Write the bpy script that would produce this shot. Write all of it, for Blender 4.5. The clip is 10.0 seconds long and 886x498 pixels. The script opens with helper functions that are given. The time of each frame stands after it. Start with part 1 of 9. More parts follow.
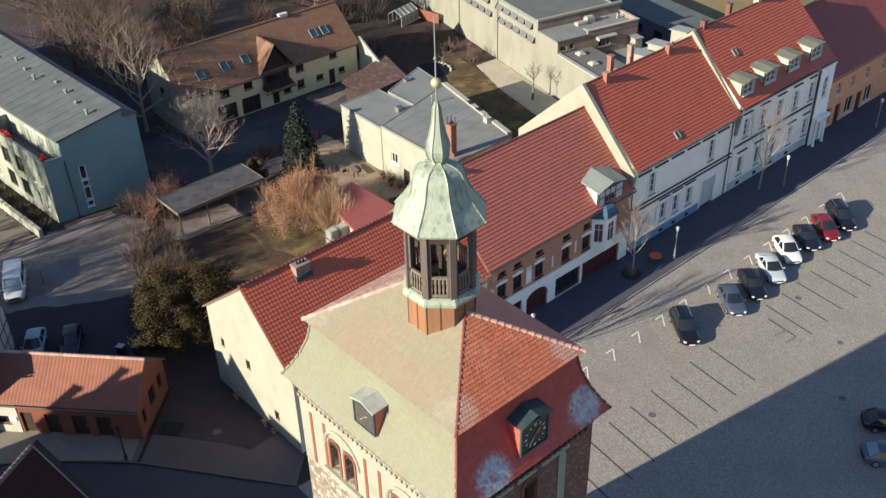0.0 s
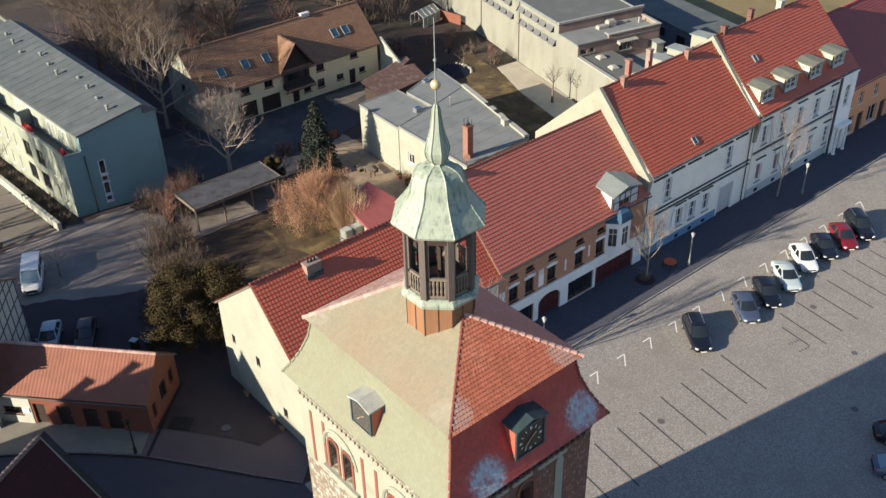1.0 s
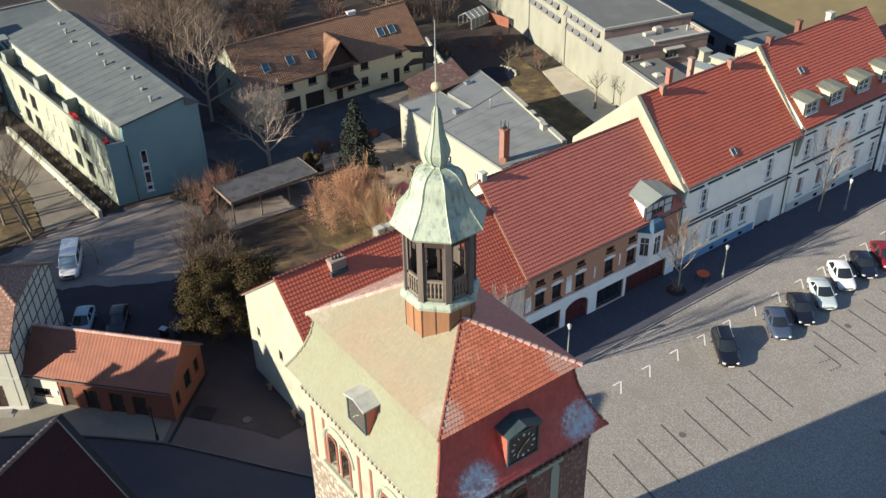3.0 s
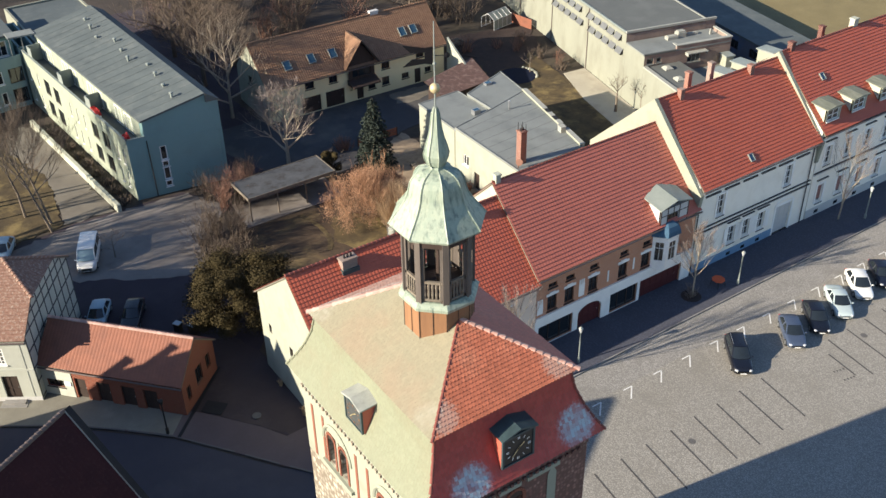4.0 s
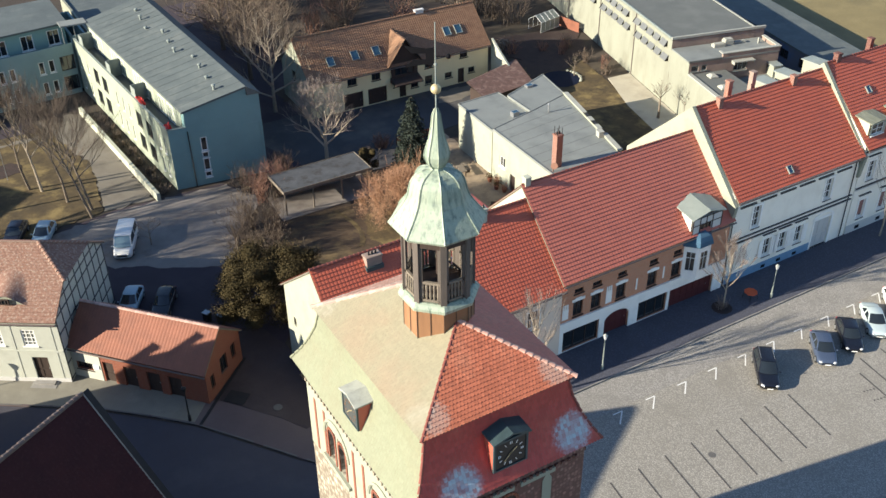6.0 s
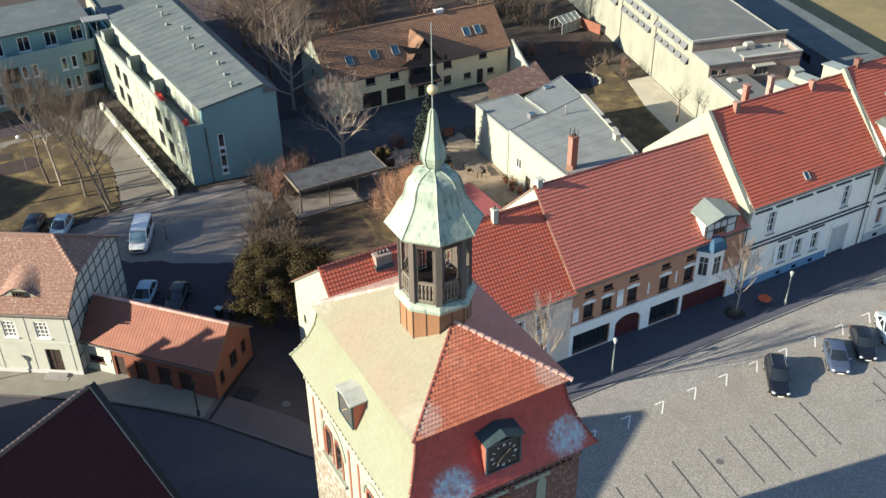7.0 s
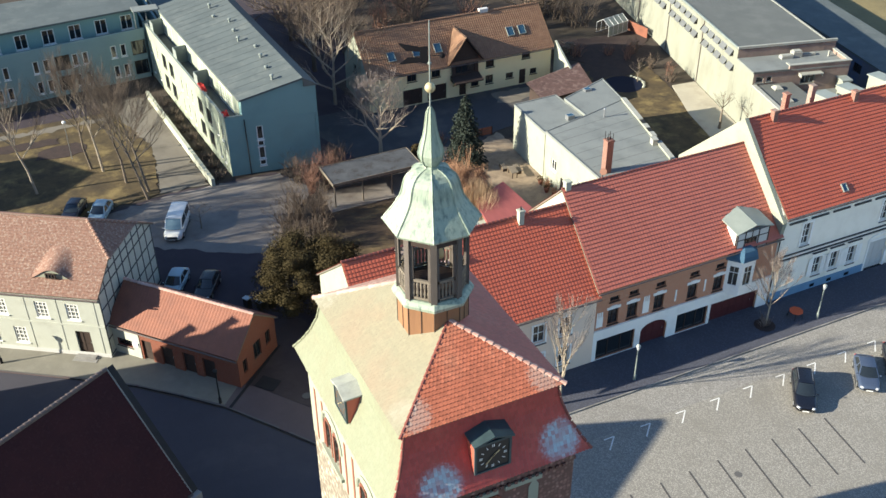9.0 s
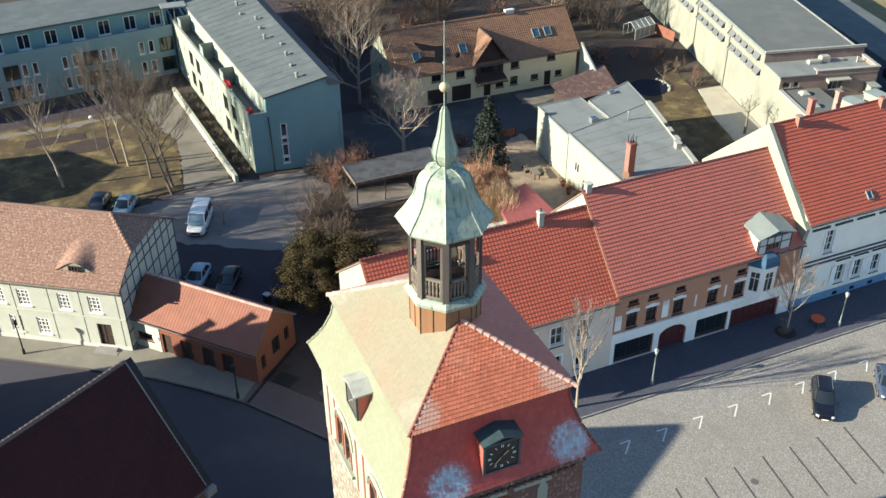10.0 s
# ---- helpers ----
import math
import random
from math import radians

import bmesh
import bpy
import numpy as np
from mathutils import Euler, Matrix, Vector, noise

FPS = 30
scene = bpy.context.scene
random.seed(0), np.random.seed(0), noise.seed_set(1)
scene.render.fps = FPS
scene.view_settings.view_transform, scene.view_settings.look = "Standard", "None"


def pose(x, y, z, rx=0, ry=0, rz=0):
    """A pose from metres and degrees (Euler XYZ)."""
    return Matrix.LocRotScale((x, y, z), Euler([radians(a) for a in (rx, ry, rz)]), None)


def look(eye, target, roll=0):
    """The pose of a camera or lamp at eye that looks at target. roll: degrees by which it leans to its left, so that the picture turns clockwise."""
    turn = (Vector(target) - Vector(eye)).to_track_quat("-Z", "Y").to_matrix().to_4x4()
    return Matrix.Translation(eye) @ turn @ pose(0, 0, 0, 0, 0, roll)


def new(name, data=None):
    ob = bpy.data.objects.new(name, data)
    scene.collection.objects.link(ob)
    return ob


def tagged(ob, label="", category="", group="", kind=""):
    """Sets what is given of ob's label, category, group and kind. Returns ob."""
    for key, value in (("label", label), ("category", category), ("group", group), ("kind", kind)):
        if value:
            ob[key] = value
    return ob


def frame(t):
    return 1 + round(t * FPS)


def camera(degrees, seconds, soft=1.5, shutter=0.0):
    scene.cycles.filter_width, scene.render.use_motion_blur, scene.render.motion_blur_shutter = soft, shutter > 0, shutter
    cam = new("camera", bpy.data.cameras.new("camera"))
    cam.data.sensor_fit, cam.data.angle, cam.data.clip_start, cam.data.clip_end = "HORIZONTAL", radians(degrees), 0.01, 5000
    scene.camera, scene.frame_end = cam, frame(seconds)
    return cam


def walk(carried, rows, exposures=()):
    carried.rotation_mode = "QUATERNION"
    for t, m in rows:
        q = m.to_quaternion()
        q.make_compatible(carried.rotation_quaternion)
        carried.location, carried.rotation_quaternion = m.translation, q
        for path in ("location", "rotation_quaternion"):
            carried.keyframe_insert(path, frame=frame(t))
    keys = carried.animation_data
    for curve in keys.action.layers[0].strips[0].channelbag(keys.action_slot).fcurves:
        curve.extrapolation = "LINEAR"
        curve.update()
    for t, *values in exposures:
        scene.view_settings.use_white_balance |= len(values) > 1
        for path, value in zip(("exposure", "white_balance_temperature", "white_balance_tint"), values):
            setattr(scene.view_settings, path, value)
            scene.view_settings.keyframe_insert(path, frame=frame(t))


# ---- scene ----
cam = camera(48.0, 10.0)
PATH = [
    (0, (-51.145, -40.107, 56.308), (-50.056, -38.862, 55.184), -1.6),
    (0.5, (-50.78, -40.465, 56.35), (-49.708, -39.205, 55.227), -1.5),
    (1, (-50.392, -40.814, 56.332), (-49.339, -39.536, 55.211), -1.4),
    (1.5, (-49.966, -41.139, 56.285), (-48.933, -39.844, 55.165), -1.3),
    (2, (-49.52, -41.505, 56.314), (-48.509, -40.191, 55.194), -1.3),
    (2.5, (-49.093, -41.802, 56.31), (-48.103, -40.473, 55.192), -1.2),
    (4, (-47.747, -42.763, 56.354), (-46.819, -41.388, 55.238), -1.0),
    (4.5, (-47.322, -43.024, 56.342), (-46.415, -41.635, 55.225), -0.9),
    (5, (-46.85, -43.344, 56.349), (-45.966, -41.939, 55.233), -0.9),
    (5.5, (-46.429, -43.624, 56.372), (-45.567, -42.205, 55.256), -0.8),
    (7, (-44.956, -44.425, 56.375), (-44.158, -42.969, 55.26), -0.6),
    (7.5, (-44.492, -44.673, 56.366), (-43.717, -43.205, 55.25), -0.6),
    (8, (-43.962, -44.937, 56.364), (-43.215, -43.455, 55.248), -0.5),
    (8.5, (-43.49, -45.198, 56.369), (-42.764, -43.706, 55.253), -0.4),
    (9, (-42.985, -45.48, 56.363), (-42.281, -43.978, 55.247), -0.4),
    (9.5, (-42.645, -45.72, 56.361), (-41.965, -44.205, 55.246), -0.3),
    (10, (-42.556, -45.772, 56.361), (-41.898, -44.248, 55.246), -0.3),
]
walk(cam, [(t, look(eye, target, roll)) for t, eye, target, roll in PATH], [(0.0, 1.08, 6850, 17), (5.0, 1.35, 6750, 13), (10.0, 1.54, 6550, 9)])

# ---- world, sun, light ----
SUN_ELEVATION, SUN_AZIMUTH = 20.6, 99.8
sun_way = Vector((math.sin(radians(SUN_AZIMUTH)) * math.cos(radians(SUN_ELEVATION)),
                  math.cos(radians(SUN_AZIMUTH)) * math.cos(radians(SUN_ELEVATION)),
                  -math.sin(radians(SUN_ELEVATION))))
world = bpy.data.worlds.new("world")
scene.world = world
world.use_nodes = True
sky = world.node_tree.nodes.new("ShaderNodeTexSky")
sky.sky_type, sky.sun_disc = "NISHITA", False
sky.ozone_density, sky.dust_density = 3.6, 0.3
sky.sun_elevation, sky.sun_rotation = radians(SUN_ELEVATION), radians(SUN_AZIMUTH + 180)
background = world.node_tree.nodes["Background"]
background.inputs["Strength"].default_value = 0.087
world.node_tree.links.new(sky.outputs[0], background.inputs[0])
sun_lamp = bpy.data.lights.new("sun", "SUN")
sun_lamp.energy, sun_lamp.angle, sun_lamp.color = 4.7, radians(0.5), (1.0, 0.93, 0.77)
sun = new("sun", sun_lamp)
sun.matrix_world = look((-120, 20, 60), Vector((-120, 20, 60)) + sun_way)


# ---- materials ----
def material(name, base, rough=0.8, other=None, scale=1.5, fine=25.0, mix=0.6, bump=0.15, spec=0.4, metal=0.0,
             island=0.0, piece=0.0, stretch=(1, 1, 1), dirt=None, dirt_scale=0.35, dirt_amount=0.0, coat=0.0):
    """A procedural surface: two scales of noise, stains, a little relief; island and piece vary the parts."""
    m = bpy.data.materials.new(name)
    m.use_nodes = True
    nt = m.node_tree
    bsdf = nt.nodes["Principled BSDF"]
    other = other or tuple(c * 0.65 for c in base)
    tc = nt.nodes.new("ShaderNodeTexCoord")
    mp = nt.nodes.new("ShaderNodeMapping")
    mp.inputs["Scale"].default_value = stretch
    nt.links.new(tc.outputs["Object"], mp.inputs[0])

    def noisy(s, detail=4.0, r=0.6):
        n = nt.nodes.new("ShaderNodeTexNoise")
        n.inputs["Scale"].default_value, n.inputs["Detail"].default_value, n.inputs["Roughness"].default_value = s, detail, r
        nt.links.new(mp.outputs[0], n.inputs["Vector"])
        return n

    def ramp(socket, a, b):
        r = nt.nodes.new("ShaderNodeMapRange")
        r.inputs[1].default_value, r.inputs[2].default_value = a, b
        nt.links.new(socket, r.inputs[0])
        return r.outputs[0]

    def blend(fac, a, b, mode="MIX"):
        x = nt.nodes.new("ShaderNodeMix")
        x.data_type, x.blend_type = "RGBA", mode
        for sock, val in ((x.inputs[0], fac), (x.inputs[6], a), (x.inputs[7], b)):
            if isinstance(val, (int, float)):
                sock.default_value = val
            elif isinstance(val, tuple):
                sock.default_value = (*val[:3], 1)
            else:
                nt.links.new(val, sock)
        return x.outputs[2]

    def times(socket, k):
        x = nt.nodes.new("ShaderNodeMath")
        x.operation = "MULTIPLY"
        nt.links.new(socket, x.inputs[0])
        x.inputs[1].default_value = k
        return x.outputs[0]

    big, small = noisy(scale), noisy(fine)
    colour = blend(times(ramp(big.outputs[0], 0.3, 0.7), mix), base, other)
    colour = blend(times(ramp(small.outputs[0], 0.35, 0.7), 0.35 * mix), colour, tuple(c * 0.6 for c in base))
    if dirt:
        stain = noisy(dirt_scale, 6.0, 0.65)
        colour = blend(times(ramp(stain.outputs[0], 0.5, 0.68), dirt_amount), colour, dirt)
    for amount, kind in ((island, "ShaderNodeNewGeometry"), (piece, "ShaderNodeObjectInfo")):
        if amount:
            src = nt.nodes.new(kind)
            out = src.outputs["Random Per Island"] if kind.endswith("Geometry") else src.outputs["Random"]
            hsv = nt.nodes.new("ShaderNodeHueSaturation")
            nt.links.new(ramp(out, -1.0 / max(amount, 0.01) * 0.5 + 0.5, 1.0 / max(amount, 0.01) * 0.5 + 0.5), hsv.inputs["Value"])
            two = nt.nodes.new("ShaderNodeMapRange")
            two.inputs[3].default_value, two.inputs[4].default_value = 1.0 - amount, 1.0 + amount
            nt.links.new(out, two.inputs[0])
            nt.links.new(two.outputs[0], hsv.inputs["Value"])
            nt.links.new(colour, hsv.inputs["Color"])
            colour = hsv.outputs[0]
    nt.links.new(colour, bsdf.inputs["Base Color"])
    rr = nt.nodes.new("ShaderNodeMapRange")
    rr.inputs[3].default_value, rr.inputs[4].default_value = max(0.02, rough - 0.1), min(1.0, rough + 0.1)
    nt.links.new(small.outputs[0], rr.inputs[0])
    nt.links.new(rr.outputs[0], bsdf.inputs["Roughness"])
    bsdf.inputs["Specular IOR Level"].default_value = spec
    bsdf.inputs["Metallic"].default_value = metal
    if coat:
        bsdf.inputs["Coat Weight"].default_value = coat
        bsdf.inputs["Coat Roughness"].default_value = 0.35
    if bump:
        b = nt.nodes.new("ShaderNodeBump")
        b.inputs["Strength"].default_value, b.inputs["Distance"].default_value = bump, 0.05
        nt.links.new(small.outputs[0], b.inputs["Height"])
        nt.links.new(b.outputs[0], bsdf.inputs["Normal"])
    return m


def glass_material(name, tint, rough=0.05):
    m = bpy.data.materials.new(name)
    m.use_nodes = True
    b = m.node_tree.nodes["Principled BSDF"]
    b.inputs["Base Color"].default_value = (*tint, 1)
    b.inputs["Roughness"].default_value = rough
    b.inputs["Specular IOR Level"].default_value = 0.8
    return m


def cobbles(name, base, other, size=0.14, joint=(0.05, 0.045, 0.04), patch=(0.3, 0.28, 0.24), vary=0.1, patch_scale=0.05):
    """Small setts: cells with dark joints, stained at a large scale."""
    m = material(name, base, 0.85, other, scale=0.12, fine=9.0, mix=0.55, bump=0.0, dirt=patch, dirt_scale=patch_scale, dirt_amount=0.6)
    nt = m.node_tree
    bsdf = nt.nodes["Principled BSDF"]
    tc = nt.nodes.new("ShaderNodeTexCoord")
    v = nt.nodes.new("ShaderNodeTexVoronoi")
    v.inputs["Scale"].default_value = 1 / size
    v.inputs["Randomness"].default_value = 0.6
    nt.links.new(tc.outputs["Object"], v.inputs["Vector"])
    link = bsdf.inputs["Base Color"].links[0].from_socket
    hsv = nt.nodes.new("ShaderNodeHueSaturation")
    rng = nt.nodes.new("ShaderNodeMapRange")
    rng.inputs[3].default_value, rng.inputs[4].default_value = 1 - vary, 1 + vary
    sep = nt.nodes.new("ShaderNodeSeparateColor")
    nt.links.new(v.outputs["Color"], sep.inputs[0])
    nt.links.new(sep.outputs[0], rng.inputs[0])
    nt.links.new(rng.outputs[0], hsv.inputs["Value"])
    nt.links.new(link, hsv.inputs["Color"])
    edge = nt.nodes.new("ShaderNodeMapRange")
    edge.inputs[1].default_value, edge.inputs[2].default_value = 0.35, 0.62
    nt.links.new(v.outputs["Distance"], edge.inputs[0])
    mix = nt.nodes.new("ShaderNodeMix")
    mix.data_type = "RGBA"
    nt.links.new(edge.outputs[0], mix.inputs[0])
    nt.links.new(hsv.outputs[0], mix.inputs[6])
    mix.inputs[7].default_value = (*joint, 1)
    nt.links.new(mix.outputs[2], bsdf.inputs["Base Color"])
    b = nt.nodes.new("ShaderNodeBump")
    b.invert = True
    b.inputs["Strength"].default_value, b.inputs["Distance"].default_value = 0.5, 0.03
    nt.links.new(v.outputs["Distance"], b.inputs["Height"])
    nt.links.new(b.outputs[0], bsdf.inputs["Normal"])
    return m


def bricks(name, base, other, mortar, w=0.25, h=0.075, axis="XZ", rough=0.85, squash=1.0):
    """Brickwork in the wall's own plane."""
    m = material(name, base, rough, other, bump=0.0)
    nt = m.node_tree
    bsdf = nt.nodes["Principled BSDF"]
    tc = nt.nodes.new("ShaderNodeTexCoord")
    sep = nt.nodes.new("ShaderNodeSeparateXYZ")
    add = nt.nodes.new("ShaderNodeMath")
    com = nt.nodes.new("ShaderNodeCombineXYZ")
    nt.links.new(tc.outputs["Object"], sep.inputs[0])
    nt.links.new(sep.outputs[0], add.inputs[0])
    nt.links.new(sep.outputs[1], add.inputs[1])
    nt.links.new(add.outputs[0], com.inputs[0])
    nt.links.new(sep.outputs[2], com.inputs[1])
    br = nt.nodes.new("ShaderNodeTexBrick")
    br.inputs["Scale"].default_value = 1.0
    br.inputs["Brick Width"].default_value, br.inputs["Row Height"].default_value = w, h
    br.inputs["Mortar Size"].default_value = 0.009
    br.inputs["Color2"].default_value = (*other, 1)
    br.inputs["Mortar"].default_value = (*mortar, 1)
    nt.links.new(com.outputs[0], br.inputs["Vector"])
    old = bsdf.inputs["Base Color"].links[0].from_socket
    nt.links.new(old, br.inputs["Color1"])
    nt.links.new(br.outputs[0], bsdf.inputs["Base Color"])
    b = nt.nodes.new("ShaderNodeBump")
    b.inputs["Strength"].default_value, b.inputs["Distance"].default_value, b.invert = 0.5, 0.02, True
    nt.links.new(br.outputs["Fac"], b.inputs["Height"])
    nt.links.new(b.outputs[0], bsdf.inputs["Normal"])
    return m


TILE = material("red_roof_tile", (0.47, 0.138, 0.094), 0.55, (0.39, 0.112, 0.076), scale=0.6, fine=12, mix=0.6, spec=0.45, dirt=(0.31, 0.098, 0.074), dirt_scale=0.5, dirt_amount=0.4)
TILE_NORTH = material("pale_mottled_tile", (0.4, 0.21, 0.155), 0.6, (0.44, 0.32, 0.26), scale=0.7, fine=10, mix=0.8, spec=0.4, island=0.2, dirt=(0.5, 0.44, 0.38), dirt_scale=0.7, dirt_amount=0.8)
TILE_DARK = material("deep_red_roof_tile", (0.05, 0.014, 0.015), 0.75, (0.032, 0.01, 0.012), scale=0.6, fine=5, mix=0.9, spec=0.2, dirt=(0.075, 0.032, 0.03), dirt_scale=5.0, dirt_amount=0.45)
TILE_OLD = material("weathered_roof_tile", (0.29, 0.165, 0.12), 0.85, (0.17, 0.09, 0.068), scale=4.4, fine=9, mix=1.0, spec=0.3, dirt=(0.38, 0.31, 0.245), dirt_scale=5.0, dirt_amount=0.8)
TILE_BROWN = material("brown_roof_tile", (0.245, 0.135, 0.078), 0.7, (0.16, 0.088, 0.054), scale=1.2, fine=10, mix=0.7, spec=0.3, dirt=(0.31, 0.2, 0.12), dirt_scale=2.5, dirt_amount=0.5)
TILE_TOWER = material("tower_roof_tile", (0.5, 0.11, 0.07), 0.5, (0.42, 0.088, 0.058), scale=0.7, fine=14, mix=0.5, spec=0.5, island=0.1, dirt=(0.5, 0.22, 0.15), dirt_scale=0.6, dirt_amount=0.3)
# Sunny-side tower tiles: washed-out sun glare on red tile is painted as pale colour.
TILE_LIT_UPPER = material("sunlit_upper_tile", (0.256, 0.224, 0.15), 0.5, (0.24, 0.232, 0.162), scale=0.3, fine=9, mix=0.8, spec=0.35, island=0.05, dirt=(0.272, 0.194, 0.132), dirt_scale=0.4, dirt_amount=0.45, bump=0.03)
TILE_LIT_LOWER = material("sunlit_lower_tile", (0.203, 0.218, 0.15), 0.7, (0.198, 0.198, 0.132), scale=0.4, fine=9, mix=0.6, spec=0.25, island=0.04, dirt=(0.193, 0.168, 0.116), dirt_scale=0.4, dirt_amount=0.35, bump=0.03)
# Paler than the roof: the sun these tiles catch is put into the colour.
TILE_RIDGE = material("ridge_tile", (0.42, 0.22, 0.17), 0.6, (0.58, 0.46, 0.4), scale=2.0, fine=14, mix=0.7, spec=0.5, piece=0.2)
COPPER = material("green_copper", (0.335, 0.378, 0.29), 0.5, (0.23, 0.3, 0.235), scale=1.6, fine=9, mix=0.8, spec=0.5, stretch=(3.6, 3.6, 0.16), dirt=(0.055, 0.09, 0.082), dirt_scale=1.4, dirt_amount=0.75)
GILT = material("dull_gilded_metal", (0.55, 0.46, 0.27), 0.5, (0.42, 0.34, 0.19), metal=0.35)
IRON = material("dark_iron", (0.02, 0.021, 0.023), 0.7, (0.035, 0.032, 0.03), spec=0.25)
STEEL = material("grey_steel", (0.4, 0.42, 0.43), 0.4, (0.3, 0.3, 0.3), metal=0.7)
WOOD_GREY = material("weathered_wood", (0.2, 0.17, 0.13), 0.8, (0.09, 0.07, 0.055), scale=3, stretch=(1, 1, 0.15))
WOOD_DARK = material("dark_wood", (0.05, 0.032, 0.025), 0.7, (0.025, 0.018, 0.015), scale=3, stretch=(1, 1, 0.2))
DOOR_RED = material("deep_red_door_paint", (0.09, 0.018, 0.02), 0.6, (0.06, 0.013, 0.015), scale=3, stretch=(1, 1, 0.2))
WOOD_BROWN = material("brown_boards", (0.27, 0.135, 0.065), 0.65, (0.17, 0.085, 0.045), scale=3, stretch=(1, 1, 0.12))
PLASTER = material("cream_plaster", (0.292, 0.308, 0.24), 0.9, (0.25, 0.26, 0.2), scale=0.5, fine=18, mix=0.5, dirt=(0.2, 0.187, 0.14), dirt_scale=0.6, dirt_amount=0.4)
WHITE = material("white_plaster", (0.42, 0.435, 0.35), 0.9, (0.36, 0.368, 0.295), scale=0.5, fine=18, mix=0.5, dirt=(0.28, 0.275, 0.225), dirt_scale=0.5, dirt_amount=0.4)
WHITE_FRESH = material("fresh_white_plaster", (0.9, 0.89, 0.84), 0.9, (0.83, 0.82, 0.77), scale=0.5, fine=18, mix=0.4, dirt=(0.5, 0.5, 0.48), dirt_scale=0.5, dirt_amount=0.3)
HALL_WALL = material("stained_pale_render", (0.256, 0.266, 0.212), 0.9, (0.215, 0.22, 0.175), scale=0.4, fine=14, mix=0.7, stretch=(1, 1, 0.4), dirt=(0.163, 0.157, 0.12), dirt_scale=0.5, dirt_amount=0.5)
PANEL = material("grey_glass_panel", (0.15, 0.155, 0.15), 0.35, (0.1, 0.105, 0.105), scale=0.7, mix=0.7, bump=0)
WHITE_PAINT = material("white_paint", (0.8, 0.8, 0.77), 0.5, (0.7, 0.7, 0.67), scale=2, mix=0.3, bump=0.05)
YELLOW = material("yellow_plaster", (0.86, 0.73, 0.42), 0.9, (0.77, 0.63, 0.36), scale=0.5, mix=0.5)
BEIGE = material("beige_plaster", (0.84, 0.67, 0.53), 0.9, (0.73, 0.58, 0.46), scale=0.6, mix=0.4)
GREY_PLASTER = material("grey_plaster", (0.55, 0.55, 0.53), 0.9, (0.44, 0.44, 0.42), scale=0.6, mix=0.4)
ORANGE_PLASTER = material("orange_plaster", (0.74, 0.34, 0.18), 0.9, (0.63, 0.28, 0.15), scale=0.6, mix=0.4)
TEAL = material("teal_plaster", (0.185, 0.315, 0.305), 0.9, (0.155, 0.262, 0.255), scale=0.3, mix=0.4, dirt=(0.13, 0.215, 0.21), dirt_amount=0.25)
BLUE_PLINTH = material("blue_plinth", (0.16, 0.3, 0.44), 0.85, (0.12, 0.22, 0.33), mix=0.5)
BRICK = bricks("brown_brick", (0.6, 0.26, 0.14), (0.48, 0.2, 0.11), (0.5, 0.36, 0.27))
BRICK_RED = bricks("red_brick", (0.16, 0.06, 0.045), (0.11, 0.04, 0.032), (0.17, 0.13, 0.11))
BRICK_ROSE = bricks("pale_rose_brick", (0.27, 0.125, 0.09), (0.2, 0.09, 0.066), (0.3, 0.21, 0.17))
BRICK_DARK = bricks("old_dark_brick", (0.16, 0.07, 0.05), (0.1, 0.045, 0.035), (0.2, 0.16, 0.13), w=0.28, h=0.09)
STONE = material("rubble_stone", (0.42, 0.38, 0.3), 0.9, (0.26, 0.22, 0.17), scale=3.5, fine=9, mix=0.9, bump=0.5, dirt=(0.26, 0.14, 0.1), dirt_scale=1.1, dirt_amount=0.45)
FELT = material("roofing_felt", (0.122, 0.13, 0.12), 0.85, (0.092, 0.1, 0.094), scale=0.4, fine=20, mix=0.7, dirt=(0.15, 0.155, 0.145), dirt_scale=0.3, dirt_amount=0.5)
FELT_LIGHT = material("pale_roofing_felt", (0.215, 0.232, 0.218), 0.8, (0.165, 0.18, 0.172), scale=0.35, fine=20, mix=0.8, dirt=(0.11, 0.12, 0.118), dirt_scale=0.4, dirt_amount=0.5)
SHED_RED = material("red_sheet_roof", (0.27, 0.075, 0.068), 0.7, (0.2, 0.055, 0.052), scale=0.8, mix=0.7, stretch=(4, 0.6, 1))
GLASS = glass_material("dark_window_glass", (0.015, 0.02, 0.024))
# Pale tint puts the reflection on sunlit panes into their colour.
GLASS_GLARE = glass_material("glare_window_glass", (0.2, 0.21, 0.19), 0.2)
# Car glass tinted pale blue to paint in the reflected sky.
GLASS_REFLECT = glass_material("sky_reflection_glass", (0.16, 0.25, 0.29), 0.15)
VANE = material("blackened_vane_metal", (0.008, 0.008, 0.01), 0.9, (0.012, 0.012, 0.014), spec=0.05)
GLASS_SKY = glass_material("skylight_glass", (0.03, 0.08, 0.12), 0.03)
GROUND = material("dry_earth", (0.06, 0.045, 0.035), 0.95, (0.034, 0.027, 0.021), scale=0.25, fine=4, mix=0.9, dirt=(0.105, 0.086, 0.05), dirt_scale=0.1, dirt_amount=0.6)
LAWN_GARDEN = material("rough_garden_ground", (0.085, 0.056, 0.032), 0.95, (0.035, 0.024, 0.018), scale=0.5, fine=1.8, mix=1.0, bump=0.6, dirt=(0.2, 0.142, 0.062), dirt_scale=0.22, dirt_amount=0.75)
PALE_YARD = material("pale_concrete_yard", (0.46, 0.42, 0.325), 0.9, (0.36, 0.325, 0.25), scale=0.4, fine=14, mix=0.7, dirt=(0.25, 0.22, 0.17), dirt_scale=0.3, dirt_amount=0.5)
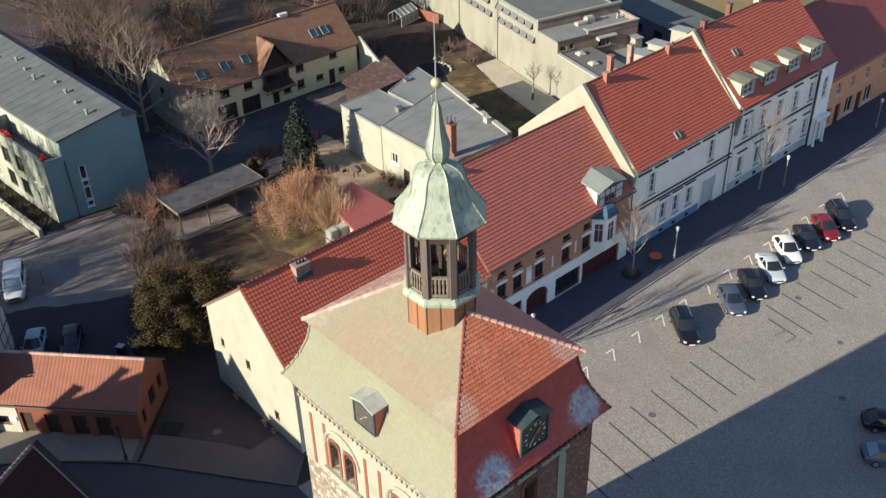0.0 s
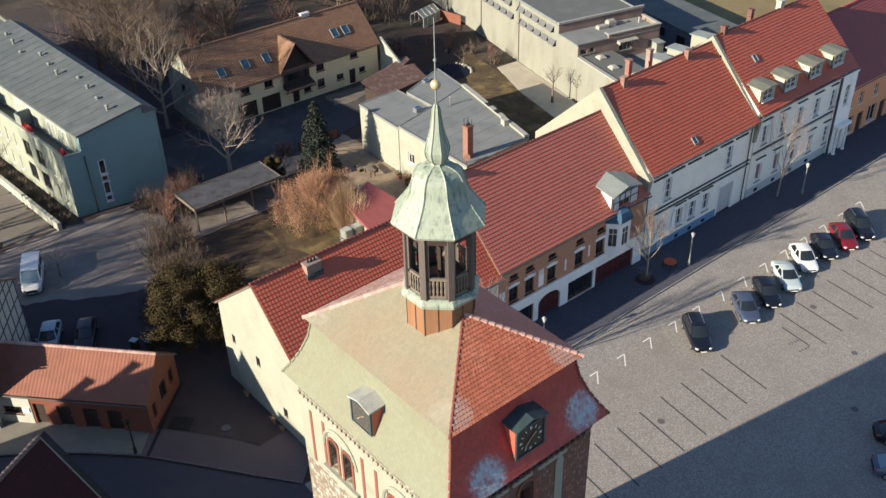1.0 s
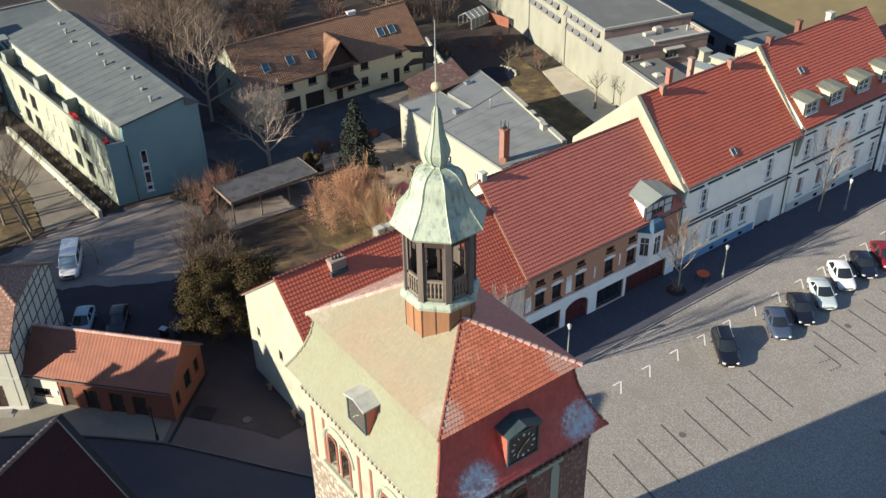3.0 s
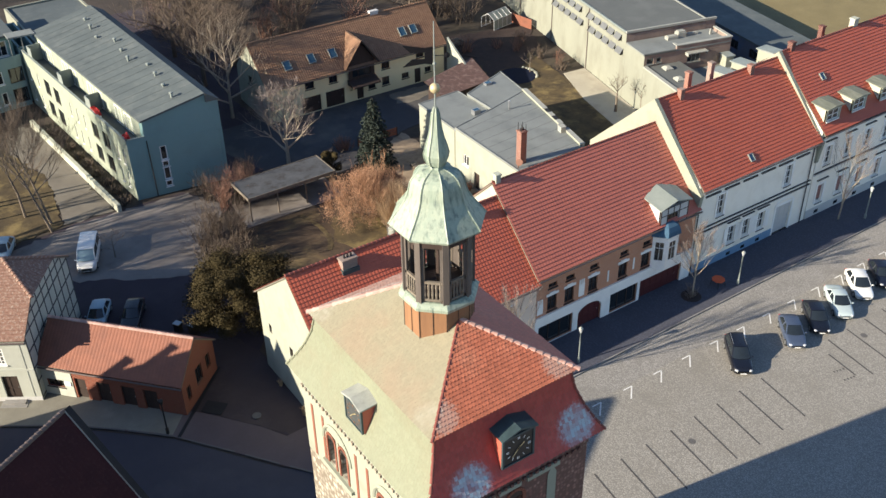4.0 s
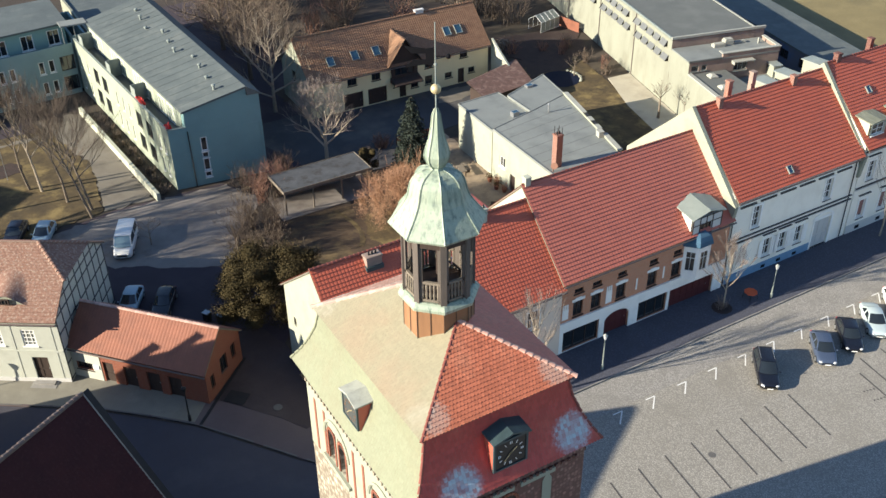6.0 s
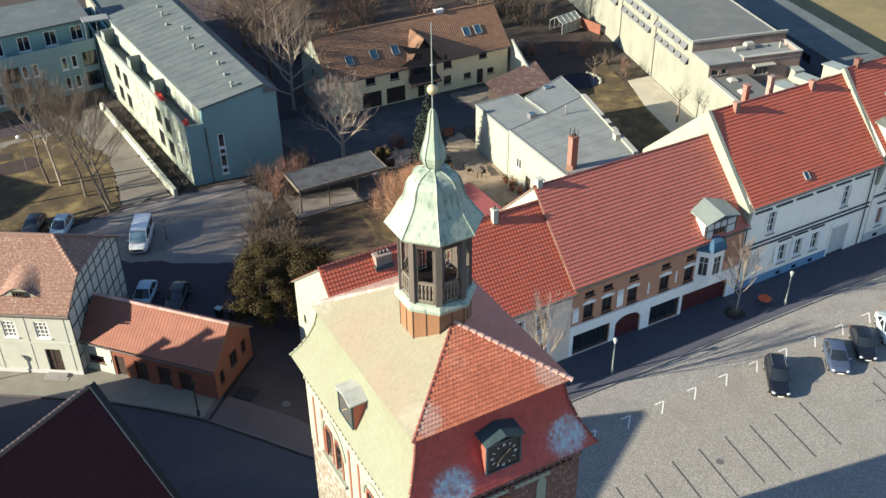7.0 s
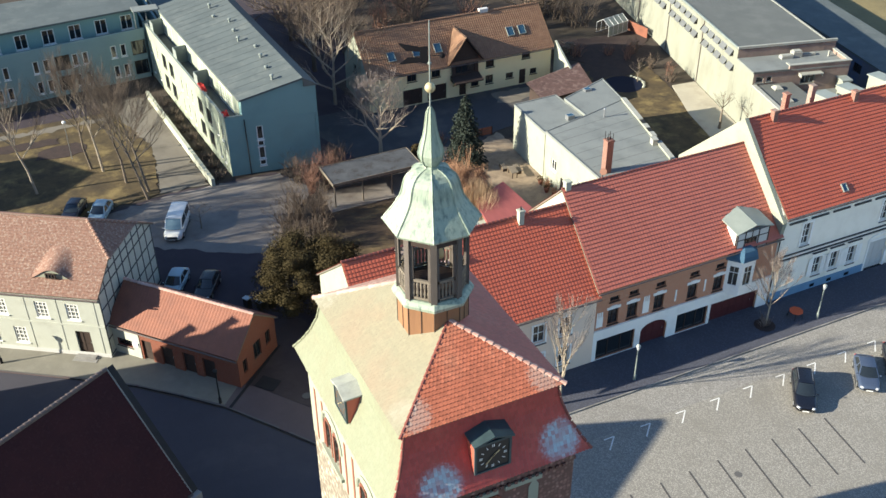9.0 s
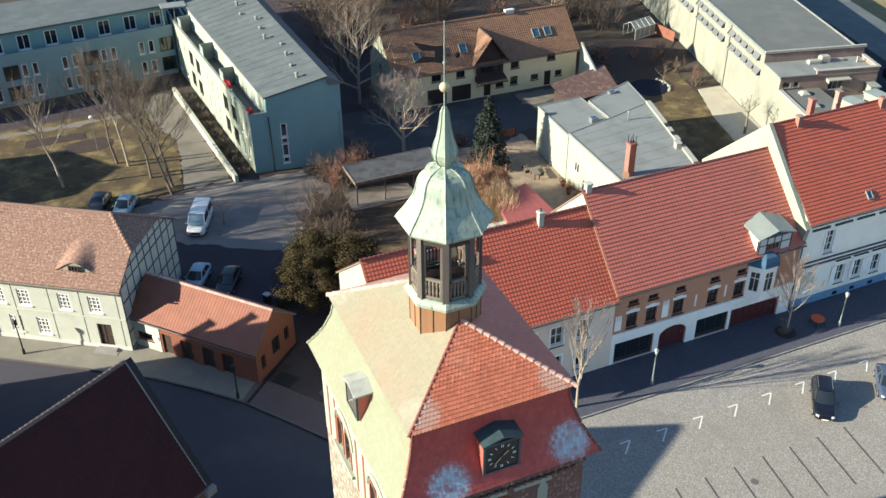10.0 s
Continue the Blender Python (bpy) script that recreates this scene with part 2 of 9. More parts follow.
STORE_WALL = material("slate_blue_wall", (0.11, 0.12, 0.15), 0.85, (0.08, 0.088, 0.112), scale=0.5, mix=0.6, dirt=(0.045, 0.1, 0.21), dirt_scale=0.16, dirt_amount=0.8)
STRAW = material("dry_straw_blades", (0.48, 0.345, 0.215), 0.9, (0.34, 0.23, 0.14), scale=0.8, island=0.25)
LAWN = material("winter_lawn", (0.108, 0.076, 0.033), 0.95, (0.038, 0.028, 0.017), scale=0.45, fine=1.8, mix=1.0, bump=0.6, dirt=(0.225, 0.165, 0.066), dirt_scale=0.35, dirt_amount=0.85)
SETTS = cobbles("grey_setts", (0.335, 0.318, 0.28), (0.268, 0.252, 0.218), size=0.12, joint=(0.2, 0.188, 0.165), patch=(0.195, 0.178, 0.145), vary=0.16, patch_scale=0.22)
SETTS_ROAD = cobbles("road_setts", (0.33, 0.317, 0.292), (0.24, 0.228, 0.207), size=0.12, joint=(0.19, 0.18, 0.165), patch=(0.15, 0.14, 0.122), vary=0.16, patch_scale=0.3)
# Far darker than real setts: the lane's shade is put into the colour.
SETTS_SHADED = material("lane_surface", (0.056, 0.054, 0.068), 0.9, (0.042, 0.041, 0.052), scale=0.3, fine=14, mix=0.7, dirt=(0.085, 0.08, 0.09), dirt_scale=0.15, dirt_amount=0.6)
ASPHALT = material("asphalt", (0.066, 0.065, 0.069), 0.9, (0.044, 0.043, 0.046), scale=0.3, fine=20, mix=0.8, dirt=(0.125, 0.115, 0.098), dirt_scale=0.14, dirt_amount=0.7)
# Alley setts and asphalt, darkened so that their colour carries the shade.
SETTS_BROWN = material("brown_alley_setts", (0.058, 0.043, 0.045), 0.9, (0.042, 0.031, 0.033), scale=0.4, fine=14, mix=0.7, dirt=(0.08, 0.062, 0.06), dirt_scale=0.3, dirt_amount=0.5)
ASPHALT_SHADED = material("shaded_asphalt", (0.048, 0.036, 0.045), 0.9, (0.034, 0.026, 0.033), scale=0.3, fine=20, mix=0.8, dirt=(0.07, 0.056, 0.06), dirt_scale=0.14, dirt_amount=0.6)
# Slabs before the house row, darkened to carry the houses' shade.
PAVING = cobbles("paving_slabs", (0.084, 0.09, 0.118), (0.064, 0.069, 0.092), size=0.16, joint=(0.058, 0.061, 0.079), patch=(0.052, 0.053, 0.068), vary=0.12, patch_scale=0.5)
PAVING_LANE = material("lane_paving", (0.11, 0.083, 0.086), 0.9, (0.08, 0.061, 0.064), scale=0.5, fine=16, mix=0.6, dirt=(0.145, 0.122, 0.117), dirt_scale=0.25, dirt_amount=0.5)
GRAVEL = material("pale_gravel", (0.19, 0.17, 0.138), 0.95, (0.132, 0.117, 0.096), scale=0.3, fine=14, mix=0.8, dirt=(0.09, 0.076, 0.058), dirt_scale=0.25, dirt_amount=0.6)
KERB = material("granite_kerb", (0.25, 0.242, 0.225), 0.85, (0.17, 0.163, 0.153), scale=2, piece=0.2)
PAINT_LINE = material("road_paint", (0.75, 0.75, 0.72), 0.8, (0.5, 0.49, 0.46), scale=3, mix=0.5)
BAY_LINE = material("dark_bay_setts", (0.05, 0.048, 0.048), 0.85, (0.14, 0.13, 0.12), scale=4, mix=0.6)
BARK = material("grey_bark", (0.185, 0.15, 0.115), 0.95, (0.1, 0.082, 0.064), scale=3, fine=12)
BARK_PALE = material("pale_bark", (0.36, 0.305, 0.235), 0.95, (0.21, 0.175, 0.135), scale=3, fine=12)
TWIG = material("fine_twigs", (0.15, 0.113, 0.084), 0.95, (0.082, 0.062, 0.047), scale=0.7, island=0.3)
YEW = material("dark_evergreen_leaves", (0.07, 0.055, 0.027), 0.95, (0.032, 0.027, 0.015), scale=0.5, island=0.1, spec=0.05)
SPRUCE = material("spruce_needles", (0.032, 0.045, 0.033), 0.8, (0.018, 0.028, 0.021), scale=1.5, island=0.3)
RUST_LEAF = material("rusty_dry_leaves", (0.41, 0.24, 0.14), 0.85, (0.28, 0.145, 0.088), scale=0.8, island=0.35)
RUBBER = material("tyre_rubber", (0.02, 0.02, 0.02), 0.8, (0.03, 0.03, 0.03))
CLOCK_BLACK = material("black_clock_face", (0.012, 0.014, 0.016), 0.4, (0.02, 0.02, 0.022), mix=0.3)
LEAD = material("lead_sheet", (0.22, 0.25, 0.23), 0.55, (0.14, 0.17, 0.16), scale=2, mix=0.7, spec=0.5)
ZINC = material("zinc_sheet", (0.26, 0.29, 0.26), 0.5, (0.18, 0.21, 0.19), scale=0.8, mix=0.7, spec=0.5)
BRICK_WARM = bricks("orange_brick", (0.25, 0.068, 0.033), (0.185, 0.05, 0.028), (0.22, 0.12, 0.085))
TILE_WORN = material("worn_red_tile", (0.275, 0.105, 0.064), 0.65, (0.205, 0.08, 0.05), scale=1.0, fine=10, mix=0.8, spec=0.35, dirt=(0.15, 0.063, 0.045), dirt_scale=0.7, dirt_amount=0.45)
FELT_BLUE = material("bluish_roofing_felt", (0.1, 0.12, 0.12), 0.85, (0.07, 0.086, 0.088), scale=0.35, fine=14, mix=0.9, dirt=(0.13, 0.145, 0.138), dirt_scale=0.5, dirt_amount=0.6)
MOSSY = material("mossy_sheet_roof", (0.19, 0.2, 0.155), 0.8, (0.12, 0.135, 0.1), scale=2.0, fine=12, mix=0.9, stretch=(3, 0.5, 1), dirt=(0.3, 0.3, 0.25), dirt_scale=1.5, dirt_amount=0.5)
LIME_WALL = material("limewashed_wall", (0.485, 0.505, 0.437), 0.9, (0.42, 0.435, 0.375), scale=0.5, fine=18, mix=0.6, dirt=(0.34, 0.345, 0.295), dirt_scale=0.7, dirt_amount=0.45)
PALE_SLABS = material("pale_slab_paving", (0.215, 0.203, 0.165), 0.9, (0.16, 0.15, 0.123), scale=0.6, fine=12, mix=0.7, dirt=(0.265, 0.255, 0.21), dirt_scale=0.4, dirt_amount=0.5)
TILE_CAP = material("dull_ridge_tile", (0.21, 0.06, 0.045), 0.7, (0.15, 0.046, 0.036), scale=1.5, mix=0.6, piece=0.1)
TEAL_PALE = material("grey_green_plaster", (0.215, 0.305, 0.3), 0.9, (0.175, 0.25, 0.248), scale=0.3, mix=0.4, dirt=(0.14, 0.2, 0.2), dirt_amount=0.3)
SOIL = material("dark_bed_soil", (0.055, 0.035, 0.03), 0.95, (0.03, 0.022, 0.02), scale=1.0, fine=8, mix=0.9, bump=0.5)
TILE_BRIGHT = material("bright_red_roof_tile", (0.48, 0.108, 0.058), 0.55, (0.39, 0.086, 0.047), scale=0.6, fine=12, mix=0.6, spec=0.45, dirt=(0.33, 0.085, 0.055), dirt_scale=0.5, dirt_amount=0.4)
TILE_DULL = material("grey_brown_roof_tile", (0.15, 0.085, 0.068), 0.8, (0.09, 0.053, 0.044), scale=1.5, fine=10, mix=0.9, dirt=(0.3, 0.21, 0.175), dirt_scale=1.6, dirt_amount=0.6, stretch=(1, 1, 1))
RUST_TWIG = material("reddish_twigs", (0.26, 0.142, 0.102), 0.95, (0.15, 0.082, 0.06), scale=0.8, island=0.3)
MINT = material("pale_green_plaster", (0.3, 0.335, 0.258), 0.9, (0.255, 0.285, 0.218), scale=0.4, mix=0.5, dirt=(0.2, 0.21, 0.16), dirt_amount=0.35)
CONCRETE = material("worn_concrete", (0.242, 0.216, 0.192), 0.9, (0.16, 0.142, 0.127), scale=0.35, fine=14, mix=0.9, dirt=(0.104, 0.088, 0.078), dirt_scale=0.3, dirt_amount=0.7)
LANTERN_WOOD = material("dark_weathered_wood", (0.12, 0.1, 0.085), 0.8, (0.055, 0.045, 0.039), scale=3, stretch=(1, 1, 0.15))
COVER = material("worn_iron_cover", (0.12, 0.115, 0.11), 0.7, (0.08, 0.078, 0.075), scale=5, mix=0.6)
FLOWER = material("red_flowers", (0.5, 0.035, 0.03), 0.8, (0.35, 0.02, 0.02), mix=0.5)
FIELD = material("dry_grass_field", (0.23, 0.185, 0.085), 0.95, (0.15, 0.12, 0.055), scale=0.2, fine=3, mix=0.8, dirt=(0.1, 0.085, 0.045), dirt_scale=0.08, dirt_amount=0.6)
GUTTER = material("brown_gutter", (0.13, 0.1, 0.09), 0.5, (0.09, 0.07, 0.065), scale=2, mix=0.5)
LEAD_PALE = material("pale_weathered_lead", (0.42, 0.43, 0.38), 0.6, (0.28, 0.29, 0.26), scale=2.5, fine=12, mix=0.8)
LEAD_DARK = material("dark_lead", (0.03, 0.05, 0.055), 0.45, (0.05, 0.085, 0.09), scale=2.0, mix=0.7)
# Faded dial, darkened further so that its colour holds the roof's shadow.
DIAL_GREY = material("shadowed_faded_dial", (0.05, 0.055, 0.055), 0.6, (0.08, 0.085, 0.08), scale=3, mix=0.6)
TIMBER = material("blackened_timber", (0.05, 0.052, 0.062), 0.8, (0.08, 0.08, 0.09), scale=3, mix=0.6)
WALL_GREY = material("pale_grey_stucco", (0.92, 0.88, 0.77), 0.9, (0.84, 0.8, 0.69), scale=0.5, fine=18, mix=0.5, dirt=(0.68, 0.63, 0.53), dirt_scale=0.5, dirt_amount=0.3)
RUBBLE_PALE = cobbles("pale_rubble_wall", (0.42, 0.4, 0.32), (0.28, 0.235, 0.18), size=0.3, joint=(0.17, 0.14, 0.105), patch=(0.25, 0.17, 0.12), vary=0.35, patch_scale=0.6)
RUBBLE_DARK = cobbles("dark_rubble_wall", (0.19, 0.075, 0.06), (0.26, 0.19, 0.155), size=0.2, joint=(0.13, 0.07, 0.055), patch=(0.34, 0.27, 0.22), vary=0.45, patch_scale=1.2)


def stained(m, spots, colour, rough_edge=0.5, grain=5.0):
    """Lays round lichen stains (world x, y, z, radius, strength) over a material's colour."""
    nt = m.node_tree
    bsdf = nt.nodes["Principled BSDF"]
    tc = nt.nodes.new("ShaderNodeNewGeometry")
    noise = nt.nodes.new("ShaderNodeTexNoise")
    noise.inputs["Scale"].default_value, noise.inputs["Detail"].default_value = grain, 5.0
    nt.links.new(tc.outputs["Position"], noise.inputs["Vector"])
    for x, y, z, r, strength in spots:
        d = nt.nodes.new("ShaderNodeVectorMath")
        d.operation = "DISTANCE"
        d.inputs[1].default_value = (x - 28.95, y - 14.37, z)
        nt.links.new(tc.outputs["Position"], d.inputs[0])
        wob = nt.nodes.new("ShaderNodeMath")
        wob.operation = "MULTIPLY_ADD"
        nt.links.new(noise.outputs[0], wob.inputs[0])
        wob.inputs[1].default_value = rough_edge * r * 2
        nt.links.new(d.outputs["Value"], wob.inputs[2])
        fall = nt.nodes.new("ShaderNodeMapRange")
        fall.interpolation_type = "SMOOTHSTEP"
        for i, v in enumerate((r * (1.15 + rough_edge), r * (0.62 + rough_edge), 0.0, strength)):
            fall.inputs[i + 1].default_value = v
        nt.links.new(wob.outputs[0], fall.inputs[0])
        fleck = nt.nodes.new("ShaderNodeTexNoise")
        fleck.inputs["Scale"].default_value, fleck.inputs["Detail"].default_value = 5.5, 1.0
        nt.links.new(noise.inputs["Vector"].links[0].from_socket, fleck.inputs["Vector"])
        flecked = nt.nodes.new("ShaderNodeMapRange")
        for i, v in enumerate((0.3, 0.7, 0.3, 0.4)):
            flecked.inputs[i + 1].default_value = v
        nt.links.new(fleck.outputs[0], flecked.inputs[0])
        tile_random = nt.nodes.new("ShaderNodeNewGeometry")
        both = nt.nodes.new("ShaderNodeMath")
        both.operation = "MULTIPLY_ADD"
        nt.links.new(tile_random.outputs["Random Per Island"], both.inputs[0])
        both.inputs[1].default_value = 0.75
        nt.links.new(flecked.outputs[0], both.inputs[2])
        patchy = nt.nodes.new("ShaderNodeMath")
        patchy.operation = "MULTIPLY"
        patchy.use_clamp = True
        nt.links.new(fall.outputs[0], patchy.inputs[0])
        nt.links.new(both.outputs[0], patchy.inputs[1])
        mix = nt.nodes.new("ShaderNodeMix")
        mix.data_type = "RGBA"
        nt.links.new(patchy.outputs[0], mix.inputs[0])
        nt.links.new(bsdf.inputs["Base Color"].links[0].from_socket, mix.inputs[6])
        mix.inputs[7].default_value = (*colour, 1)
        nt.links.new(mix.outputs[2], bsdf.inputs["Base Color"])
    return m


TILE_FRONT = material("stained_tower_tile", (0.46, 0.07, 0.054), 0.5, (0.38, 0.058, 0.046), scale=0.7, fine=14, mix=0.5, spec=0.4, island=0.12, piece=0.12, dirt=(0.5, 0.16, 0.1), dirt_scale=0.6, dirt_amount=0.3)
stained(TILE_FRONT, [(3.3, -5.45, 26.05, 1.0, 1.0), (-2.3, -5.6, 25.85, 1.0, 1.0)], (0.37, 0.46, 0.5), 0.3, 9.0)
stained(TILE_LIT_UPPER, [(-3.3, 4.6, 29.0, 0.8, 0.4), (-3.3, -4.1, 29.0, 0.7, 0.3)], (0.34, 0.33, 0.27), 0.6, 9.0)
# Lit copy of the front tile: sunlight on the upper slope in its colour.
TILE_FRONT_LIT = material("sunlit_front_tile", (0.56, 0.172, 0.09), 0.55, (0.48, 0.14, 0.076), scale=0.7, fine=14, mix=0.4, spec=0.35, island=0.16, piece=0.14, dirt=(0.56, 0.24, 0.14), dirt_scale=0.6, dirt_amount=0.4)
stained(TILE_FRONT_LIT, [(-2.95, -4.5, 29.1, 0.8, 0.8), (3.0, -4.6, 29.05, 0.8, 0.8)], (0.5, 0.4, 0.32), 0.7, 9.0)
DIRTY_WALL = material("sooty_render", (0.3, 0.225, 0.185), 0.9, (0.2, 0.155, 0.13), scale=0.5, fine=14, mix=0.8, dirt=(0.12, 0.095, 0.08), dirt_scale=0.6, dirt_amount=0.5)
LEDGE = material("dark_ledge", (0.05, 0.052, 0.055), 0.8, (0.09, 0.088, 0.085), scale=1.5, mix=0.6)
BLIND = material("reddish_blind", (0.3, 0.15, 0.13), 0.9, (0.24, 0.12, 0.105), scale=2.0, mix=0.4)
STREET_TWIG = material("reddish_grey_twigs", (0.215, 0.175, 0.155), 0.95, (0.15, 0.118, 0.103), scale=0.8, island=0.2)
# Dark mottling paints tree shadow and shade into the carport's felt.
CARPORT_FELT = material("tree_shaded_felt", (0.08, 0.086, 0.092), 0.85, (0.05, 0.053, 0.057), scale=0.8, fine=6, mix=0.9, dirt=(0.03, 0.025, 0.024), dirt_scale=1.1, dirt_amount=0.8)
TERRACE = material("trodden_brown_earth", (0.33, 0.255, 0.175), 0.95, (0.21, 0.16, 0.11), scale=1.0, fine=10, mix=0.9, dirt=(0.14, 0.1, 0.075), dirt_scale=0.8, dirt_amount=0.6)
COPING = material("pale_coping", (0.34, 0.345, 0.3), 0.8, (0.26, 0.265, 0.23), scale=1.5, mix=0.6)
# Red tile turned maroon: the taller neighbour's shadow is put into the colour.
TILE_IN_SHADE = material("shaded_roof_tile", (0.3, 0.072, 0.062), 0.6, (0.23, 0.055, 0.05), scale=0.6, fine=12, mix=0.6, dirt=(0.2, 0.06, 0.055), dirt_scale=0.5, dirt_amount=0.4)
WORKSHOP_WALL = material("pale_cream_render", (0.335, 0.35, 0.28), 0.9, (0.285, 0.295, 0.232), scale=0.5, fine=18, mix=0.6, dirt=(0.22, 0.21, 0.16), dirt_scale=0.6, dirt_amount=0.4)
BLUE_SHEET = material("blue_sheet_metal", (0.06, 0.125, 0.19), 0.8, (0.045, 0.1, 0.155), mix=0.6, spec=0.15)


# ---- shape helpers ----
def part(name, bm, mat, parent=None, label="", smooth=False):
    """Links a bmesh as one mesh object, under its thing or part."""
    me = bpy.data.meshes.new(name)
    bm.to_mesh(me)
    bm.free()
    if smooth:
        for p in me.polygons:
            p.use_smooth = True
    for mm in (mat if isinstance(mat, (list, tuple)) else [mat]):
        me.materials.append(mm)
    ob = new(name, me)
    if parent is not None:
        ob.parent = parent
    if label:
        ob["label"] = label
    return ob


def share(name, me, parent, m):
    """Another object on the same mesh."""
    ob = new(name, me)
    ob.parent = parent
    ob.matrix_basis = m
    return ob


def thing(name, m, label, category, group="", kind=""):
    ob = new(name)
    ob.empty_display_size = 0.2
    ob.matrix_basis = m
    return tagged(ob, label, category, group, kind)


def box(bm, x0, y0, z0, x1, y1, z1, m=None):
    vs = [bm.verts.new(Vector(c)) for c in ((x0, y0, z0), (x1, y0, z0), (x1, y1, z0), (x0, y1, z0),
                                            (x0, y0, z1), (x1, y0, z1), (x1, y1, z1), (x0, y1, z1))]
    if m is not None:
        for v in vs:
            v.co = m @ v.co
    for f in ((3, 2, 1, 0), (4, 5, 6, 7), (0, 1, 5, 4), (1, 2, 6, 5), (2, 3, 7, 6), (3, 0, 4, 7)):
        bm.faces.new([vs[i] for i in f])
    return vs


def prism(bm, pts, z0, z1):
    """A flat polygon (x, y) drawn up from z0 to z1; z may be a list for a sloping top."""
    n = len(pts)
    tops = z1 if isinstance(z1, (list, tuple)) else [z1] * n
    lo = [bm.verts.new((x, y, z0)) for x, y in pts]
    hi = [bm.verts.new((p[0], p[1], z)) for p, z in zip(pts, tops)]
    bm.faces.new(lo[::-1])
    bm.faces.new(hi)
    for i in range(n):
        j = (i + 1) % n
        bm.faces.new((lo[i], lo[j], hi[j], hi[i]))


def quad(bm, *ps):
    return bm.faces.new([bm.verts.new(Vector(p)) for p in ps])


def tube(bm, a, b, r0, r1=None, n=6, caps=True):
    a, b = Vector(a), Vector(b)
    r1 = r0 if r1 is None else r1
    d = (b - a)
    if d.length < 1e-6:
        return
    q = d.to_track_quat("Z", "Y").to_matrix()
    ring0 = [bm.verts.new(a + q @ Vector((math.cos(2 * math.pi * i / n) * r0, math.sin(2 * math.pi * i / n) * r0, 0))) for i in range(n)]
    ring1 = [bm.verts.new(b + q @ Vector((math.cos(2 * math.pi * i / n) * r1, math.sin(2 * math.pi * i / n) * r1, 0))) for i in range(n)]
    for i in range(n):
        j = (i + 1) % n
        bm.faces.new((ring0[i], ring0[j], ring1[j], ring1[i]))
    if caps:
        bm.faces.new(ring0[::-1])
        bm.faces.new(ring1)


def lathe(bm, profile, n=8, turn=22.5, cx=0.0, cy=0.0):
    """Rings (radius, z) about an upright axis."""
    rings = []
    for r, z in profile:
        rings.append([bm.verts.new((cx + r * math.cos(radians(turn + 360 * i / n)), cy + r * math.sin(radians(turn + 360 * i / n)), z)) for i in range(n)])
    for a, b in zip(rings, rings[1:]):
        for i in range(n):
            j = (i + 1) % n
            bm.faces.new((a[i], a[j], b[j], b[i]))
    bm.faces.new(rings[0][::-1])
    bm.faces.new(rings[-1])


def wall_sheet(bm, m, length, height, openings, th=0.35):
    """An upright wall in the plane y = 0 (outside at -y) of the pose m, with openings (x0, z0, x1, z1) cut through."""
    xs = sorted({0.0, length, *[o[0] for o in openings], *[o[2] for o in openings]})
    zs = sorted({0.0, height, *[o[1] for o in openings], *[o[3] for o in openings]})

    def hole(x, z):
        return any(o[0] < x < o[2] and o[1] < z < o[3] for o in openings)
    for x0, x1 in zip(xs, xs[1:]):
        for z0, z1 in zip(zs, zs[1:]):
            if not hole((x0 + x1) / 2, (z0 + z1) / 2):
                quad(bm, *[m @ Vector(p) for p in ((x0, 0, z0), (x1, 0, z0), (x1, 0, z1), (x0, 0, z1))])
                quad(bm, *[m @ Vector(p) for p in ((x0, th, z1), (x1, th, z1), (x1, th, z0), (x0, th, z0))])
    for x0, z0, x1, z1 in openings:
        for a, b in (((x0, z0), (x1, z0)), ((x1, z0), (x1, z1)), ((x1, z1), (x0, z1)), ((x0, z1), (x0, z0))):
            quad(bm, *[m @ Vector(p) for p in ((a[0], 0, a[1]), (b[0], 0, b[1]), (b[0], th, b[1]), (a[0], th, a[1]))])
    for a, b in (((0, height), (length, height)),):
        quad(bm, *[m @ Vector(p) for p in ((a[0], 0, a[1]), (b[0], 0, b[1]), (b[0], th, b[1]), (a[0], th, a[1]))])


def lattice(bm, xs, zs, solid, y0, y1):
    """One joined frame: the cells of a grid for which solid(i, j) holds, from y0 (outside) to y1."""
    v = {}

    def at(i, j, y):
        if (i, j, y) not in v:
            v[i, j, y] = bm.verts.new((xs[i], y, zs[j]))
        return v[i, j, y]
    n, k = len(xs) - 1, len(zs) - 1

    def is_solid(i, j):
        return 0 <= i < n and 0 <= j < k and solid(i, j)
    for i in range(n):
        for j in range(k):
            if not solid(i, j):
                continue
            bm.faces.new((at(i, j, y0), at(i + 1, j, y0), at(i + 1, j + 1, y0), at(i, j + 1, y0)))
            bm.faces.new((at(i, j + 1, y1), at(i + 1, j + 1, y1), at(i + 1, j, y1), at(i, j, y1)))
            for di, dj, a, b in ((0, -1, (i, j), (i + 1, j)), (1, 0, (i + 1, j), (i + 1, j + 1)), (0, 1, (i + 1, j + 1), (i, j + 1)), (-1, 0, (i, j + 1), (i, j))):
                if not is_solid(i + di, j + dj):
                    bm.faces.new((at(*a, y1), at(*b, y1), at(*b, y0), at(*a, y0)))


WINDOW_MESHES = {}


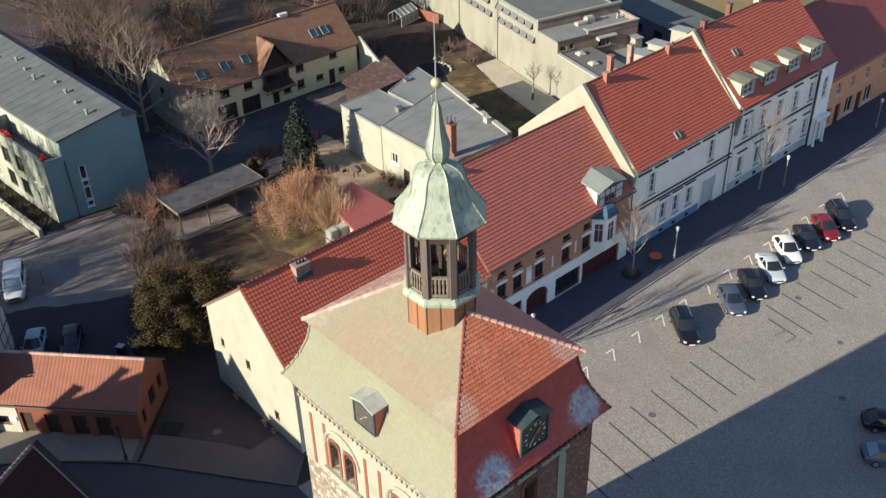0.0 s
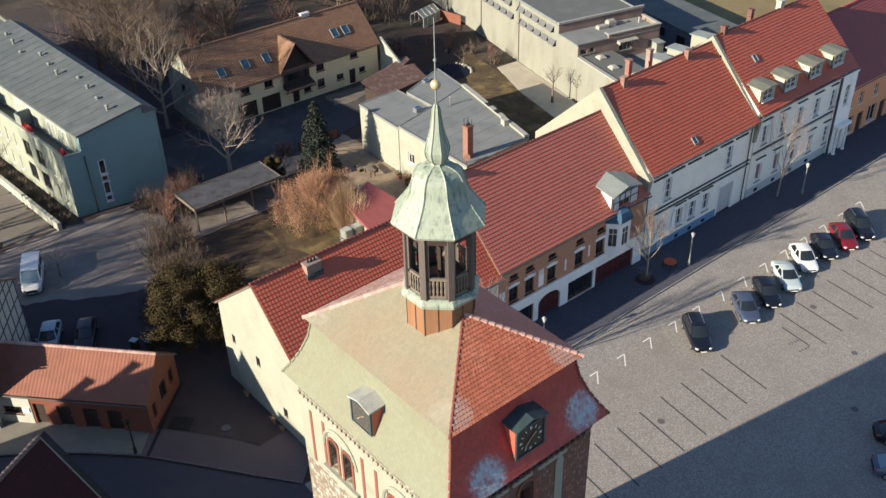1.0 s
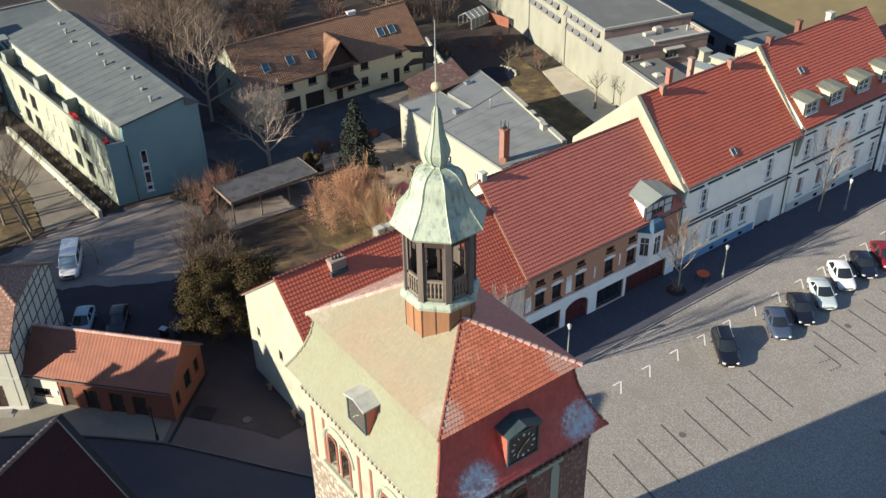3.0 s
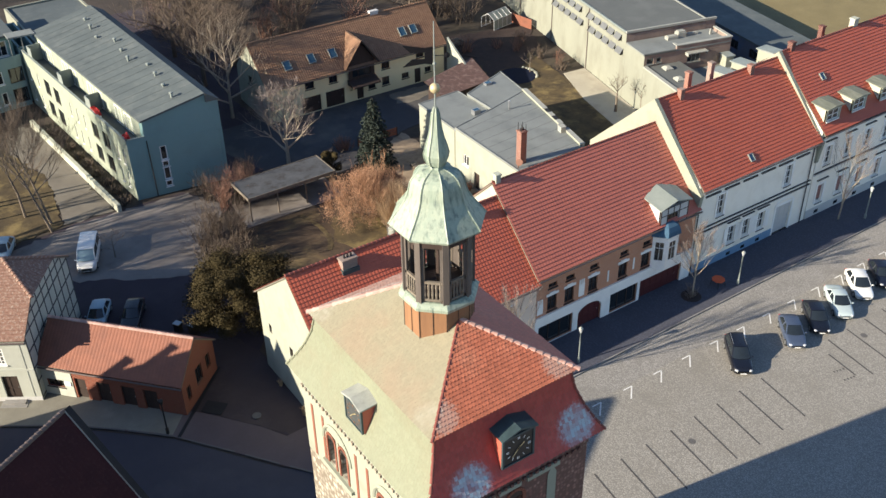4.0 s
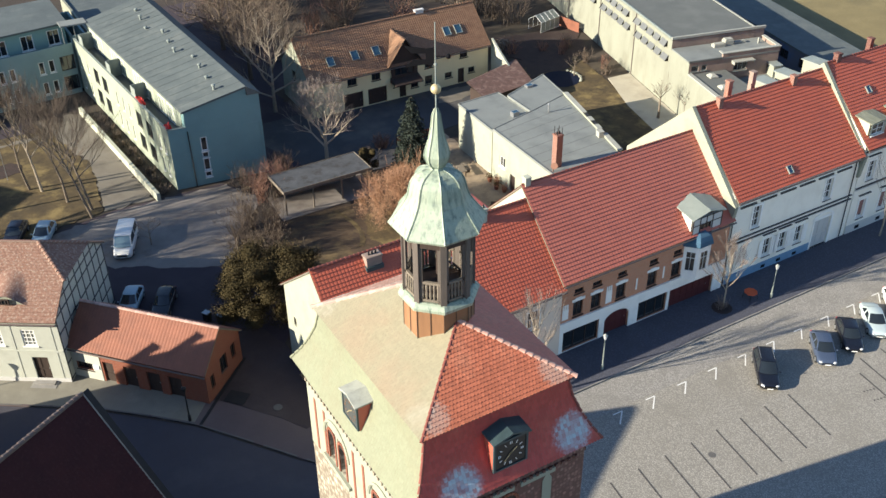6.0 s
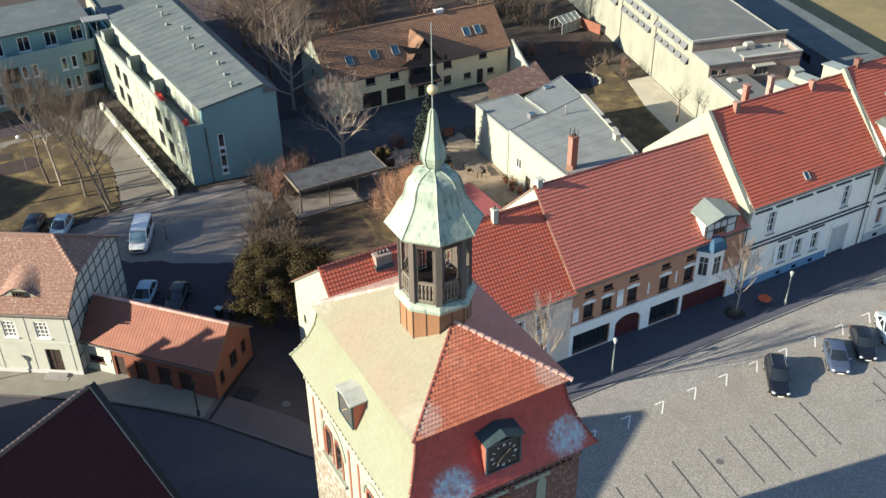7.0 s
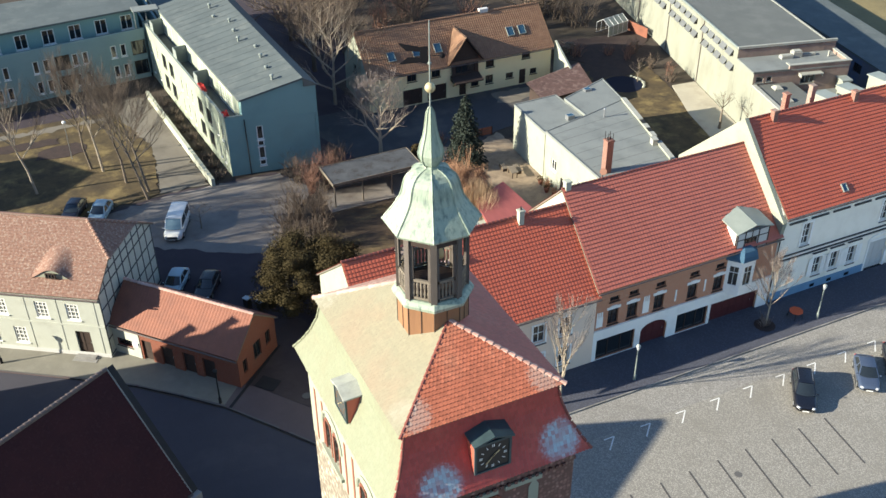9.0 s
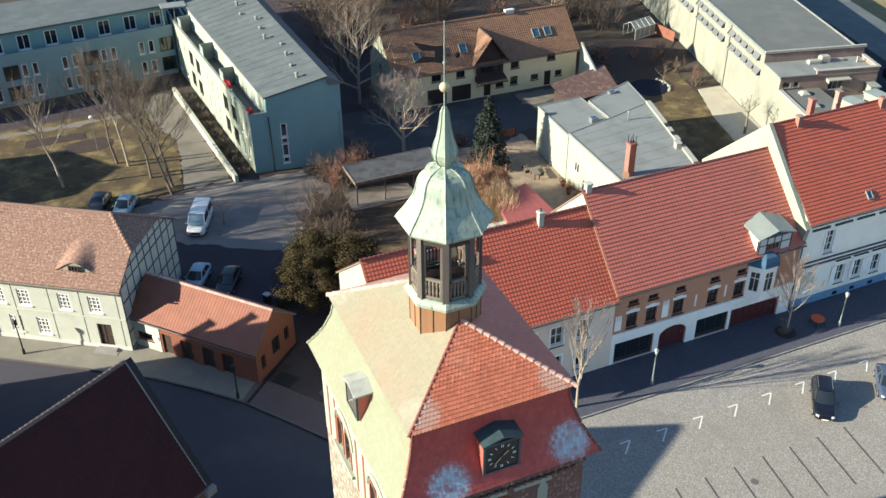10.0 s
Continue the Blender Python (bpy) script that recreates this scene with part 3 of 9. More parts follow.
def window(parent, m, w, h, mat=None, bars=(1, 1), sill=True, name="window", depth=0.1, pane=None, frame_w=0.09):
    """A window in an opening whose lower left corner is at the pose m: frame with glazing bars, pane, sill."""
    mat, pane = mat or WHITE_PAINT, pane or GLASS
    key = (round(w, 2), round(h, 2), mat.name, bars, sill, depth, pane.name, frame_w)
    if key not in WINDOW_MESHES:
        bm = bmesh.new()
        f = frame_w
        xs, zs = [0, f], [0, f]
        for i in range(1, bars[0] + 1):
            xs += [w * i / (bars[0] + 1) - 0.035, w * i / (bars[0] + 1) + 0.035]
        for i in range(1, bars[1] + 1):
            zs += [h * i / (bars[1] + 1) - 0.03, h * i / (bars[1] + 1) + 0.03]
        lattice(bm, xs + [w - f, w], zs + [h - f, h], lambda i, j: i % 2 == 0 or j % 2 == 0, depth, depth + 0.08)
        fm = bpy.data.meshes.new("window_frame")
        bm.to_mesh(fm), bm.free()
        fm.materials.append(mat)
        bm = bmesh.new()
        quad(bm, (f, depth + 0.045, f), (w - f, depth + 0.045, f), (w - f, depth + 0.045, h - f), (f, depth + 0.045, h - f))
        pm = bpy.data.meshes.new("pane")
        bm.to_mesh(pm), bm.free()
        pm.materials.append(pane)
        sm = None
        if sill:
            bm = bmesh.new()
            box(bm, -0.08, -0.1, -0.09, w + 0.08, depth, -0.003)
            sm = bpy.data.meshes.new("window_sill")
            bm.to_mesh(sm), bm.free()
            sm.materials.append(mat)
        WINDOW_MESHES[key] = (fm, pm, sm)
    fm, pm, sm = WINDOW_MESHES[key]
    ob = share(name, fm, parent, m)
    share("pane", pm, ob, Matrix())
    if sm:
        share("window_sill", sm, ob, Matrix())
    return ob


def tile_slope(bm, p0, p1, q0, q1, course=0.5, wave=0.3, amp=0.01, step=0.042, mat_index=0):
    """A tiled roof plane between the eave p0-p1 and the ridge q0-q1: stepped courses with a wave along them."""
    p0, p1, q0, q1 = (Vector(p) for p in (p0, p1, q0, q1))
    n = (p1 - p0).cross(q0 - p0 if (q0 - p0).length > 0.01 else q1 - p0).normalized()
    if n.z < 0:
        n = -n
    rows = max(2, round(((q0 + q1) / 2 - (p0 + p1) / 2).length / course))
    cols = max(2, round((p1 - p0).length / wave * 4))
    lift = [amp * abs(math.sin(math.pi * (i % 4) / 4)) for i in range(cols + 1)]
    last = [bm.verts.new(p0.lerp(p1, i / cols) - n * 0.02) for i in range(cols + 1)]
    for j in range(rows):
        for k, rise in ((j, step), (j + 1, 0.0)):
            a, b = p0.lerp(q0, k / rows), p1.lerp(q1, k / rows)
            line = [bm.verts.new(a.lerp(b, i / cols) + n * (rise + lift[i])) for i in range(cols + 1)]
            for i in range(cols):
                bm.faces.new((last[i], last[i + 1], line[i + 1], line[i])).material_index = mat_index
            last = line


def slab(bm, p0, p1, q0, q1, th=0.12):
    """The board under a roof plane."""
    ps = [Vector(p) for p in (p0, p1, q1, q0)]
    n = (ps[1] - ps[0]).cross(ps[3] - ps[0]).normalized()
    if n.z < 0:
        n = -n
    top = [bm.verts.new(p - n * 0.03) for p in ps]
    low = [bm.verts.new(p - n * (0.03 + th)) for p in ps]
    bm.faces.new(top)
    bm.faces.new(low[::-1])
    for i in range(4):
        j = (i + 1) % 4
        bm.faces.new((low[i], low[j], top[j], top[i]))


RIDGE_MESH = {}


def ridge_row(parent, a, b, mat, size=0.16, length=0.38, name="ridge_tile"):
    """Half-round ridge tiles from a to b, each a piece of its own."""
    a, b = Vector(a), Vector(b)
    key = (mat.name, size, length)
    if key not in RIDGE_MESH:
        bm = bmesh.new()
        rings = []
        for x, k in ((0, 1.25), (length * 1.08, 0.85)):
            rings.append([bm.verts.new((x, size * k * math.cos(math.pi * i / 5), size * k * math.sin(math.pi * i / 5))) for i in range(6)])
        for i in range(5):
            bm.faces.new((rings[0][i], rings[1][i], rings[1][i + 1], rings[0][i + 1]))
        bm.faces.new(rings[0][::-1])
        me = bpy.data.meshes.new(name)
        bm.to_mesh(me), bm.free()
        me.materials.append(mat)
        RIDGE_MESH[key] = me
    d = b - a
    n = max(1, int(d.length / length))
    yaw, pitch = math.atan2(d.y, d.x), math.atan2(d.z, math.hypot(d.x, d.y))
    for i in range(n):
        share(name, RIDGE_MESH[key], parent, Matrix.Translation(a + d * (i / n)) @ Euler((0, -pitch, yaw)).to_matrix().to_4x4())



# ---- ground ----
def patch(name, pts, z, mat, label, category="ground", th=0.3, rough=0.0):
    """A sheet of ground; rough frays its outline."""
    bm = bmesh.new()
    if rough:
        rng, out = random.Random(len(label)), []
        for a, b in zip(pts, pts[1:] + pts[:1]):
            n = max(1, int(math.hypot(b[0] - a[0], b[1] - a[1]) / 0.7))
            out += [(a[0] + (b[0] - a[0]) * k / n + rng.gauss(0, rough) * (k > 0), a[1] + (b[1] - a[1]) * k / n + rng.gauss(0, rough) * (k > 0)) for k in range(n)]
        pts = out
    prism(bm, pts, z - th, z)
    return tagged(part(name, bm, mat), label, category, kind="structure")


bm = bmesh.new()
lathe(bm, [(2500, -0.5), (2500, -0.03)], 48, 0, 0, 60)
tagged(part("ground", bm, GROUND), "dry earth with thin winter grass all round the town", "ground", kind="structure")
patch("road_square", [(-24, -160), (170, -160), (170, 4.05), (-12, 4.05), (-21, 6.2), (-25.6, 6.3), (-26.2, -8), (-26.2, -160)], 0.0, SETTS, "market square paved with grey granite setts", "square")
patch("road_street", [(-12, 0.9), (170, -0.6), (170, 4.05), (-12, 4.05)], 0.006, SETTS_ROAD, "street of paler worn setts along the square", "road", 0.05)
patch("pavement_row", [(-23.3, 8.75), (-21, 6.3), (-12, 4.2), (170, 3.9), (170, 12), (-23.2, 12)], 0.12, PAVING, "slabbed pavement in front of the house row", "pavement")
patch("road_lane", [(-25, -160), (-25, 6.2), (-28, 9.2), (-33.5, 16.8), (-39.7, 22.7), (-46.2, 27.4), (-70, 43), (-200, 120), (-200, -160)], -0.004, SETTS_SHADED, "shaded lane of dark setts beside the tower", "road")
patch("pavement_lane", [(-25.7, 6.4), (-23.2, 8.7), (-23.2, 12), (-26.1, 11.9), (-27.3, 14.0), (-30.6, 18.4), (-33.3, 21), (-41, 29), (-52, 36.5), (-62, 43), (-66, 40.6), (-45.1, 26.7), (-39.7, 22.9), (-36.5, 20.0), (-33.5, 17.0), (-30.3, 12.7), (-28.0, 9.5)], 0.1, PAVING_LANE, "pavement of pale slabs along the lane", "pavement")
patch("pavement_house", [(-37.2, 25.4), (-41, 29), (-52, 36.5), (-62, 43), (-66, 40.8), (-45.1, 26.9), (-39.7, 23.1), (-36.5, 20.2), (-33.5, 17.3), (-31.6, 19.4)], 0.105, PALE_SLABS, "pavement of pale greenish slabs before the old houses", "pavement", 0.2)
patch("road_alley", [(-33, 19.6), (-30.3, 18.0), (-27.0, 13.6), (-25.8, 11.6), (-23.2, 11.6), (-23.2, 23), (-20, 26), (-21, 42), (-15, 47.5), (-18, 53), (-30, 53.6), (-50, 50), (-40, 38)], 0.02, ASPHALT_SHADED, "dark asphalt alley and yard behind the houses", "road")
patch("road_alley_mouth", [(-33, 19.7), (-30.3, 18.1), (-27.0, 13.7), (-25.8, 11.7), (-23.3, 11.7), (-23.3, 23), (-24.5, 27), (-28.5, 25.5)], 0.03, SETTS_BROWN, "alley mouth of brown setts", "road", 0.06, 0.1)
# Near edge follows the alley's shadow line; shaded ground beyond is darker asphalt.
patch("yard_concrete", [(-26.6, 38.8), (-21.6, 36.2), (-20.6, 42), (-15.2, 47.4), (-17.6, 52.6), (-30, 53.2), (-40, 51.5), (-36, 44.8)], 0.034, CONCRETE, "worn pale concrete yard between alley and block", "yard", 0.06, 0.16)
patch("carport_floor", [(-15.2, 41.9), (-3.6, 41.9), (-3.6, 47.0), (-14.8, 47.2)], 0.038, CONCRETE, "pale concrete floor under the carport", "floor", 0.06)
patch("road_court", [(-75, 77.2), (-33.2, 77.5), (-33, 82), (-75, 81)], 0.034, ASPHALT_SHADED, "dark service road before the long block", "road", 0.06)
patch("lawn_court", [(-31.0, 54.2), (-29.5, 66), (-33, 80), (-75, 78), (-75, 50), (-46, 51.5)], 0.03, LAWN, "patchy winter lawn under bare trees", "lawn", rough=0.22)
patch("path_court", [(-31.0, 54.0), (-25.6, 53.6), (-27.0, 80), (-33, 80), (-29.5, 66)], 0.025, GRAVEL, "pale gravel path beside the low wall", "path", rough=0.22)
patch("path_court_strip", [(-75, 73.6), (-49.2, 75.0), (-33.5, 75.1), (-33.2, 76.0), (-49.2, 76.1), (-75, 75.2)], 0.036, GRAVEL, "pale path across the court lawn", "path", 0.05, 0.2)
patch("bed_long", [(-46.6, 71.4), (-39.4, 71.1), (-39.3, 72.7), (-46.3, 73.2)], 0.06, SOIL, "long bed of dark soil in the lawn", "flower bed", 0.08, 0.18)
patch("bed_round", [(-42.6, 67.9), (-39.9, 67.3), (-37.1, 67.6), (-36.5, 69.4), (-37.6, 70.7), (-40.1, 70.6), (-42.0, 69.9)], 0.06, SOIL, "rounded bed of dark soil under the trees", "flower bed", 0.08, 0.18)
patch("lawn_garden", [(-20, 25.5), (-4.5, 22.5), (2.0, 26.5), (1.5, 36), (-3, 41.5), (-15, 41.8), (-21, 40)], 0.03, LAWN_GARDEN, "brown and yellow garden lawn with bare soil", "lawn", rough=0.22)
patch("lawn_garden_dry", [(-9.0, 34.0), (-8.0, 37.0), (-5.5, 38.0), (-2.5, 36.4), (-2.6, 32.4), (-5.3, 30.6), (-8.0, 30.8)], 0.045, LAWN, "dry yellow end of the garden lawn", "lawn", 0.06, 0.3)
patch("path_garden", [(-9.9, 41.0), (-9.3, 41.0), (-8.9, 38.6), (-8.8, 37.0), (-9.1, 34.9), (-10.1, 33.1), (-10.6, 33.3), (-9.6, 35.0), (-9.3, 37.0), (-9.4, 38.6)], 0.05, LAWN, "narrow trodden path curving over the lawn", "path", 0.06, 0.12)
# Dark sheet laid where the block's shadow falls, painting that shadow on the ground.
patch("road_back", [(-12.6, 52.6), (-8.5, 52.0), (-3.2, 62.0), (-3.4, 73.0), (5.0, 74.0), (6.0, 112.0), (-13.5, 112.0), (-13.6, 87.0)], 0.012, ASPHALT_SHADED, "dark shaded way behind the apartment block", "road", 0.06, 0.2)
patch("bed_back", [(30.7, 69.4), (31.6, 72.5), (39.0, 70.9), (43.6, 67.6), (41.2, 62.9), (36.5, 60.0), (34.5, 57.8), (30.9, 58.5), (28.1, 57.7), (29.4, 63.3)], 0.04, SOIL, "dark dug soil of the back garden", "garden bed", 0.06, 0.35)
patch("road_yard", [(-7, 47), (0.5, 46.5), (9.5, 51), (15, 52), (25, 50), (25.5, 61.8), (3, 64.5), (-12, 64.5)], 0.02, ASPHALT, "dark asphalt yard before the garages", "yard")
# Pale sheet paints the sunlit part of the yard.
patch("yard_trodden", [(13.4, 58.0), (16.6, 57.2), (19.3, 58.4), (19.8, 60.6), (14.0, 60.8)], 0.036, GRAVEL, "trodden pale patch of yard ground", "yard", 0.05, 0.2)
patch("path_yard", [(2.0, 33), (9.6, 34), (9.5, 50.8), (4, 48), (3.5, 42)], 0.03, TERRACE, "trodden pale earth yard with paving", "yard", rough=0.22)
patch("lawn_back", [(20, 27), (33, 31), (38.2, 63), (27, 62), (22, 50)], 0.03, LAWN, "rough back garden lawn partly in shade", "lawn", rough=0.22)
patch("path_concrete", [(30, 29.5), (34.6, 29.8), (36.9, 37.9), (40.4, 52.1), (36.9, 52.4), (33.8, 44.7)], 0.05, PALE_YARD, "pale concrete strip along the long white wall", "path")
patch("field", [(66.5, 30), (140, 30), (170, 120), (92, 130), (80.5, 100)], 0.0, FIELD, "dry yellow grass field beyond the halls", "field", 0.2, 0.3)
# kerb stones along the house row
KERB_BM = bmesh.new()
box(KERB_BM, 0.01, -0.12, -0.1, 0.99, 0.0, 0.13)
kerb_mesh = bpy.data.meshes.new("kerb_stone")
KERB_BM.to_mesh(kerb_mesh), KERB_BM.free()
kerb_mesh.materials.append(KERB)
lane_kerb_mesh = kerb_mesh.copy()
lane_kerb_mesh.materials[0] = COVER
kerb_row = thing("kerb", pose(-12, 4.2, 0, 0, 0, -0.1), "row of granite kerb stones along the pavement", "kerb", kind="structure")
for i in range(80):
    share("kerb_stone", kerb_mesh, kerb_row, pose(i, 0, 0))
lane_kerb = thing("kerb", pose(0, 0, 0), "row of granite kerb stones along the lane", "kerb", kind="structure")
LANE_EDGE = ((-25.7, 6.4), (-28.0, 9.5), (-30.3, 12.7), (-33.5, 17.0), (-36.5, 20.0), (-39.7, 22.9), (-45.1, 26.7), (-62, 38.1))
for a, b in zip(LANE_EDGE, LANE_EDGE[1:]):
    d = Vector((b[0] - a[0], b[1] - a[1]))
    for i in range(int(d.length)):
        share("kerb_stone", lane_kerb_mesh, lane_kerb, pose(a[0] + d.x * i / d.length, a[1] + d.y * i / d.length, -0.01, 0, 0, math.degrees(math.atan2(d.y, d.x))))


# ---- houses ----
def side_pose(which, L, D):
    return {"front": pose(0, 0, 0), "right": pose(L, 0, 0, 0, 0, 90), "left": pose(0, D, 0, 0, 0, -90), "back": pose(L, D, 0, 0, 0, 180)}[which]


def gable(bm, D, h, zf, zb, ry, rz, m, th=0.35, flip=False):
    """The part of a gable wall above h, in the plane of the pose m; the local x runs along the depth."""
    pts = [(0, h), (D, h)]
    if zb > h + 0.01:
        pts.append((D, zb))
    pts.append((ry, rz))
    if zf > h + 0.01:
        pts.append((0, zf))
    if flip:
        pts = [(D - x, z) for x, z in pts][::-1]
    a = [bm.verts.new(m @ Vector((x, 0, z))) for x, z in pts]
    b = [bm.verts.new(m @ Vector((x, th, z))) for x, z in pts]
    bm.faces.new(a)
    bm.faces.new(b[::-1])
    for i in range(len(pts)):
        j = (i + 1) % len(pts)
        bm.faces.new((b[i], b[j], a[j], a[i]))


def house(name, label, m, L, D, zf, zb, ry, rz, wall, tile, wins=None, over=0.45, verge=0.12, category="house", course=0.34, wave=0.3,
          gables=None, ridge_mat=None, frame_mat=None, hip=None, frame_w=0.07, amp=0.008, step=0.05, pane=None, ridge=0.14):
    """A house with a saddle roof: front at y = 0, depth D, eaves zf and zb, ridge at ry, rz. wins: side -> rows of
    (x, z, w, h, bars) or (x, z, w, h, "door"); x runs to the right as seen from outside."""
    wins, gables = wins or {}, gables or {}
    ob = thing(name, m, label, category)
    for side in ("front", "back", "left", "right"):
        length = L if side in ("front", "back") else D
        sm = side_pose(side, L, D)
        mat = gables.get(side, wall)
        height = zf if side == "front" else zb if side == "back" else min(zf, zb)
        inset = 0.0
        holes = [(o[0], o[1], o[0] + o[2], o[1] + o[3]) for o in wins.get(side, ())]
        bm = bmesh.new()
        wall_sheet(bm, sm @ pose(0, inset, 0), length, height, holes)
        if side == "right" and hip:
            y1, y2 = (hip[1] - zf) * ry / (rz - zf), D - (hip[1] - zb) * (D - ry) / (rz - zb)
            pts = [(0, height), (D, height), (y2, hip[1]), (y1, hip[1])]
            f0 = [bm.verts.new(sm @ Vector((x, 0, z))) for x, z in pts]
            f1 = [bm.verts.new(sm @ Vector((x, 0.35, z))) for x, z in pts]
            bm.faces.new(f0)
            for i in range(4):
                bm.faces.new((f1[i], f1[(i + 1) % 4], f0[(i + 1) % 4], f0[i]))
        elif side in ("left", "right"):
            gable(bm, D, height, zf, zb, ry, rz, sm @ pose(0, inset, 0), flip=side == "left")
        part("wall", bm, mat, ob)
        for o in wins.get(side, ()):
            at = sm @ pose(o[0], 0, o[1])
            if o[4] == "door":
                door(ob, at, o[2], o[3])
            elif o[4] == "red door":
                door(ob, at, o[2], o[3], DOOR_RED)
            elif o[4] == "grey door":
                door(ob, at, o[2], o[3], GREY_PLASTER)
            elif o[4] == "dark":
                window(ob, at, o[2], o[3], WOOD_DARK, (1, 0), False)
            else:
                window(ob, at, o[2], o[3], frame_mat or WHITE_PAINT, o[4], frame_w=frame_w, depth=0.14 if frame_w < 0.1 else 0.05, pane=pane)
    sf, sb = (rz - zf) / ry, (rz - zb) / (D - ry)
    for e0, e1, k in (((-verge, -over, zf - sf * over), (L + verge, -over, zf - sf * over), 0),
                      ((L + verge, D + over, zb - sb * over), (-verge, D + over, zb - sb * over), 1)):
        r0, r1 = (-verge, ry, rz), (L + verge, ry, rz)
        if k:
            r0, r1 = r1, r0
        up = Vector((0, 0, 0.17))
        bm = bmesh.new()
        if hip:
            f = (hip[1] - zf) / (rz - zf)
            h0, h1 = (-verge, ry * f if not k else D - (D - ry) * f, hip[1]), (L + verge, ry * f if not k else D - (D - ry) * f, hip[1])
            short = (L - hip[0], ry, rz)
            r0, r1 = ((-verge, ry, rz), short) if not k else (short, (-verge, ry, rz))
            if k:
                h0, h1 = h1, h0
            tile_slope(bm, Vector(e0) + up, Vector(e1) + up, Vector(h0) + up, Vector(h1) + up, course, wave, amp, step)
            tile_slope(bm, Vector(h0) + up, Vector(h1) + up, Vector(r0) + up, Vector(r1) + up, course, wave, amp, step)
        else:
            tile_slope(bm, Vector(e0) + up, Vector(e1) + up, Vector(r0) + up, Vector(r1) + up, course, wave, amp, step)
        roof = part("roof", bm, tile, ob, "tiled roof slope")
        bm = bmesh.new()
        if hip:
            slab(bm, Vector(e0) + up, Vector(e1) + up, Vector(h0) + up, Vector(h1) + up)
            slab(bm, Vector(h0) + up, Vector(h1) + up, Vector(r0) + up, Vector(r1) + up)
        else:
            slab(bm, Vector(e0) + up, Vector(e1) + up, Vector(r0) + up, Vector(r1) + up)
        part("roof_underlay", bm, WOOD_GREY, roof)
        bm = bmesh.new()
        tube(bm, Vector(e0) + Vector((0, (-0.08, 0.08)[k], 0.02)), Vector(e1) + Vector((0, (-0.08, 0.08)[k], 0.02)), 0.075, n=8)
        part("gutter", bm, GUTTER, roof)
    if hip:
        up = Vector((0, 0, 0.17))
        a, b, c = Vector((L + verge + 0.1, ry * f, hip[1] - 0.05)), Vector((L + verge + 0.1, D - (D - ry) * f, hip[1] - 0.05)), Vector((L - hip[0], ry, rz))
        bm = bmesh.new()
        tile_slope(bm, a + up, b + up, c + up, c + up + Vector((0, 0.001, 0)), course, wave)
        hp = part("roof", bm, tile, ob, "half-hip of tiles")
        for q in (a, b):
            ridge_row(hp, q + up, c + up, ridge_mat or tile)
    ridge_row(ob, (-verge, ry, rz + 0.18), (L - hip[0] if hip else L + verge, ry, rz + 0.16), ridge_mat or (TILE_CAP if tile in (TILE, TILE_BRIGHT) else tile), ridge)
    return ob


DOOR_MESHES = {}


def door(parent, m, w, h, mat=None, name="door"):
    mat = mat or WOOD_DARK
    key = (round(w, 2), round(h, 2), mat.name)
    if key not in DOOR_MESHES:
        bm = bmesh.new()
        box(bm, 0, 0.18, 0, w, 0.26, h)
        me = bpy.data.meshes.new("door")
        bm.to_mesh(me), bm.free()
        me.materials.append(mat)
        bm = bmesh.new()
        tube(bm, (w * 0.88, 0.12, h * 0.46), (w * 0.88, 0.12, h * 0.54), 0.02)
        hm = bpy.data.meshes.new("door_handle")
        bm.to_mesh(hm), bm.free()
        hm.materials.append(STEEL)
        n, panels = max(1, round(w / 0.75)), []
        for z0, z1 in ((0.12, 0.42), (0.48, 0.92)):
            bm = bmesh.new()
            box(bm, 0.08, 0.15, h * z0, w / n - 0.08, 0.2, h * z1)
            pm = bpy.data.meshes.new("door_panel")
            bm.to_mesh(pm), bm.free()
            pm.materials.append(mat)
            panels.append(pm)
        DOOR_MESHES[key] = (me, hm, panels, n)
    me, hm, panels, n = DOOR_MESHES[key]
    ob = share(name, me, parent, m)
    for i in range(n):
        for pm in panels:
            share("door_panel", pm, ob, pose(w * i / n, 0, 0))
    share("door_handle", hm, ob, Matrix())
    return ob


def firewall(parent, x, pts, mat, th=0.4, name="firewall"):
    """An upright party wall across the ridge: points (y, z), between x and x + th."""
    bm = bmesh.new()
    a = [bm.verts.new((x, y, z)) for y, z in pts]
    b = [bm.verts.new((x + th, y, z)) for y, z in pts]
    bm.faces.new(a[::-1])
    bm.faces.new(b)
    for i in range(len(pts)):
        j = (i + 1) % len(pts)
        bm.faces.new((a[i], a[j], b[j], b[i]))
    return part(name, bm, mat, parent, "white plastered party wall")


def chimney(parent, x, y, z, h, w=0.5, d=0.5, mat=None, pots=1):
    bm = bmesh.new()
    box(bm, x - w / 2, y - d / 2, z, x + w / 2, y + d / 2, z + h)
    box(bm, x - w / 2 - 0.06, y - d / 2 - 0.06, z + h - 0.16, x + w / 2 + 0.06, y + d / 2 + 0.06, z + h - 0.02)
    ob = part("chimney", bm, mat or BRICK_RED, parent)
    for i in range(pots):
        bm = bmesh.new()
        lathe(bm, [(0.09, z + h - 0.03), (0.075, z + h + 0.28)], 8, 0, x + (i - (pots - 1) / 2) * 0.3, y)
        part("chimney_pot", bm, IRON, ob)
    return ob


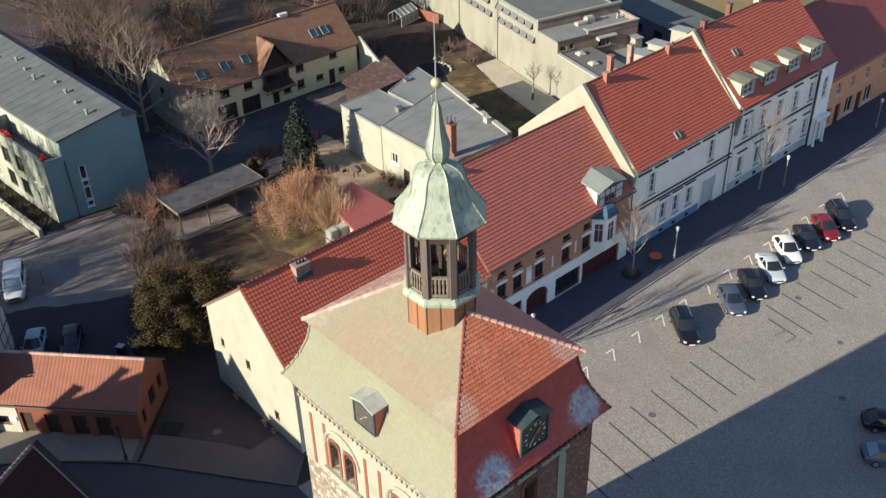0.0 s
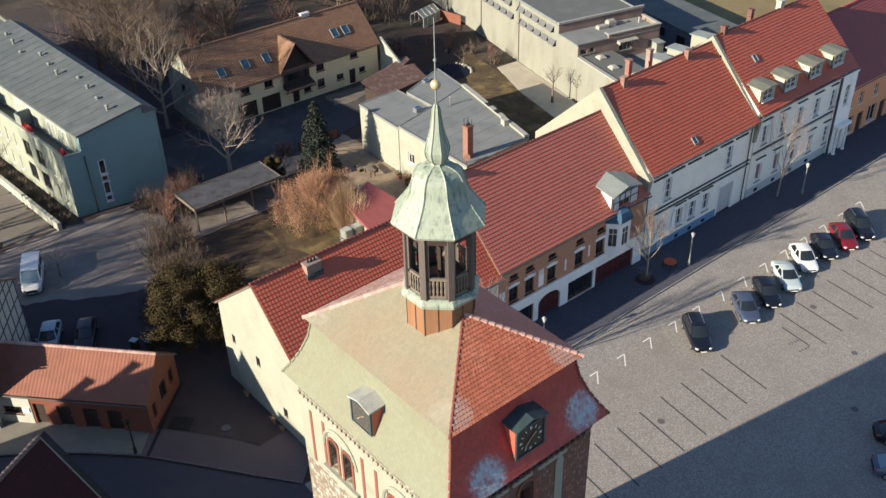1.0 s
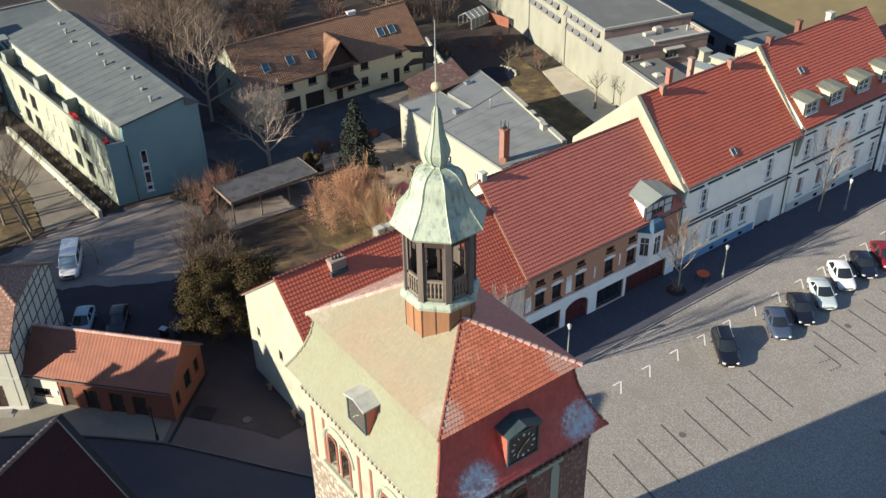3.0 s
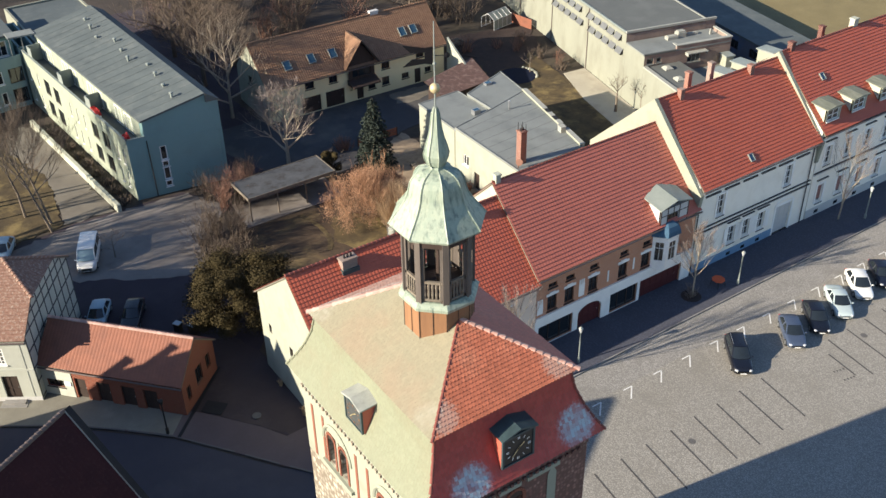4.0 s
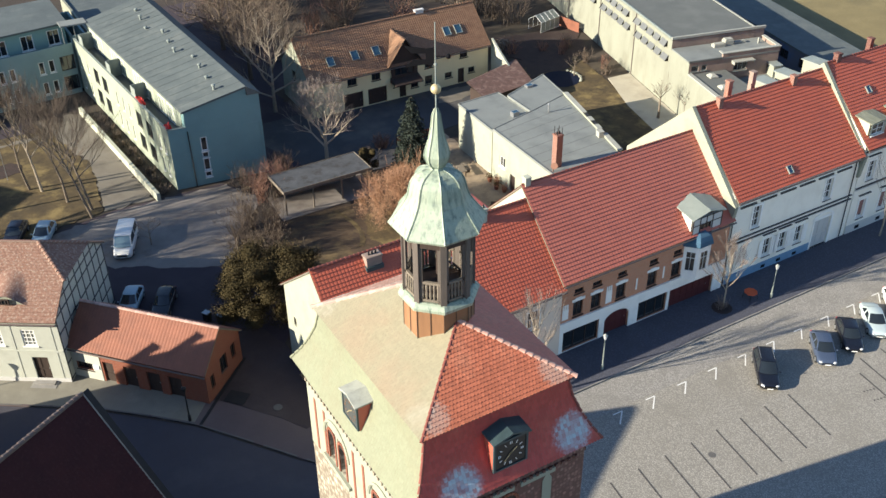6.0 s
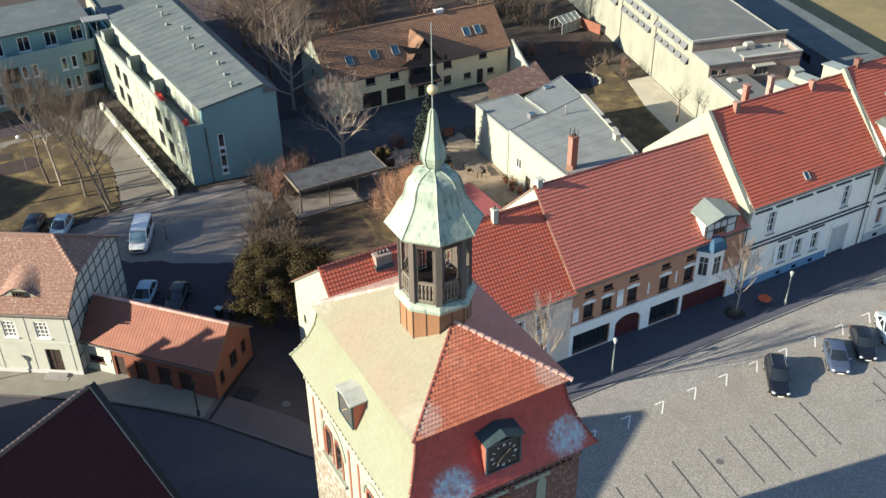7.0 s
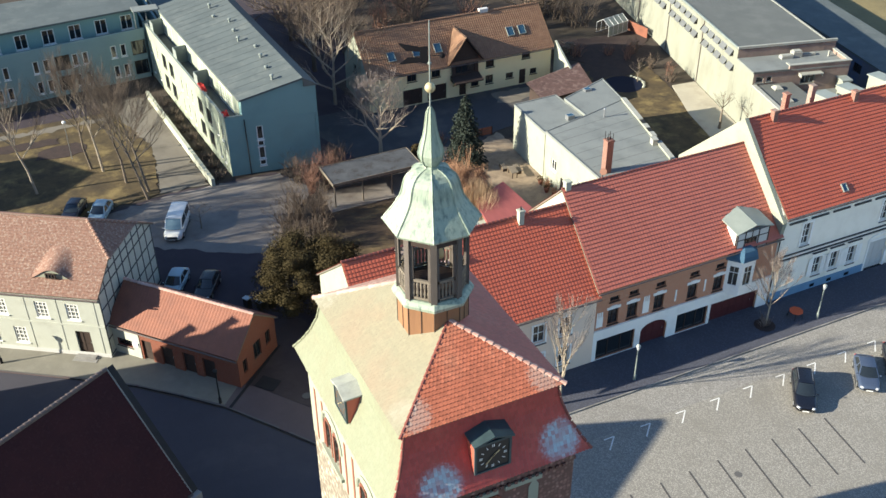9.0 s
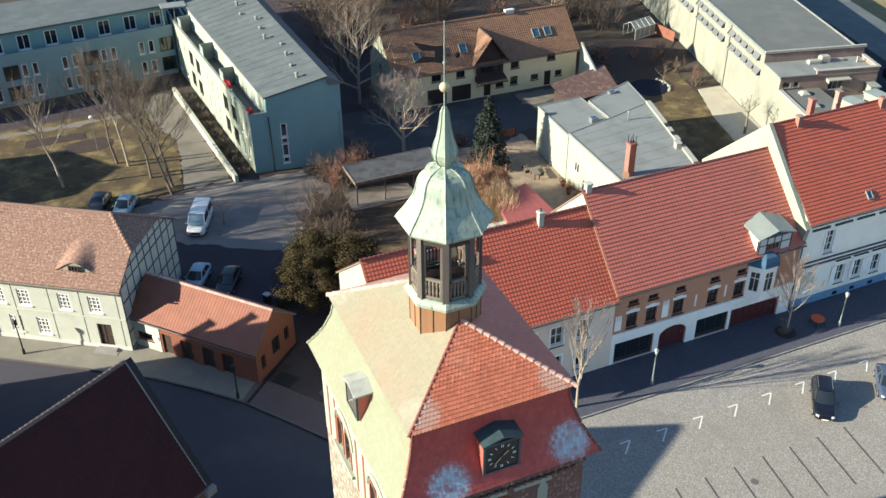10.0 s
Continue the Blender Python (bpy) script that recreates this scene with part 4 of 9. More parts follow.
def skylight(parent, m, w=0.78, h=1.1, name="skylight"):
    bm = bmesh.new()
    for x0, y0, x1, y1 in ((0, 0, 0.07, h), (w - 0.07, 0, w, h), (0.07, 0, w - 0.07, 0.07), (0.07, h - 0.07, w - 0.07, h)):
        box(bm, x0, y0, -0.05, x1, y1, 0.12, m)
    ob = part(name, bm, LEAD, parent)
    bm = bmesh.new()
    quad(bm, *[m @ Vector(p) for p in ((0.07, 0.07, 0.07), (w - 0.07, 0.07, 0.07), (w - 0.07, h - 0.07, 0.07), (0.07, h - 0.07, 0.07))])
    part("pane", bm, GLASS_SKY, ob)
    return ob


# long house at the corner, white gable to the lane
H1 = house("row_house", "white plastered corner house with a red tiled roof and sunlit gable", pose(-23.4, 8.8, 0), 19.9, 12.0, 7.55, 7.9, 5.6, 12.95, BEIGE, TILE_BRIGHT,
           {"front": [(x, z, 1.15, 1.85, (1, 1)) for x in (1.5, 4.0, 6.5, 9.0, 11.4, 13.9, 16.4) for z in (1.1, 4.2)],
            "left": [(1.5, 4.6, 0.5, 0.9, "dark"), (5.2, 4.5, 0.6, 1.0, "dark"), (8.6, 1.4, 0.6, 1.0, "dark")]},
           gables={"left": WORKSHOP_WALL}, amp=0.013, step=0.042)
chimney(H1, 4.9, 4.9, 12.2, 1.1, 1.3, 0.7, DIRTY_WALL, 3)
bm = bmesh.new()
box(bm, 4.15, 4.42, 11.9, 5.65, 5.4, 12.42)
part("chimney_flashing", bm, LEAD_DARK, H1, "dark blue lead flashing")
chimney(H1, 15.3, 5.2, 12.6, 1.35, 0.45, 0.45, WHITE)
# brick house with the shops
H2_WINS = [(x, 3.65, 1.05, 1.6, (1, 1)) for x in (1.35, 3.3, 6.05, 9.6, 12.4)]
H2_WINS += [(x, 6.05, 0.95, 0.5, (1, 0)) for x in (1.4, 3.35, 6.1, 9.65, 12.45)]
H2_WINS += [(0.4, 0.13, 3.95, 2.2, (2, 0)), (8.8, 0.13, 3.4, 2.15, (2, 0)), (4.95, 0.1, 2.8, 2.4, "red door"), (12.5, 0.1, 5.35, 2.15, "red door")]
H2 = house("row_house", "brown brick shop house with white ground floor and red tiled roof", pose(-3.5, 8.9, 0), 19.1, 12.4, 8.0, 8.0, 6.2, 14.0, BRICK, TILE,
           {"front": H2_WINS}, frame_mat=WOOD_DARK, gables={"left": WHITE}, ridge=0.09)
bm = bmesh.new()
H2_HOLES = [(o[0], o[1], o[0] + o[2], o[1] + o[3]) for o in H2_WINS if o[1] < 1]
wall_sheet(bm, pose(0, -0.1, 0), 19.1, 3.25, H2_HOLES, 0.098)
part("shop_front", bm, WHITE_FRESH, H2, "white plastered ground floor with shop openings")
for sx in (-1, 1):
    bm = bmesh.new()
    arc = [(6.35 + sx * 1.4 * math.cos(math.pi / 2 * k / 8), 1.7 + 0.8 * math.sin(math.pi / 2 * k / 8)) for k in range(9)]
    outline = arc + [(6.35, 2.52), (6.35 + sx * 1.415, 2.52), (6.35 + sx * 1.415, 1.7)]
    front, rear = [bm.verts.new((x, -0.1, z)) for x, z in outline], [bm.verts.new((x, 0.17, z)) for x, z in outline]
    bm.faces.new(front), bm.faces.new(rear[::-1])
    for k in range(len(outline)):
        q = (k + 1) % len(outline)
        bm.faces.new((rear[k], rear[q], front[q], front[k]))
    part("gate_arch", bm, WHITE_FRESH, H2, "white plastered arch over the gate")
for o in H2_WINS[:5]:
    bm = bmesh.new()
    prism(bm, [(o[0] - 0.15, -0.06), (o[0] + o[2] + 0.15, -0.06), (o[0] + o[2] + 0.15, -0.003), (o[0] - 0.15, -0.003)], 5.26, 5.52)
    box(bm, o[0] + 0.2, -0.07, 5.52, o[0] + o[2] - 0.2, -0.003, 5.62)
    part("lintel", bm, WHITE_FRESH, H2, "white window head")
for x, w, z0, z1 in ((0.2, 0.65, 3.5, 5.25), (4.9, 0.65, 3.5, 5.5), (8.25, 0.16, 3.75, 5.15), (11.35, 0.16, 3.85, 5.3)):
    bm = bmesh.new()
    box(bm, x, -0.05, z0 + 0.2, x + w, -0.003, z1 - 0.5 if w > 0.3 else z1)
    if w > 0.3:
        for k in range(3):
            box(bm, x + 0.03 + k * 0.22, -0.05, z1 - 0.5, x + 0.17 + k * 0.22, -0.003, z1)
    part("plaster_panel", bm, WHITE_FRESH, H2, "white plaster ornament")
bm = bmesh.new()
box(bm, 0, -0.16, 3.25, 19.1, -0.003, 3.4)
part("string_course", bm, WHITE_FRESH, H2)
# oriel window under a blue roof
ORIEL = [(13.6, 0.0), (14.5, -1.0), (15.9, -1.0), (16.6, 0.0)]
bm = bmesh.new()
prism(bm, ORIEL, 3.25, 4.1)
oriel = part("oriel", bm, WHITE_FRESH, H2, "white oriel window box")
bm = bmesh.new()
prism(bm, [(15.15 + (x - 15.15) * 0.8, y * 0.75) for x, y in ORIEL], 2.95, 3.25)
part("oriel_foot", bm, WHITE_FRESH, oriel)
bm = bmesh.new()
prism(bm, ORIEL, 6.3, 6.8)
part("oriel_frieze", bm, WHITE_FRESH, oriel)
for (ax, ay), (bx, by) in zip(ORIEL, ORIEL[1:]):
    L = math.hypot(bx - ax, by - ay)
    m = pose(ax, ay, 4.1, 0, 0, math.degrees(math.atan2(by - ay, bx - ax)))
    bm = bmesh.new()
    wall_sheet(bm, m, L, 2.2, [(0.3, 0.08, L - 0.3, 2.05)], 0.12)
    part("oriel_side", bm, WHITE_FRESH, oriel)
    bm = bmesh.new()
    quad(bm, *[m @ Vector(p) for p in ((0.3, 0.08, 0.08), (L - 0.3, 0.08, 0.08), (L - 0.3, 0.08, 2.05), (0.3, 0.08, 2.05))])
    part("pane", bm, GLASS, oriel)
    bm = bmesh.new()
    box(bm, L / 2 - 0.02, 0.03, 0.08, L / 2 + 0.02, 0.07, 2.05, m)
    box(bm, 0.3, 0.03, 1.4, L / 2 - 0.02, 0.07, 1.45, m)
    box(bm, L / 2 + 0.02, 0.03, 1.4, L - 0.3, 0.07, 1.45, m)
    part("glazing_bar", bm, WHITE_PAINT, oriel)
bm = bmesh.new()
rings = []
for grow, z in ((1.16, 6.8), (1.08, 7.2), (0.86, 7.62), (0.45, 7.92)):
    rings.append([bm.verts.new((15.15 + (x - 15.15) * grow, y * grow, z)) for x, y in ORIEL])
for r0, r1 in zip(rings, rings[1:]):
    for k in range(3):
        bm.faces.new((r0[k], r0[k + 1], r1[k + 1], r1[k]))
bm.faces.new(rings[-1])
bm.faces.new(rings[0][::-1])
part("oriel_roof", bm, BLUE_SHEET, oriel, "curved blue sheet metal roof")


def dormer(parent, x, y, z, w, h, depth, wall, roof_mat, bars=(1, 1), rise=0.55, panes=2, frame_mat=None, hole=None):
    """A dormer with front at y and a shallow roof running back."""
    bm = bmesh.new()
    hole = hole or (0.22, 0.35, w - 0.22, h - 0.2)
    wall_sheet(bm, pose(x, y, z), w, h, [hole], 0.2)
    for sx in (x, x + w - 0.12):
        box(bm, sx, y + 0.2, z - 0.3, sx + 0.12, y + depth, z + h)
    d = part("dormer", bm, wall, parent)
    window(d, pose(x + hole[0], y, z + hole[1]), hole[2] - hole[0], hole[3] - hole[1], frame_mat or WHITE_PAINT, bars, True)
    bm = bmesh.new()
    o = 0.22
    pts = [(x - o, y - o, z + h), (x + w / 2, y - o, z + h + rise * 0.45), (x + w + o, y - o, z + h),
           (x + w + o, y + depth, z + h + rise * 0.5), (x + w / 2, y + depth + 0.8, z + h + rise), (x - o, y + depth, z + h + rise * 0.5)]
    top = [bm.verts.new(Vector(p) + Vector((0, 0, 0.1))) for p in pts]
    low = [bm.verts.new(p) for p in pts]
    bm.faces.new((top[0], top[1], top[4], top[5]))
    bm.faces.new((top[1], top[2], top[3], top[4]))
    bm.faces.new(low[::-1])
    for i in range(6):
        j = (i + 1) % 6
        bm.faces.new((low[i], low[j], top[j], top[i]))
    part("dormer_roof", bm, roof_mat, d)
    return d


shop_dormer = dormer(H2, 13.95, -0.3, 7.35, 3.5, 2.1, 3.2, GREY_PLASTER, ZINC, (2, 0), 1.1, frame_mat=WOOD_DARK, hole=(0.95, 0.12, 2.3, 1.3))
for x, z, w, h in ((0.0, 0.0, 0.1, 2.1), (0.83, 0.0, 0.1, 2.1), (2.32, 0.0, 0.1, 2.1), (3.4, 0.0, 0.1, 2.1), (1.58, 1.4, 0.1, 0.7), (0.1, 1.32, 3.3, 0.08), (0.1, 2.02, 3.3, 0.08)):
    bm = bmesh.new()
    box(bm, 13.95 + x, -0.33, 7.35 + z, 13.95 + x + w, -0.303, 7.35 + z + h)
    part("timber", bm, WOOD_DARK, shop_dormer)
chimney(H2, 0.4, 6.2, 13.7, 1.15, 0.5, 0.5, WHITE, 0)
# grey-white house
H3_WINS = [(2.75, 5.75, 0.95, 2.3, (1, 2)), (12.4, 5.75, 0.95, 2.3, (1, 2))]
H3_WINS += [(x, 1.75, 1.0, 1.95, (1, 1)) for x in (5.0, 7.1, 9.3)] + [(12.0, 0.12, 2.4, 3.3, "grey door")]
H3 = house("row_house", "pale grey plastered house with blue plinth and bright red roof", pose(15.75, 9.0, 0), 17.0, 14.3, 9.75, 8.4, 6.6, 15.95, WALL_GREY, TILE_BRIGHT,
           {"front": H3_WINS}, verge=-0.1, ridge=0.09)
firewall(H3, -0.35, [(-0.5, 9.2), (6.5, 16.35), (14.6, 8.7), (14.6, 7.0), (-0.2, 7.0)], PLASTER)
firewall(H3, 16.75, [(-0.5, 9.4), (6.5, 16.75), (14.6, 9.2), (14.6, 7.0), (-0.2, 7.0)], PLASTER)
bm = bmesh.new()
wall_sheet(bm, pose(0, -0.06, 0), 11.9, 1.0, [(x, 0.25, x + 0.6, 0.65) for x in (5.2, 7.3, 9.5)], 0.058)
part("plinth", bm, BLUE_PLINTH, H3, "blue painted plinth")
for z, t in ((4.45, 0.16), (4.95, 0.1), (9.1, 0.14)):
    bm = bmesh.new()
    box(bm, 0.0, -0.14, z, 16.7, -0.003, z + t)
    part("cornice", bm, GREY_PLASTER, H3)
    if z < 9:
        bm = bmesh.new()
        box(bm, 0.0, -0.2, z + t, 16.7, -0.003, z + t + 0.035)
        part("cornice_cap", bm, LEDGE, H3, "dark strip along the cornice")
for i in range(6):
    bm = bmesh.new()
    box(bm, 0.9 + i * 2.55, -0.12, 8.42, 2.9 + i * 2.55, -0.003, 8.6)
    part("frieze_panel", bm, LEDGE, H3)
    for dx in (0.75, 1.35):
        bm = bmesh.new()
        box(bm, 0.9 + i * 2.55 + dx, -0.1, 8.85, 1.1 + i * 2.55 + dx, -0.003, 9.09)
        part("console", bm, LEDGE, H3)
for x in (5.2, 7.3, 9.5):
    bm = bmesh.new()
    quad(bm, (x, -0.02, 0.25), (x + 0.6, -0.02, 0.25), (x + 0.6, -0.02, 0.65), (x, -0.02, 0.65))
    part("cellar_pane", bm, GLASS, H3)


def surround(parent, o, mat=None, w=0.2, head=0.0):
    """A plaster frame round an opening, with an optional cornice over it."""
    mat = mat or WHITE_FRESH
    x, z, ow, oh = o[:4]
    bm = bmesh.new()
    for x0, z0, x1, z1 in ((x - w, z - 0.1, x, z + oh + w), (x + ow, z - 0.1, x + ow + w, z + oh + w), (x, z + oh, x + ow, z + oh + w)):
        box(bm, x0, -0.07, z0, x1, -0.003, z1)
    if head:
        box(bm, x - w - 0.1, -0.16, z + oh + w + head, x + ow + w + 0.1, -0.003, z + oh + w + head + 0.1)
    ob = part("window_surround", bm, mat, parent)
    if head:
        bm = bmesh.new()
        box(bm, x - w - 0.14, -0.2, z + oh + w + head + 0.1, x + ow + w + 0.14, -0.003, z + oh + w + head + 0.17)
        part("cornice_cap", bm, LEDGE, ob)
    # Dark strip below the sill stands for the shadow it casts.
    if z > 1:
        bm = bmesh.new()
        box(bm, x - 0.1, -0.14, z - 0.2, x + ow + 0.1, -0.1, z - 0.09)
        part("sill_edge", bm, LEDGE, ob)


for x in (11.4, 13.9, 16.4):
    for z in (1.1, 4.2):
        surround(H1, (x, z, 1.15, 1.85), None, 0.16)
for o in H3_WINS:
    surround(H3, o, None, 0.22, 0.0 if o[1] > 5 else 0.25 if o[1] > 1 else 0.0)
for o in H3_WINS[2:5]:
    for x in (o[0] - 0.62, o[0] + o[2] + 0.24):
        bm = bmesh.new()
        box(bm, x, -0.1, o[1], x + 0.4, -0.075, o[1] + o[3])
        for z in (0.1, 0.5, 0.9, 1.3, 1.65):
            box(bm, x + 0.05, -0.115, o[1] + z, x + 0.35, -0.1, o[1] + z + 0.24)
        part("shutter", bm, WHITE_FRESH, H3, "white louvred shutter")
# flat arch over the house door
bm = bmesh.new()
rows = []
for k in range(11):
    a = math.pi * k / 10
    rows.append([bm.verts.new((13.2 + q * math.cos(a), y, 3.42 + q * 0.55 * math.sin(a))) for q, y in ((1.2, -0.09), (1.5, -0.09), (1.5, -0.003), (1.2, -0.003))])
for r0, r1 in zip(rows, rows[1:]):
    for q in range(4):
        bm.faces.new((r0[q], r0[(q + 1) % 4], r1[(q + 1) % 4], r1[q]))
part("door_arch", bm, WHITE_FRESH, H3, "moulded arch over the door")
for x in (0.1, 16.2):
    bm = bmesh.new()
    tube(bm, (x, -0.12, 0), (x, -0.12, 9.4), 0.055)
    part("downpipe", bm, IRON, H3)
chimney(H3, 2.8, 6.2, 14.9, 1.75, 0.48, 0.48, BRICK_ROSE, 0)
chimney(H3, 6.3, 8.6, 13.7, 2.9, 0.5, 0.5, BRICK_ROSE, 0)
chimney(H3, 9.4, 8.6, 13.7, 3.1, 0.5, 0.5, DIRTY_WALL, 0)
chimney(H3, 12.4, 6.2, 14.9, 1.7, 0.5, 0.5, BRICK_ROSE, 0)


def back_dormer(parent, x, y, z, w=1.3, d=2.0, h=1.5):
    """A white box dormer with a flat sheet roof on the rear slope."""
    bm = bmesh.new()
    box(bm, x, y, z, x + w, y + d, z + h)
    ob = part("rear_dormer", bm, PLASTER, parent)
    bm = bmesh.new()
    prism(bm, [(x - 0.15, y - 0.1), (x + w + 0.15, y - 0.1), (x + w + 0.15, y + d + 0.2), (x - 0.15, y + d + 0.2)], z + h, [z + h + 0.25, z + h + 0.25, z + h + 0.1, z + h + 0.1])
    part("dormer_roof", bm, ZINC, ob)


back_dormer(H3, 12.0, 8.6, 13.0)
back_dormer(H3, 14.9, 8.6, 13.2)
skylight(H3, Matrix.Translation((6.95, 0.2, 10.16)) @ Euler((math.atan2(6.2, 6.6), 0, 0)).to_matrix().to_4x4(), 0.6, 0.8)
# grey house with four dormers
H4_WINS = [(x, z, 1.0, 2.1, (1, 2)) for x in (1.2, 4.4, 7.6, 10.8, 14.0) for z in (1.7, 6.2)] + [(16.0, 0.1, 1.6, 3.0, "door")]
H4 = house("row_house", "grey stuccoed town house with red roof and four dormers", pose(32.9, 9.0, 0), 18.1, 14.3, 10.3, 10.0, 6.6, 16.4, WALL_GREY, TILE_BRIGHT,
           {"front": H4_WINS}, verge=0.0, ridge=0.09)
for z in (5.3, 9.4):
    bm = bmesh.new()
    box(bm, 0.0, -0.16, z, 18.1, -0.003, z + 0.2)
    part("cornice", bm, GREY_PLASTER, H4)
    bm = bmesh.new()
    box(bm, 0.0, -0.22, z + 0.2, 15.0, -0.003, z + 0.25)
    part("cornice_cap", bm, LEDGE, H4, "dark strip along the cornice")
for x in (1.4, 4.6, 7.8, 11.0):
    bm = bmesh.new()
    quad(bm, (x, -0.02, 0.3), (x + 0.7, -0.02, 0.3), (x + 0.7, -0.02, 0.75), (x, -0.02, 0.75))
    part("cellar_pane", bm, GLASS, H4)
for x in (1.2, 4.4, 7.6):
    bm = bmesh.new()
    quad(bm, (x + 0.1, 0.138, 1.95), (x + 0.9, 0.138, 1.95), (x + 0.9, 0.138, 3.7), (x + 0.1, 0.138, 3.7))
    part("blind", bm, BLIND, H4, "drawn reddish blind")
bm = bmesh.new()
wall_sheet(bm, pose(0, -0.06, 0), 15.9, 1.1, [(x, 0.3, x + 0.7, 0.75) for x in (1.4, 4.6, 7.8, 11.0)], 0.058)
part("plinth", bm, GREY_PLASTER, H4)
for x in (0.6, 4.7, 9.3, 13.7):
    dormer(H4, x, 0.35, 10.7, 2.2, 1.7, 2.3, WHITE, MOSSY, (1, 1), 0.3)
for o in H4_WINS[:-1]:
    surround(H4, o, None, 0.24, 0.3)
# projecting end bay with the entrance
bm = bmesh.new()
wall_sheet(bm, pose(15.1, -0.55, 0), 2.95, 9.6, [(0.85, 0.1, 2.15, 3.1), (1.0, 5.9, 1.95, 8.4)], 0.3)
box(bm, 15.1, -0.25, 0, 15.4, -0.003, 9.6)
box(bm, 17.75, -0.25, 0, 18.05, -0.003, 9.6)
box(bm, 15.0, -0.65, 9.6, 18.1, -0.003, 9.85)
bay = part("entrance_bay", bm, WHITE_FRESH, H4, "white projecting bay over the entrance")
window(bay, pose(16.1, -0.55, 5.9), 0.95, 2.5, WHITE_PAINT, (1, 2))
for x in (15.55, 17.45):
    bm = bmesh.new()
    lathe(bm, [(0.2, 0), (0.2, 0.3), (0.15, 0.35), (0.13, 3.2), (0.2, 3.3), (0.2, 3.45)], 12, 0, x, -0.95)
    part("column", bm, WHITE_FRESH, bay)
bm = bmesh.new()
box(bm, 15.2, -1.2, 3.45, 17.85, -0.555, 3.75)
part("portal_slab", bm, WHITE_FRESH, bay)
back_dormer(H4, 1.7, 8.6, 13.6)
chimney(H4, 1.6, 6.6, 16.0, 1.3, 0.55, 0.55, BRICK_RED, 0)
chimney(H4, 11.8, 6.8, 16.0, 1.4, 0.7, 0.6, WHITE, 0)
chimney(H4, 8.2, 8.0, 15.0, 2.0, 0.5, 0.5, BRICK_RED, 0)
skylight(H4, Matrix.Translation((3.3, 3.45, 13.72)) @ Euler((math.atan2(6.1, 6.6), 0, 0)).to_matrix().to_4x4(), 0.6, 0.8)
# orange house beyond
house("row_house", "orange plastered house with a red tiled roof", pose(51.1, 9.4, 0), 26.0, 12.0, 7.2, 7.2, 6.0, 13.2, ORANGE_PLASTER, TILE_IN_SHADE,
           {"front": [(x, 4.0, 1.0, 1.5, (1, 1)) for x in (1.0, 3.4, 6.6, 10.0, 14.0, 18.0, 22.0)] + [(x, 0.5, 1.9, 2.2, (1, 0)) for x in (1.2, 6.4, 11.0, 17.0)]
            + [(4.0, 0.1, 1.3, 2.5, "door"), (9.0, 0.1, 1.3, 2.5, "door")]})
house("row_house", "red roofed house at the far end of the street", pose(77.3, 9.6, 0), 22.0, 12.0, 7.6, 7.6, 6.0, 13.8, YELLOW, TILE_IN_SHADE,
           {"front": [(x, z, 1.0, 1.5, (1, 1)) for x in (2, 5, 8, 11, 14, 17) for z in (1.2, 4.4)]})

# brick outbuilding in the lane
OUT_AXIS = math.degrees(math.atan2(-9.6, 8.6))
OUTB = house("brick_outbuilding", "low red brick outbuilding with orange tiled roof and dark doors", pose(-40.3, 28.35, 0, 0, 0, OUT_AXIS), 12.9, 5.9, 3.3, 3.3, 2.95, 5.7, BRICK_WARM, TILE_WORN,
             {"front": [(0.5, 1.0, 1.6, 0.8, (2, 0)), (3.1, 0.1, 1.0, 2.15, "door"), (5.1, 0.1, 1.2, 2.1, "door"), (7.3, 0.1, 1.25, 2.1, "door"), (9.3, 0.1, 1.25, 2.1, "door")],
              "right": [(0.7, 1.0, 0.6, 1.4, "dark"), (2.4, 1.2, 1.1, 1.7, "dark"), (4.3, 1.4, 0.7, 1.4, "dark")]}, over=0.25, category="outbuilding", frame_mat=WOOD_DARK, ridge_mat=TILE_RIDGE, amp=0.016, step=0.022, course=0.3)
bm = bmesh.new()
wall_sheet(bm, pose(0, -0.05, 0), 2.9, 3.15, [(0.5, 1.0, 2.1, 1.8)], 0.047)
part("plaster_front", bm, LIME_WALL, OUTB, "cream plastered end with a window")
bm = bmesh.new()
box(bm, 2.15, -0.12, 1.35, 2.75, -0.06, 1.75)
part("sign_board", bm, WHITE_PAINT, OUTB, "small white sign board")

# half-timbered house
TIMB_AXIS = math.degrees(math.atan2(-7.0, 10.6))
TL = 25.8
TIMB = house("timber_framed_house", "white house with half-timbered gable and weathered half-hipped tile roof", pose(-62.3, 41.7, 0, 0, 0, TIMB_AXIS), TL, 11.4, 6.7, 6.7, 5.7, 10.4, LIME_WALL, TILE_OLD,
             {"front": [(x, 3.95, 1.15, 1.7, (2, 3)) for x in (2.0, 5.0, 8.0, 10.6, 13.6, 16.0, 19.8, 22.6)] + [(x, 0.95, 1.15, 1.75, (2, 3)) for x in (2.0, 5.0, 8.0, 11.4, 14.6, 17.2)]
              + [(22.9, 0.25, 1.35, 2.5, "door")]}, over=0.35, course=0.3, wave=0.36, hip=(2.7, 8.5), ridge_mat=TILE_OLD, frame_w=0.13, pane=GLASS_GLARE)
for z, t, y in ((3.35, 0.16, 0.06), (6.3, 0.3, 0.16), (0.0, 0.5, 0.04)):
    bm = bmesh.new()
    box(bm, 0, -y, z, TL, -0.003, z + t)
    part("cornice", bm, LIME_WALL if z else GREY_PLASTER, TIMB)
